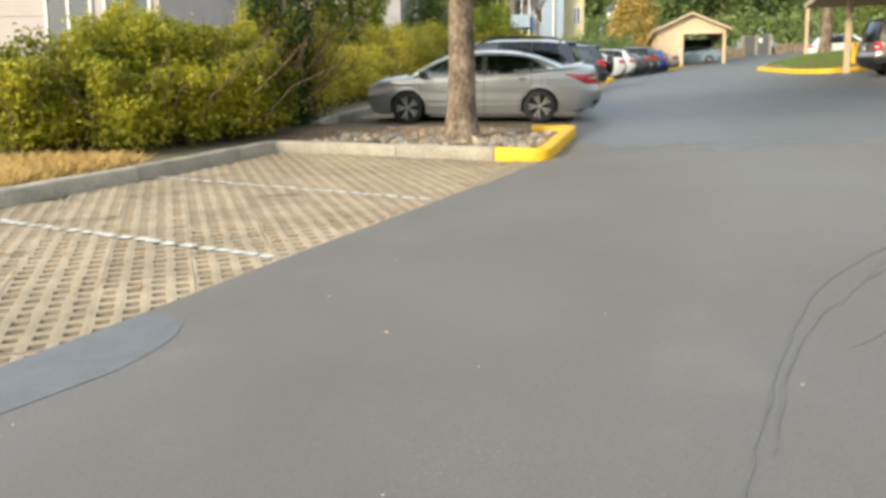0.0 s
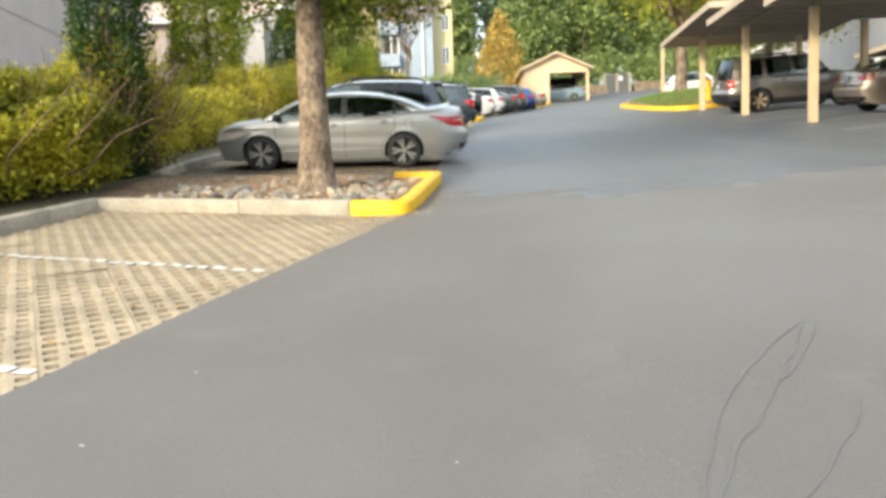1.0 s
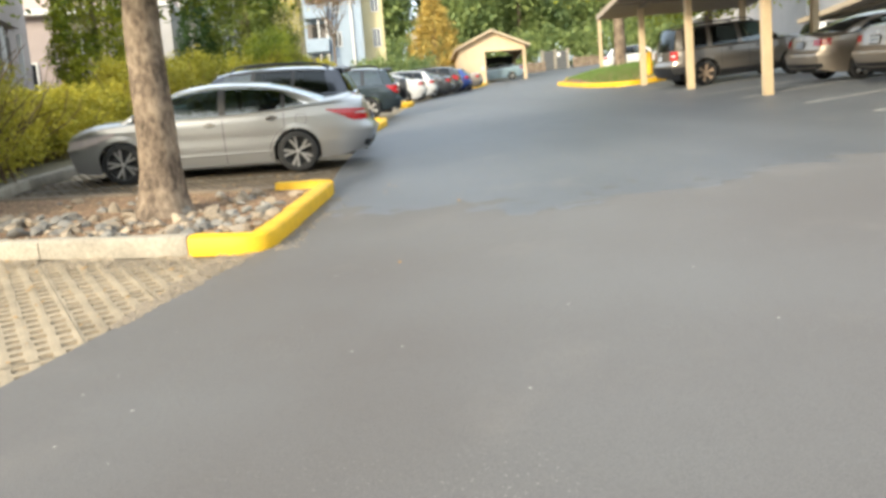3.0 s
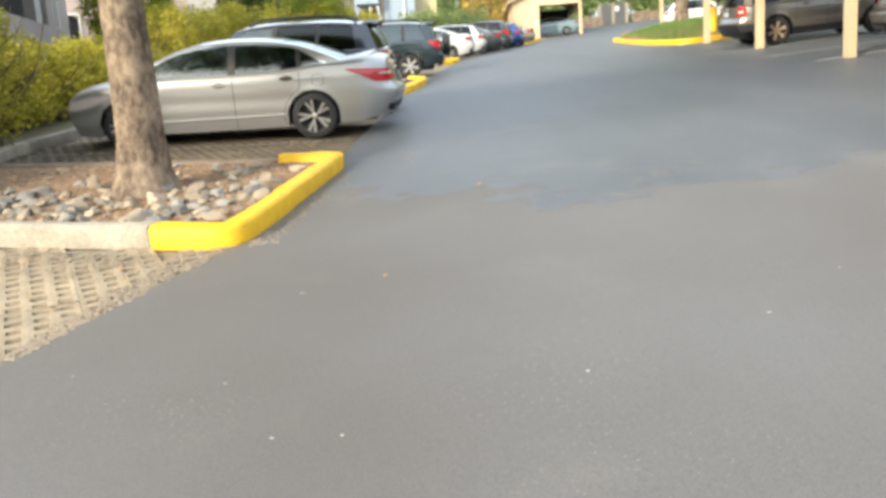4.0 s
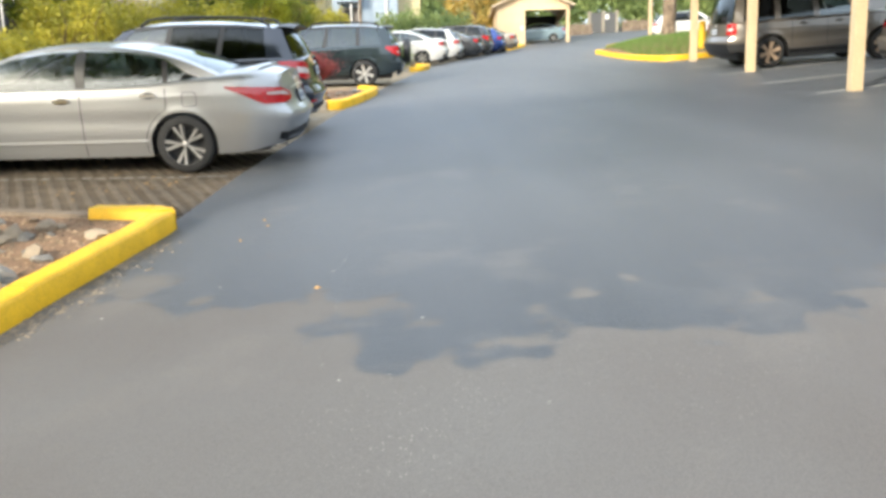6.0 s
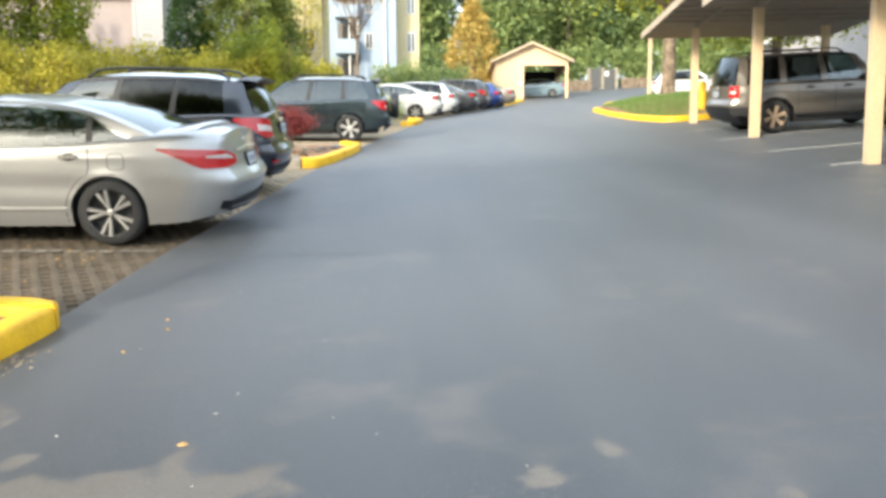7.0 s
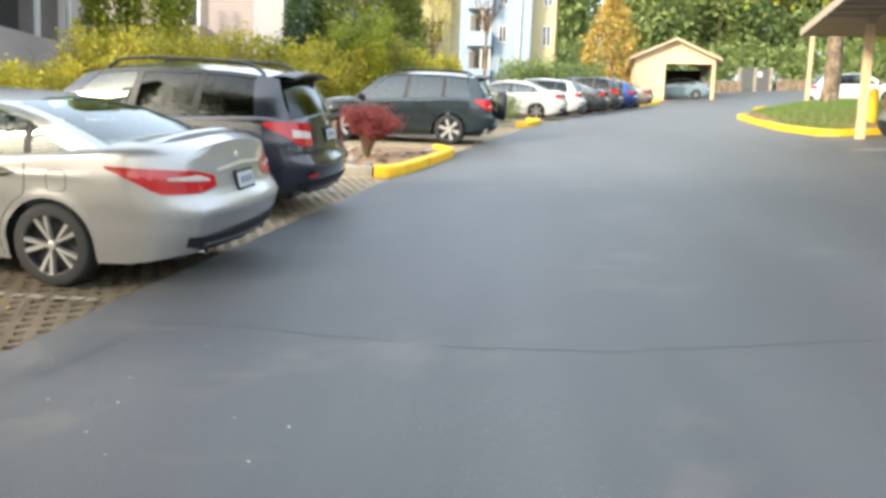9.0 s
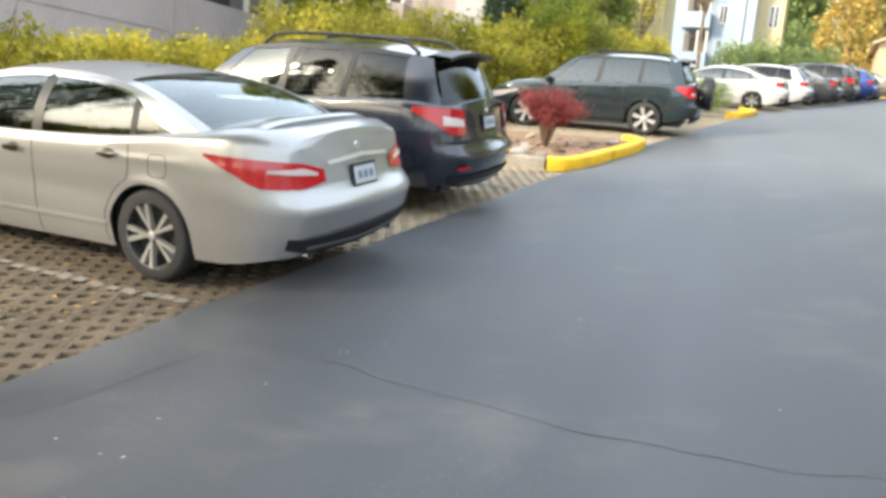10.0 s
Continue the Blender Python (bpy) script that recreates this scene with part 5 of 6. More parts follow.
build_car("sedan", "champagne sedan parked nose-in under the carport", "car", SMALLSEDAN, M_TAN, on_ground(13.95, 19.45, -6), light="small")
build_car("sedan", "champagne sedan parked nose-in under the carport", "car", SEDAN, M_TAN, on_ground(13.8, 16.6, -6), light="small")
build_car("sedan", "pale blue sedan parked inside the open garage", "car", SMALLSEDAN, M_PALEBLUE, on_ground(19.3, 67.6, 167), light="small")
build_car("hatchback", "white hatchback beyond the lawn island", "car", HATCH, M_WHITE, on_ground(22.1, 52.0, -15), light="small")
build_car("suv", "white suv under the farther carport", "car", WAGON, M_WHITE, on_ground(21.2, 30.0, -8), light="wagon")


# ---- carports ----
def carport(u0, v0, u1, v1, z_low, depth, front, label, posts=((0.5, 0.0),), back=True, shed=0.0, last=False, extra=0.0):
    """One level bay of an open carport: roof, fascia boards, posts. (u0, v0) to (u1, v1): its line of front posts."""
    a, b = at(u0, v0), at(u1, v1)
    d = Vector((b.x - a.x, b.y - a.y, 0))
    length = d.length
    yaw = math.degrees(math.atan2(d.y, d.x))
    m = Matrix.Translation((a.x, a.y, z_low)) @ Matrix.Rotation(radians(yaw), 4, "Z")
    ob = thing("carport", m, label, "carport", "carport bays")

    def slab(x0, y0, x1, y1, z0, z1):
        bm = box(x0, y0, z0, x1, y1, z1)
        for v in bm.verts:
            v.co.z += shed * v.co.y
        return bm
    end = length + 0.12 + extra
    part("roof", slab(-0.1, -depth, end, front - 0.05, 0.03, 0.17), M_ROOFMETAL, ob)
    part("fascia", slab(-0.12, front - 0.05, end + 0.02, front, 0.0, 0.18), M_FASCIA, ob)
    part("fascia", slab(-0.14, -depth, -0.1, front - 0.05, 0.01, 0.19), M_FASCIA, ob)
    part("fascia", slab(end, -depth, end + 0.04, front - 0.05, 0.01, 0.19), M_FASCIA, ob)
    for k in range(1, 8):
        x = length * k / 8
        part("purlin", slab(x, -depth + 0.1, x + 0.04, front - 0.1, -0.01, 0.03), M_ROOFMETAL, ob)
    part("beam", slab(0.1, -0.06, length - 0.1, 0.06, -0.07, 0.03), M_ROOFMETAL, ob)
    for y in ([0.0, -3.4] if back else [0.0]):
        for x in ((0.0, length) if last else (length,)):
            g = m @ Vector((x, y, 0))
            loc = G.inverted() @ g
            base = at(loc.x, loc.y).z - z_low - 0.1
            part("post", box(x - 0.09, y - 0.09, base, x + 0.09, y + 0.09, -0.05 + shed * y, 0.008), M_POST, ob, "beige painted square wooden post")
    return ob


POSTS = [(13.13, 28.35), (12.10, 23.10), (11.17, 18.02), (10.30, 13.1), (9.4, 8.0), (8.5, 3.0), (7.6, -2.0)]
for k in range(len(POSTS) - 1):
    (ua, va), (ub, vb) = POSTS[k + 1], POSTS[k]
    carport(ua, va, ub, vb, 6.2 - 0.5 * k, 4.4, 1.1, "beige-brown open carport bay on square posts", last=k == len(POSTS) - 2, extra=2.0 if k == 0 else 0.0)
carport(21.5, 26, 22.6, 32, at(22, 30).z + 1.9, 5.0, 1.0, "brown open carport beyond the first row", last=True)
far_post = thing("post", upright(20.16, 49.8, -10), "beige painted square post beyond the lawn island", "post")
part("shaft", box(-0.09, -0.09, -0.3, 0.09, 0.09, 3.25, 0.01), M_POST, far_post)
part("cap", box(-0.12, -0.12, 3.25, 0.12, 0.12, 3.33, 0.01), M_POST, far_post)


# ---- buildings ----
def window(owner, x0, x1, z0, z1, y, out, w=0.08):
    """A framed window on a wall that lies at y and faces out (-1 or 1 along y), local to its house."""
    bm = bmesh.new()
    for a in ((x0, z0, x1, z0 + w), (x0, z1 - w, x1, z1), (x0, z0 + w, x0 + w, z1 - w), (x1 - w, z0 + w, x1, z1 - w), ((x0 + x1) / 2 - w / 2, z0 + w, (x0 + x1) / 2 + w / 2, z1 - w)):
        box(a[0], y, a[1], a[2], y + 0.06 * out, a[3], 0, bm)
    f = part("window", bm, M_TRIM, owner, "white framed sliding window")
    part("pane", box(x0 + w, y + 0.02 * out, z0 + w, x1 - w, y + 0.03 * out, z1 - w), M_WINDOW, f)
    # dark card behind the pane, the unlit room put into its colour
    part("inside", box(x0 + w, y + 0.004 * out, z0 + w, x1 - w, y + 0.012 * out, z1 - w), M_DARK, f)
    return f


def siding(x0, x1, z0, z1, y, out, step=0.2, bm=None):
    """Lapped boards on a wall at y."""
    bm = bm or bmesh.new()
    n = int((z1 - z0) / step)
    for k in range(n):
        za, zb = z0 + k * step, z0 + (k + 1) * step
        vs = [bm.verts.new(p) for p in ((x0, y, za), (x1, y, za), (x1, y + 0.018 * out, za), (x0, y + 0.018 * out, za), (x0, y, zb), (x1, y, zb))]
        for f in ((3, 2, 5, 4), (0, 1, 2, 3)):
            q = [vs[i] for i in f]
            bm.faces.new(q if out < 0 else q[::-1])
    return bm


def house(u, v, w, d, h, yaw, wall, label, base=-1.5, roof=True, windows=(), boards=0.2, eave=0.6, balcony=(), tiles=None, cap=False):
    """A block of flats: x along its front, y into its depth; the front faces -y and one side faces +x."""
    ob = thing("apartment_building", upright(u, v, yaw), label, "building", "apartment buildings")
    part("wall", box(0, 0, base, w, d, h), wall, ob)
    part("siding", siding(0, w, base, h, -0.001, -1, boards), wall, ob)
    bm = siding(0, d, base, h, 0.001, -1, boards)
    bmesh.ops.transform(bm, matrix=Matrix.Translation((w, 0, 0)) @ Matrix.Rotation(radians(90), 4, "Z"), verts=bm.verts)
    part("siding", bm, wall, ob)
    for x in (0.06, w - 0.06):
        part("corner_board", box(x - 0.07, -0.03, base, x + 0.07, -0.02, h), wall, ob)
    if roof:
        bm = box(-eave, -eave, h, w + eave, d + eave, h + 0.25)
        part("fascia", bm, M_TRIM, ob)
        bm = bmesh.new()
        pts = [(-eave, -eave, h + 0.25), (w + eave, -eave, h + 0.25), (w + eave, d + eave, h + 0.25), (-eave, d + eave, h + 0.25), (0.3 * w, d / 2, h + 1.8), (0.7 * w, d / 2, h + 1.8)]
        vs = [bm.verts.new(p) for p in pts]
        for f in ((0, 1, 5, 4), (1, 2, 5), (2, 3, 4, 5), (3, 0, 4)):
            bm.faces.new([vs[i] for i in f])
        part("roof", bm, tiles or M_GARAGEROOF, ob)
    if cap:  # a white parapet board round a flat roof
        part("parapet", box(-0.12, -0.12, h, w + 0.12, d + 0.12, h + 0.7, 0.03), M_TRIM, ob)
    for (face, x0, x1, z0, z1) in windows:
        if face == "front":
            window(ob, x0, x1, z0, z1, -0.02, -1)
        else:
            f = window(ob, x0, x1, z0, z1, -0.02, -1)
            f.matrix_local = Matrix.Translation((w, 0, 0)) @ Matrix.Rotation(radians(90), 4, "Z")
    for (face, x0, x1, z0, out) in balcony:
        bal = new("balcony")
        bal.parent = ob
        if face == "side":
            bal.matrix_local = Matrix.Translation((w, 0, 0)) @ Matrix.Rotation(radians(90), 4, "Z")
        me_parts = box(x0, -out, z0, x1, 0, z0 + 0.2)
        box(x0 + 0.1, -out, z0 + 0.2, x1 - 0.1, -out + 0.1, z0 + 1.1, 0, me_parts)
        box(x0, -out, z0 + 0.2, x0 + 0.1, 0, z0 + 1.1, 0, me_parts)
        box(x1 - 0.1, -out, z0 + 0.2, x1, 0, z0 + 1.1, 0, me_parts)
        part("parapet", me_parts, wall, bal)
        # no real depth: a flat panel whose dark colour paints the recess shade
        part("recess_panel", box(x0 + 0.1, -0.03, z0 + 0.2, x1 - 0.1, -0.022, z0 + 2.5), M_RECESS, bal, "flat panel coloured as a shaded balcony recess")
        part("balcony_door", box(x0 + 0.5, -0.045, z0 + 0.2, x0 + 0.5 + 0.42 * (x1 - x0), -0.032, z0 + 2.3), M_DARK, bal)
        for x in (x0 + 0.62 * (x1 - x0), x1 - 0.08):
            part("balcony_post", box(x - 0.06, -out + 0.0, z0 + 1.1, x + 0.06, -out + 0.12, z0 + 2.6), M_TRIM, bal)
    return ob


house(-21.3, 20.3, 13, 14.9, 9.5, 0, M_MAUVE, "mauve-grey panel-sided apartment block behind the hedge", boards=1.35,
      windows=(("front", 11.5, 12.8, 0.9, 3.1), ("front", 9.9, 11.2, 0.9, 3.1), ("front", 9.7, 12.2, 3.9, 5.9), ("side", 6.9, 8.1, 3.42, 5.6)),
      balcony=(("side", 8.4, 12.9, 2.4, 0.4), ("side", 8.4, 12.9, 5.2, 0.4)))
house(-15.6, 44.0, 10.1, 6.0, 5.15, 0, M_PINKWALL, "pale pink-grey apartment block with a white eave", windows=(("front", 3, 5, 1, 3),),
      eave=0.45, tiles=M_PINKROOF, balcony=(("front", 6.2, 8.1, 2.0, 1.2),))
house(-5.46, 43.6, 1.25, 5.0, 5.35, 0, M_WHITEWALL, "narrow white bay of the pink apartment block", eave=0.12, tiles=M_PINKROOF)
house(-8.2, 53.5, 4.6, 6.0, 6.5, -22, M_WHITEWALL, "white apartment wing with a sloping white eave", eave=0.3, tiles=M_PINKROOF, windows=(("front", 3.0, 4.2, 3.4, 4.8),))
house(0.35, 58.0, 1.8, 5, 7.4, -4, M_YELLOWWALL, "narrow pale yellow apartment wing beyond the hedge", roof=False, windows=(("front", 0.5, 1.4, 3.2, 4.6),))
house(1.9, 73.0, 2.9, 6, 8.9, -6, M_BLUEWALL, "blue-grey apartment block with deep shaded balconies", roof=False,
      balcony=(("front", 0.9, 2.8, 0.3, 1.3), ("front", 0.9, 2.8, 3.1, 1.3), ("front", 0.9, 2.8, 5.9, 1.3)))
house(4.8, 72.4, 1.9, 6, 9.3, -6, M_BLUEWALL, "blue-grey apartment stair tower with small windows", roof=False, boards=0.3,
      windows=(("front", 0.3, 0.95, 3.6, 4.9), ("front", 0.3, 0.95, 6.4, 7.7)), cap=True)
house(6.75, 71.8, 0.8, 6, 9.0, -6, M_BLUEWALL, "slim blue-grey apartment bay beside a white downpipe", roof=False, cap=True)
house(7.6, 73.0, 1.9, 6, 9.9, -6, M_YELLOWWALL, "pale yellow apartment wing with white trim", roof=False, windows=(("front", 0.9, 1.6, 3.4, 5.0), ("front", 0.9, 1.6, 6.4, 7.8)), cap=True)
downpipe = thing("downpipe", upright(6.68, 71.7, -6), "white downpipe on the blue-grey apartment block", "downpipe")
part("pipe", tube([(0, 0, -1), (0, 0, 4.5), (0, 0, 8.9)], [0.11, 0.11, 0.11], 10), M_TRIM, downpipe, "", True)
house(29.5, 43, 12, 18, 5.1, -10, M_WHITEWALL, "white low building behind the carports", windows=(("front", 2, 4, 1, 2.4),))


def garage():
    """Gabled open-fronted garage."""
    ob = thing("garage", upright(14.45, 65.4, -8), "beige gabled open-fronted garage at the end of the drive", "garage")
    w, d, h, pk = 5.35, 6.6, 2.75, 3.95

    part("wall", box(0, 0, -1, 2.1, 0.15, h), M_GARAGE, ob)
    part("wall", box(0, 0.15, -1, 0.15, d, h), M_GARAGE, ob)
    # back walls coloured near-black for the shade inside
    part("wall", box(0.15, d - 0.15, 1.9, w - 0.15, d, h), M_DARK, ob)
    part("wall", box(0.15, d - 0.15, -1, 2.6, d, 1.9), M_DARK, ob)
    part("post", box(w - 0.22, d - 0.22, -1, w, d, h), M_POST, ob)
    part("header", box(w - 0.15, 0.22, h - 0.5, w, d - 0.22, h), M_GARAGE, ob)
    part("post", box(w - 0.22, 0, -1, w, 0.22, h), M_POST, ob)
    bm = bmesh.new()
    f = [bm.verts.new(p) for p in ((0, 0, h), (w, 0, h), (w / 2, 0, pk))]
    g = [bm.verts.new(p) for p in ((0, 0.15, h), (w, 0.15, h), (w / 2, 0.15, pk))]
    bm.faces.new(f)
    bm.faces.new(g[::-1])
    for i in range(3):
        j = (i + 1) % 3
        bm.faces.new((f[i], g[i], g[j], f[j]))
    part("gable", bm, M_GARAGE, ob)
    part("lintel", box(2.1, -0.02, h - 0.32, w - 0.22, 0.13, h), M_GARAGE, ob)
    for sg in (0, 1):
        x0, x1 = (-0.35, w / 2) if sg == 0 else (w + 0.35, w / 2)
        z0 = h - 0.14
        bm = bmesh.new()
        pts = [(x0, -0.45, z0), (x1, -0.45, pk + 0.0), (x1, d + 0.3, pk), (x0, d + 0.3, z0)]
        lo = [bm.verts.new(p) for p in pts]
        hi = [bm.verts.new((p[0], p[1], p[2] + 0.16)) for p in pts]
        bm.faces.new(lo)
        bm.faces.new(hi[::-1])
        for i in range(4):
            j = (i + 1) % 4
            bm.faces.new((lo[i], hi[i], hi[j], lo[j]))
        bmesh.ops.recalc_face_normals(bm, faces=bm.faces)
        part("roof_slope", bm, M_GARAGEROOF, ob)
    part("notice", box(1.75, -0.03, 1.0, 1.95, -0.015, 1.3), M_TRIM, ob)
    part("floor_slab", box(0.15, 0.15, -0.9, w - 0.15, d - 0.15, 0.0), M_KERB, ob)


garage()

gate = thing("gate", upright(26.6, 82.0, -12), "dark metal yard gate with pale posts and a small notice", "gate")
for x in (0.0, 1.3, 2.6):
    part("post", box(x - 0.12, -0.12, -0.5, x + 0.12, 0.12, 2.1), M_KERB, gate)
for k in range(2):
    part("leaf", box(0.14 + 1.3 * k, -0.04, 0.1, 1.16 + 1.3 * k, 0.04, 1.95), M_FENCE, gate)
part("notice", box(1.5, -0.07, 1.3, 1.85, -0.05, 1.75), M_TRIM, gate)
for k, (u, v, w) in enumerate(((29.6, 81.3, 9.0), (20.5, 81.5, 6.0))):
    fence = thing("fence", upright(u, v, -12), "low brown timber fence at the woods' edge", "fence")
    for j in range(int(w / 0.3)):
        part("board", box(j * 0.3, 0, -0.4, j * 0.3 + 0.27, 0.03, 1.0 + 0.05 * math.sin(j * 2.3)), M_BARK, fence)

bol = thing("bollard", upright(14.38, 30.55), "yellow painted steel bollard on the lawn island", "bollard")
part("tube", lathe([(0.0, -0.2), (0.11, -0.2), (0.11, 0.98), (0.09, 1.04), (0.04, 1.07), (0.0, 1.075)], 20, "Z"), M_YELLOW, bol, "", True)


# ---- trees and hedges ----
def limb(p0, p1, r0, r1, rng, n=6, wander=0.08):
    pts, rad = [], []
    p0, p1 = Vector(p0), Vector(p1)
    l = (p1 - p0).length
    for k in range(n + 1):
        t = k / n
        q = p0.lerp(p1, t)
        if 0 < k < n:
            q += Vector(rng.normal(size=3)) * wander * l * 0.3
        pts.append(q)
        rad.append(r0 + (r1 - r0) * t)
    return pts, rad


def merge(list_of):
    vs, fs = [], []
    for v, f in list_of:
        fs += [tuple(i + len(vs) for i in ff) for ff in f]
        vs += list(v)
    return vs, fs


def tree(name, u, v, label, trunk_r, fork, crown_c, crown_r, leaves, leaf, material, seed, clumps=60, flare=1.0, lean=(0, 0), hollow=0.35, clump_r=0.17, category="tree",
         group="", h0=0.0):
    """A broadleaf tree: flared trunk, forking limbs, a crown of leafy clumps with gaps."""
    rng = np.random.default_rng(seed)
    ob = thing(name, upright(u, v, 0, h0), label, category, group)
    hs = [-0.15, 0.0, 0.12, 0.3, 0.6, 1.2, 2.0, fork] if fork > 2 else [fork * q for q in (-0.4, 0.0, 0.1, 0.25, 0.45, 0.65, 0.85, 1.0)]
    pts = [(lean[0] * h / fork + 0.015 * math.sin(h * 2.1), lean[1] * h / fork + 0.015 * math.cos(h * 1.7), h) for h in hs]
    rad = [trunk_r * k for k in (1 + 0.75 * flare, 1 + 0.62 * flare, 1 + 0.38 * flare, 1 + 0.16 * flare, 1.02, 0.96, 0.9, 0.8)]
    vs, fs = tube(pts, rad, 18)
    vs = [Vector((q.x * (1 + 0.05 * math.sin(5 * math.atan2(q.y, q.x) + q.z)), q.y * (1 + 0.05 * math.sin(5 * math.atan2(q.y, q.x) + q.z)), q.z)) for q in vs]
    part("trunk", (vs, fs), M_BARK, ob, "", True)
    top = Vector(pts[-1])
    cc, cr = Vector(crown_c), Vector(crown_r)
    centres = []
    for k in range(clumps):
        d = Vector(rng.normal(size=3)).normalized()
        rr = hollow + (1 - hollow) * rng.uniform() ** 0.6
        rr *= 1 + 0.22 * noise.noise(d * 1.7 + Vector((seed, 0, 0)))
        c = cc + Vector((d.x * cr.x, d.y * cr.y, d.z * cr.z)) * rr
        centres.append(c)
        if k < 18:
            part("limb", tube(*limb(top - Vector((0, 0, rng.uniform(0, min(0.7, fork * 0.6)))), c, trunk_r * 0.34, 0.012, rng, 6, 0.12), 6), M_BARK, ob, "", True)
    per = max(4, leaves // clumps)
    size = max(cr) * clump_r
    cl = np.array([list(c) for c in centres])
    pts = np.repeat(cl, per, axis=0) + rng.normal(size=(per * clumps, 3)) * np.array([size, size, size * 0.6])
    pts = pts[pts[:, 2] > 0.75 * fork]
    part("crown", leaf_mesh("crown", pts, leaf, material, rng), None, ob)
    return ob


def shrub_row(name, label, line, width, height, leaves, leaf, material, seed, category="hedge", h0=0.1, twigs=120, low=0.25, ragged=0.35, group=""):
    """A loose hedge along a line: leafy mounds over bare twigs, uneven on top."""
    rng = np.random.default_rng(seed)
    line = [Vector(p) for p in line]
    o = line[len(line) // 2]
    base = at(o.x, o.y, h0)
    ob = thing(name, Matrix.Translation(base), label, category, group)
    seg = [(b - a).length for a, b in zip(line[:-1], line[1:])]
    total = sum(seg)

    def along(s):
        s *= total
        for k, l in enumerate(seg):
            if s <= l or k == len(seg) - 1:
                return line[k].lerp(line[k + 1], min(s / l, 1)), (line[k + 1] - line[k]).normalized()
            s -= l
    pts = np.empty((leaves, 3))
    i = 0
    while i < leaves:
        p, d = along(rng.uniform())
        nrm = Vector((-d.y, d.x))
        a = rng.uniform(0, math.pi)
        shell = 1 - abs(rng.normal()) * 0.26
        q0 = Vector((p.x * 0.9, p.y * 0.9, 2.0 * a))
        bump_ = 1 + ragged * noise.noise(q0) + 0.5 * ragged * noise.noise(q0 * 2.7)
        x = math.cos(a) * width / 2 * shell * bump_
        z = (low + (1 - low) * math.sin(a) ** 0.75) * height * shell * bump_ if a % math.pi > 0.12 else rng.uniform(0.05, low) * height
        if rng.uniform() < 0.22:
            z *= rng.uniform(0.25, 1)
        q = p + nrm * x
        w = at(q.x, q.y, h0) - base
        pts[i] = (w.x, w.y, w.z + z)
        i += 1
    pts += rng.normal(size=pts.shape) * 0.05
    tubes = []
    for k in range(twigs):
        p, d = along(rng.uniform())
        nrm = Vector((-d.y, d.x))
        q = p + nrm * rng.uniform(-0.3, 0.3) * width
        w = at(q.x, q.y, h0) - base
        tip = w + Vector((rng.normal() * 0.3 * width, rng.normal() * 0.3 * width, height * rng.uniform(0.55, 1.0)))
        tubes.append(tube(*limb(w, tip, 0.018, 0.005, rng, 4, 0.15), 4))
    tagged(part("undergrowth", merge(tubes), M_TWIG, ob), kind="stuff")
    part("foliage", leaf_mesh("foliage", pts, leaf, material, rng), None, ob)
    return ob


def spire(name, u, v, label, height, radius, leaves, leaf, material, seed, category="tree", layered=False, h0=0.0, group=""):
    """A conical evergreen: narrow cypress, or a layered conifer."""
    rng = np.random.default_rng(seed)
    ob = thing(name, upright(u, v, 0, h0), label, category, group)
    part("trunk", tube([(0, 0, -0.2), (0, 0, height * 0.5), (0, 0, height * 0.97)], [radius * 0.1, radius * 0.07, 0.02], 8), M_BARK, ob, "", True)
    t = rng.uniform(0.02, 1, leaves) ** 1.3
    ang = rng.uniform(0, 2 * math.pi, leaves)
    prof = (1 - t) ** 0.75 if layered else np.sin(np.clip(t * 0.85 + 0.15, 0, 1) * math.pi) ** 0.6 * 0.95 + 0.05
    wave = 1 + 0.16 * np.sin(ang * 5 + t * 17) + 0.12 * np.sin(ang * 3 - t * 29)
    if layered:
        wave *= 0.72 + 0.4 * np.abs(np.sin(t * height * 2.4 + 1.5 * np.sin(ang * 2)))
    rr = radius * prof * wave * (1 - np.abs(rng.normal(size=leaves)) * 0.14)
    z = t * height - (0.12 * rr if layered else 0)
    pts = np.stack([rr * np.cos(ang), rr * np.sin(ang), z], 1) + rng.normal(size=(leaves, 3)) * leaf * 0.5
    part("foliage", leaf_mesh("foliage", pts, leaf, material, rng, 0.5), None, ob)
    return ob


def vase_bush(u, v, label):
    """A laceleaf bush: many stems that fan out from one foot, feathery leaves along their upper halves, a flat ragged top."""
    rng = np.random.default_rng(41)
    ob = thing("bush", upright(u, v, 0, 0.08), label, "bush", "bushes")
    pts = []
    for k in range(46):
        a, lean_ = rng.uniform(0, 2 * math.pi), rng.uniform(0.05, 0.62) ** 0.8
        tip = Vector((math.cos(a) * lean_ * 0.95, math.sin(a) * lean_ * 0.95, rng.uniform(0.78, 1.12) * (1.05 - 0.35 * lean_)))
        mid = Vector((tip.x * 0.3, tip.y * 0.3, tip.z * 0.5))
        part("stem", tube([(0.02 * math.cos(a), 0.02 * math.sin(a), -0.05), mid, tip], [0.016, 0.010, 0.003], 5), M_TWIG, ob, "", True)
        for q in np.linspace(0.25, 1.05, 12):
            c = mid.lerp(tip, q)
            pts += [(c.x + e[0], c.y + e[1], c.z - abs(e[2])) for e in rng.normal(size=(14, 3)) * 0.055 * (0.5 + q)]
    part("foliage", leaf_mesh("foliage", np.array(pts), 0.06, M_RED, rng, 0.3), None, ob)
    return ob


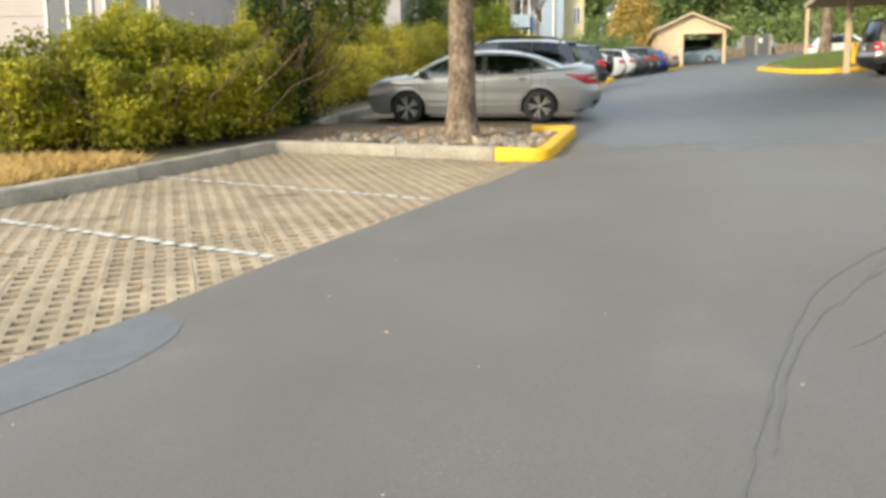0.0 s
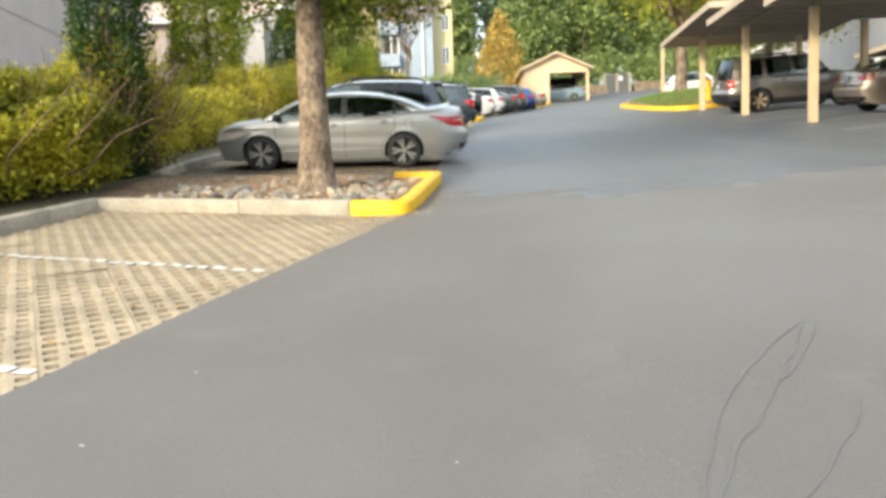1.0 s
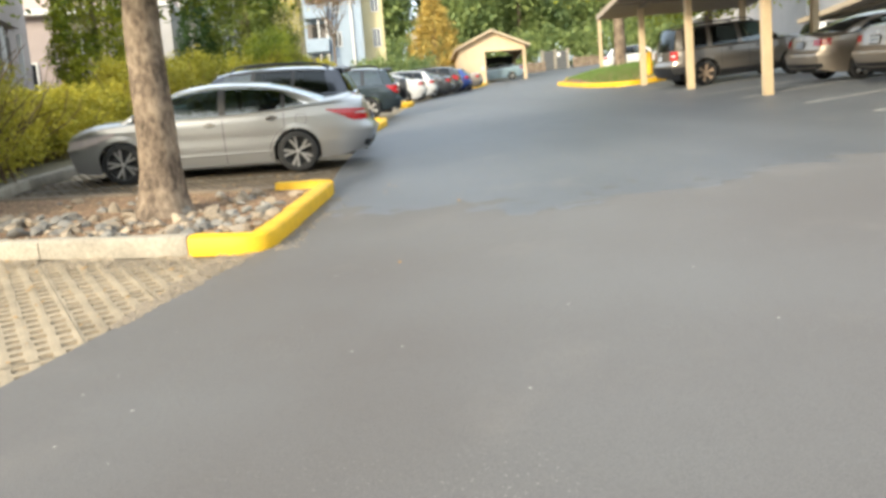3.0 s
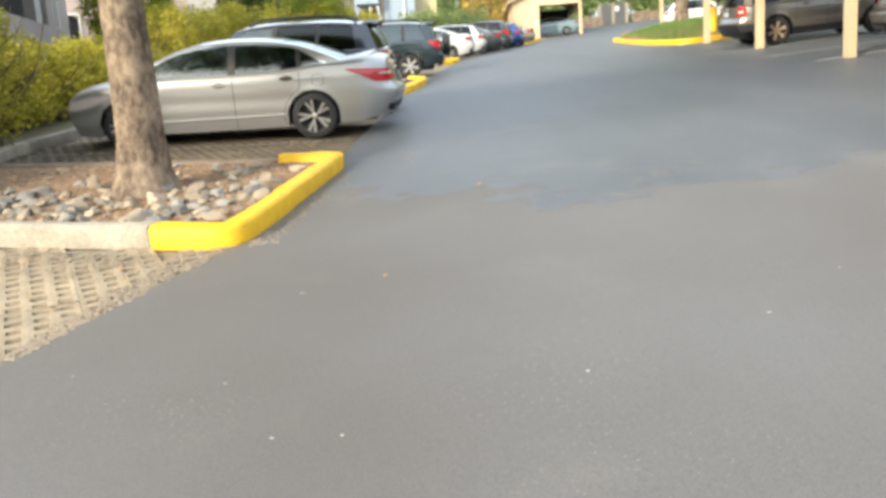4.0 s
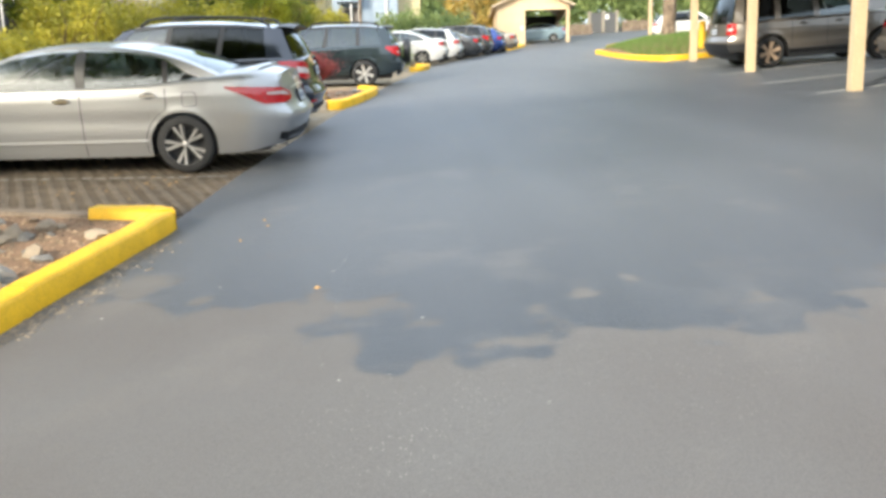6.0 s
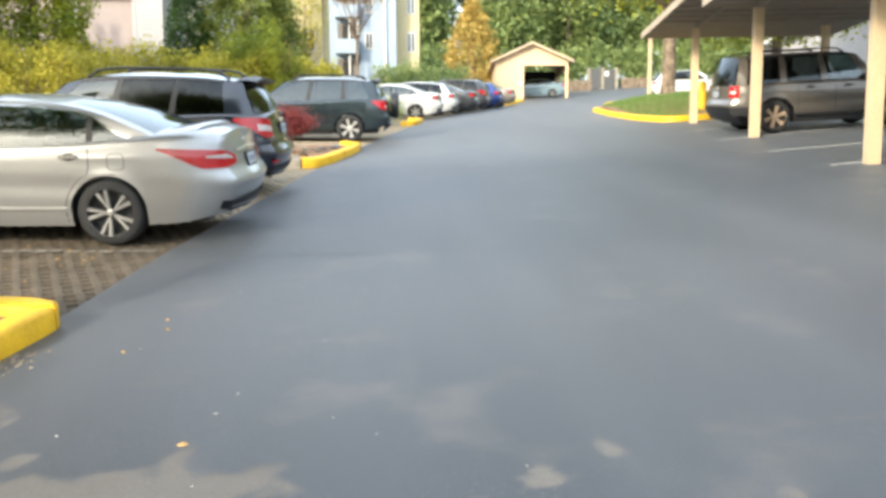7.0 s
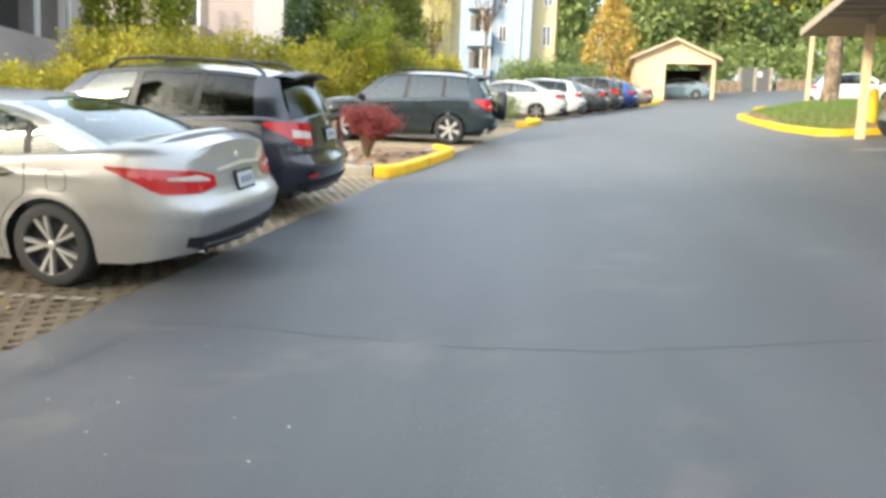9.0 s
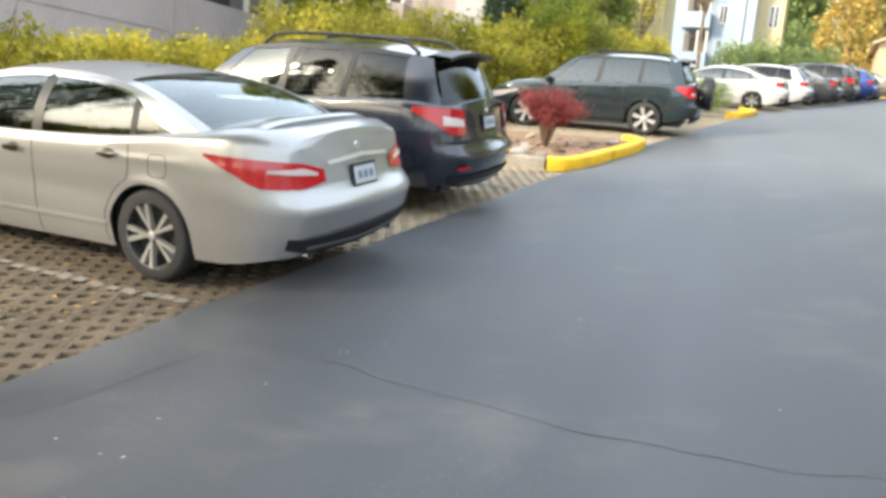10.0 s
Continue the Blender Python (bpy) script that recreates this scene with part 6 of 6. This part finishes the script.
tree("street_tree", -0.12, 11.9, "street tree with flaking brown bark in a soil bed", 0.218, 3.4, (0.3, 0.2, 4.75), (3.5, 3.3, 2.1), 46000, 0.11, M_STREETTREE, 3, 150, 1.3,
     (0.03, 0.05), group="trees")
shrub_row("hedge", "tall loose yellow-green hedge with bare lower twigs", [(-5.5, 10.1), (-4.9, 10.8), (-4.5, 12.0), (-4.2, 13.4)], 2.5, 1.75, 78000, 0.085, M_HEDGE, 11, group="hedges")
shrub_row("shrub", "rounded yellow-green shrub at the hedge's open end", [(-6.5, 9.5), (-5.9, 10.4)], 1.7, 1.4, 13000, 0.08, M_HEDGE, 19, "shrub", group="shrubs")
shrub_row("shrub", "low dull green shrub behind the dry grass", [(-8.2, 10.2), (-7.2, 10.6)], 1.6, 1.2, 8000, 0.08, M_STREETTREE, 20, "shrub", group="shrubs")
shrub_row("hedge", "twiggy thinning hedge beside the silver sedan", [(-4.2, 12.2), (-4.0, 14.5), (-4.1, 17)], 1.8, 1.85, 16000, 0.07, M_HEDGE, 12, twigs=650, group="hedges")
shrub_row("hedge", "yellowing loose hedge behind the parked cars", [(-4.4, 17), (-4.3, 20), (-3.7, 23), (-3.2, 25)], 2.1, 1.5, 36000, 0.095, M_HEDGE2, 13, ragged=0.25, group="hedges")
shrub_row("hedge", "tall yellow hedge behind the parked cars", [(-3.3, 24.8), (-2.7, 27), (-1.8, 30)], 2.2, 2.2, 28000, 0.095, M_HEDGE2, 18, group="hedges")
shrub_row("hedge", "yellowing loose hedge behind the parked cars", [(-1.6, 30.5), (-0.2, 34), (1.5, 39), (3.0, 43.5)], 2.4, 2.1, 30000, 0.15, M_HEDGE2, 14, group="hedges")
shrub_row("shrub", "bright yellow-green shrub rising over the hedge", [(0.1, 34.6), (0.9, 37.0)], 2.6, 3.0, 16000, 0.1, M_IVY, 15, "shrub", group="shrubs")
shrub_row("shrub", "leafy yellow-green shrub rising over the hedge", [(-3.9, 14.2), (-3.5, 16.2)], 1.9, 2.3, 9000, 0.07, M_HEDGE2, 17, "shrub", group="shrubs")
shrub_row("shrub", "leafy green shrub before the mauve apartment block", [(-5.6, 18.2), (-4.9, 18.7), (-4.2, 19.2)], 2.0, 2.25, 14000, 0.085, M_HEDGE, 16, "shrub", group="shrubs")
spire("cypress", -3.6, 14.4, "dense dark green cypress at the end of the hedge", 6.5, 0.6, 22000, 0.085, M_CYPRESS, 21, group="evergreens")
spire("cypress", -4.95, 31.2, "broad yellow-green cypress before the apartment block", 9.5, 1.32, 26000, 0.16, M_IVY, 23, group="evergreens")
spire("cypress", -3.0, 42.5, "small dark cypress beside the pink apartment block", 5.6, 0.85, 9000, 0.15, M_CYPRESS, 24, group="evergreens")
spire("pine", -0.75, 44.5, "spreading green conifer behind the hedge", 9.5, 3.3, 30000, 0.19, M_PINE, 26, layered=True, group="evergreens")
tree("tree", 1.2, 56.6, "sparse yellow-leaved tree before the yellow apartment wing", 0.07, 2.6, (0, 0, 5.0), (1.1, 1.0, 2.4), 1500, 0.16, M_HEDGE2, 35, 45, 0.4, group="trees")
tree("autumn_tree", 4.3, 57.8, "thin reddish-brown tree before the blue building", 0.1, 4.2, (0, 0, 7.6), (2.3, 2.2, 1.9), 5200, 0.17, M_BROWNLEAF, 34, 60, 0.4, group="trees")
tree("maple_tree", 15.1, 35.0, "yellow-green maple on the lawn island", 0.24, 3.4, (-0.4, -1.4, 6.9), (4.6, 5.0, 3.4), 42000, 0.17, M_MAPLE, 31, 150, 0.5, (0.1, 0.1), group="trees", h0=0.5)
tree("maple_tree", 22, 40, "yellow-green maple behind the carport", 0.22, 3.0, (0, 0, 6.2), (5, 5, 3.6), 26000, 0.22, M_MAPLE, 32, 110, 0.5, group="trees")
spire("autumn_tree", 13.9, 73.0, "orange-tinted conical autumn tree behind the garage", 8.0, 3.2, 8000, 0.3, M_ORANGE, 33, layered=True, group="trees")
vase_bush(2.42, 24.75, "small dark-red laceleaf bush fanning out over a soil bed")
shrub_row("bush", "small green bush at a kerb end", [(4.9, 35.6), (5.3, 36.6)], 1.0, 0.95, 2600, 0.07, M_WOODS, 42, "bush", 0.08, 10, 0.2, group="bushes")
shrub_row("bush", "dark green shrubbery before the far building", [(5.6, 55), (8.2, 58.5), (11.5, 62.5)], 2.2, 2.3, 11000, 0.18, M_WOODS, 43, "bush", 0.08, 10, 0.1, group="bushes")

shrub_row("bush", "green thicket along the edge of the woods", [(4, 86), (18, 87), (32, 87), (48, 82), (60, 74)], 5.0, 4.2, 26000, 0.38, M_WOODS, 44, "bush", 0.0, 10, 0.1, group="bushes")


def woods(name, label, spots, height, radius, leaves, leaf, material, seed):
    """A belt of far trees, nobody could count them: trunks and leafy crowns in one mesh each."""
    rng = np.random.default_rng(seed)
    ob = thing(name, Matrix.Translation((0, 0, 0)), label, "woods", kind="stuff")
    allp, tubes = [], []
    per = leaves // len(spots)
    for (u, v) in spots:
        h = height * rng.uniform(0.7, 1.25)
        b = G @ Vector((u, v, 0))
        tubes.append(tube([b, b + Vector((0, 0, h * 0.5)), b + Vector((0, 0, h * 0.9))], [0.25, 0.18, 0.05], 6))
        nc = 26
        r = radius * rng.uniform(0.7, 1.2)
        d = rng.normal(size=(nc, 3))
        d /= np.linalg.norm(d, axis=1)[:, None]
        c = d * np.array([r, r, h * 0.42]) * rng.uniform(0.5, 1, (nc, 1))
        c[:, 2] += h * 0.55
        shrink = np.clip(1.25 - c[:, 2] / h, 0.25, 1)
        c[:, 0] *= shrink
        c[:, 1] *= shrink
        p = np.repeat(c, per // nc, axis=0) + rng.normal(size=(per // nc * nc, 3)) * r * 0.22
        allp.append(p + np.array(b))
    part("trunks", merge(tubes), M_BARK, ob)
    part("crowns", leaf_mesh("crowns", np.concatenate(allp), leaf, material, rng), None, ob)


rw = np.random.default_rng(77)
woods("woods", "dense green trees beyond the garage, haze paled into their leaf colour", [(u + rw.normal() * 1.5, 88 + rw.uniform(0, 14) + 0.1 * abs(u - 20)) for u in range(-6, 66, 3)], 15, 3.6, 210000, 0.55, M_WOODS, 51)
woods("woods", "tall dark conifers on the hill behind", [(u + rw.normal() * 2, 106 + rw.uniform(0, 20)) for u in range(-40, 100, 4)], 24, 4.4, 130000, 0.8, M_CONIFER, 52)
woods("woods", "green trees beyond the right-hand carports", [(44 + rw.normal() * 2, v) for v in range(-10, 90, 5)], 17, 4.4, 50000, 0.45, M_WOODS, 53)
woods("woods", "trees behind the apartment blocks", [(-14 + rw.normal() * 2, v) for v in range(50, 90, 5)], 13, 3.2, 30000, 0.4, M_CONIFER, 54)
# added out of view, so car windows mirror trees instead of bare sky
woods("woods", "unseen belt of trees added behind the start of the drive", [(u + rw.normal() * 2, -44 + rw.normal() * 3) for u in range(-60, 70, 6)], 14, 4.6, 30000, 0.7, M_WOODS, 55)


# ---- stones, litter and grass ----
def rock_mesh(seed):
    bm = bmesh.new()
    bmesh.ops.create_icosphere(bm, subdivisions=2, radius=0.5)
    for v in bm.verts:
        n = v.co.normalized()
        v.co = n * 0.5 * (1 + 0.55 * noise.noise(n * 1.3 + Vector((seed * 7.1, 0, 0))))
        v.co.z *= 0.62
    me = bpy.data.meshes.new("rock")
    bm.to_mesh(me)
    bm.free()
    me.polygons.foreach_set("use_smooth", [True] * len(me.polygons))
    me.set_sharp_from_angle(angle=radians(35))
    me.materials.append(M_ROCKGREY if seed % 5 in (1, 3) else M_ROCK)
    return me


ROCKS = [rock_mesh(k) for k in range(7)]


def scatter_rocks(parent, poly, count, seed, near, lo=0.05, hi=0.19):
    rng = np.random.default_rng(seed)
    n = 0
    while n < count:
        u, v = rng.uniform(min(p[0] for p in poly), max(p[0] for p in poly)), rng.uniform(min(p[1] for p in poly), max(p[1] for p in poly))
        if not inside((u, v), poly) or rng.uniform() > near(u, v):
            continue
        s = lo + (hi - lo) * rng.uniform() ** 2.2
        ob = new("rock", ROCKS[int(rng.integers(7))])
        ob.parent = parent
        m = on_ground(u, v, rng.uniform(0, 360), 0.085 + s * 0.18) @ Euler((rng.normal() * 0.25, rng.normal() * 0.25, 0)).to_matrix().to_4x4() @ Matrix.Diagonal((s * 1.25, s, s, 1))
        ob.matrix_basis = m
        n += 1


tree_bed = bpy.data.objects["tree_bed"]
scatter_rocks(tree_bed, [(-2.3, 11.2), (0.4, 10.25), (0.9, 10.15), (1.25, 11.2), (1.55, 12.9), (-0.5, 13.4), (-2.3, 13.6)], 290, 61,
              lambda u, v: 1.0 if v < 11.9 - 0.25 * u else 0.22)
scatter_rocks(bpy.data.objects["bush_bed"], [(0.5, 23.2), (2.8, 23.0), (3.6, 25.6), (3.5, 26.4), (0.5, 26.2)], 90, 62, lambda u, v: 0.8)
scatter_rocks(bpy.data.objects["lawn_island"], [(12.9, 32.5), (13.9, 32), (14.2, 38.2), (13.6, 37.9)], 60, 63, lambda u, v: 0.9)


def litter(name, label, spots, size, material, seed, flat=0.35, off=0.002):
    """Loose crumbs lying on the ground, past counting."""
    rng = np.random.default_rng(seed)
    vs, fs = [], []
    for u, v in spots:
        s = size * rng.uniform(0.5, 1.6)
        c = at(u, v, off)
        k = len(vs)
        n = 6
        a0 = rng.uniform(0, 6)
        for q in range(n):
            a = a0 + 2 * math.pi * q / n
            r = s * rng.uniform(0.7, 1.2) * (0.6 if q % 3 else 1.0)
            p = c + Vector((r * math.cos(a), r * math.sin(a), 0))
            p.z += math.tan(radians(SLOPE)) * r * math.sin(a)
            vs.append(p)
        vs.append(c + Vector((0, 0, s * flat)))
        for q in range(n):
            fs.append((k + q, k + (q + 1) % n, k + n))
    ob = new(name, mesh_of(name, vs, fs, material))
    return tagged(ob, label, "litter", kind="stuff")


rl = np.random.default_rng(5)
spots = []
for k in range(110):
    v = rl.uniform(1, 26)
    spots.append((edge(v) + abs(rl.normal()) * 2.2 + 0.1, v))
litter("pebbles", "pale crumbs and pebbles strewn on asphalt", spots + [(1.37, 7.18), (1.62, 8.34), (1.48, 9.44), (1.64, 8.32), (1.62, 6.62), (1.87, 6.56)], 0.010, M_PEBBLE, 71, 0.15)
spots = []
for k in range(520):
    t = rl.uniform() * 0.85
    v = 9.72 + t * 3.2
    spots.append((float(np.interp(v, [9.9, 11.0, 12.3, 13.0], [1.03, 1.3, 1.6, 1.75])) + 0.11 + abs(rl.normal()) * 0.11, v))
for k in range(500):
    spots.append((rl.uniform(-1.2, 0.9), 0.0))
    u = spots[-1][0]
    spots[-1] = (u, 10.45 - 0.42 * (u + 1.0) - abs(rl.normal()) * 0.22 - 0.1)
for k in range(900):
    v = rl.uniform(7.9, 9.8)
    spots.append((edge(v) + 0.06 - abs(rl.normal()) * 0.05 - 0.17 * rl.uniform() * (v - 7.6), v))
litter("gravel", "tan gravel spilled along the kerb foot", spots, 0.016, M_ROCK, 72)
BED = [(-2.8, 11.2), (0.4, 10.2), (0.95, 10.1), (1.25, 11.1), (1.6, 12.9), (-0.5, 13.6), (-2.8, 14.3)]
chips = [(rl.uniform(-2.8, 1.6), rl.uniform(10.1, 14.3)) for k in range(5200)]
litter("stone_chips", "small stones and bark chips over the soil of the tree bed", [c for c in chips if inside(c, BED)], 0.022, M_CHIPS, 75, 0.5, 0.086)
litter("fallen_leaves", "dry orange-brown leaves lying on asphalt", [(-0.26, 3.0), (2.1, 8.45), (2.54, 12.93), (2.59, 12.7), (2.42, 12.3), (3.05, 10.9)], 0.024, M_LEAFLITTER, 73)
spots = [(rl.uniform(-4.2, 1.5), rl.uniform(2, 22)) for k in range(900)]
litter("leaf_litter", "dry leaf scraps caught in the pavers", [s for s in spots if s[0] < edge(s[1]) - 0.1], 0.022, M_LEAFLITTER, 74)


def blades(name, label, poly, count, height, material, seed, off, lay=0.5):
    rng = np.random.default_rng(seed)
    vs, fs = [], []
    x0, x1 = min(p[0] for p in poly), max(p[0] for p in poly)
    y0, y1 = min(p[1] for p in poly), max(p[1] for p in poly)
    while len(fs) < count:
        u, v = rng.uniform(x0, x1), rng.uniform(y0, y1)
        if not inside((u, v), poly):
            continue
        c = at(u, v, off if isinstance(off, float) else off(u, v))
        a = rng.uniform(0, 6.28)
        h = height * rng.uniform(0.5, 1.4)
        s = Vector((math.cos(a), math.sin(a), 0)) * h * 0.07
        tip = c + Vector((rng.normal() * lay * h, rng.normal() * lay * h, h))
        k = len(vs)
        vs += [c - s, c + s, tip]
        fs.append((k, k + 1, k + 2))
    ob = new(name, mesh_of(name, vs, fs, material))
    return tagged(ob, label, "grass", kind="stuff")


blades("lawn", "bright green mown grass on the island", [(13.8, 38.4), (13.2, 35.5), (12.85, 32.4), (12.95, 29.6), (14.9, 29.75), (17.3, 30.2), (18.2, 36), (16.5, 38.6)], 34000, 0.09, M_GRASS, 81, mound)
blades("dry_grass", "straw-coloured dry grass at the hedge foot", [(-6.0, 4.6), (-4.85, 6.8), (-4.22, 8.3), (-4.0, 8.9), (-4.5, 9.3), (-5.3, 9.2), (-6.2, 9.0), (-7.6, 8.8), (-7.4, 4.6)], 24000, 0.14, M_DRYGRASS, 82, 0.11, 0.9)

# ---- pavers last ----
pave([STALL_A, STALL_B2], False, PAVERS)
# stall B: the darker copy, with stain and shade both in its colour
pave([STALL_B], False, PAVERS_STAINED_SHADED)
far_pavers = part("far_pavers", mesh_of("far_pavers", *pave([STALL_C, STALL_D], True, PAVERS), M_PAVER), None, infill)
tagged(far_pavers, kind="stuff")
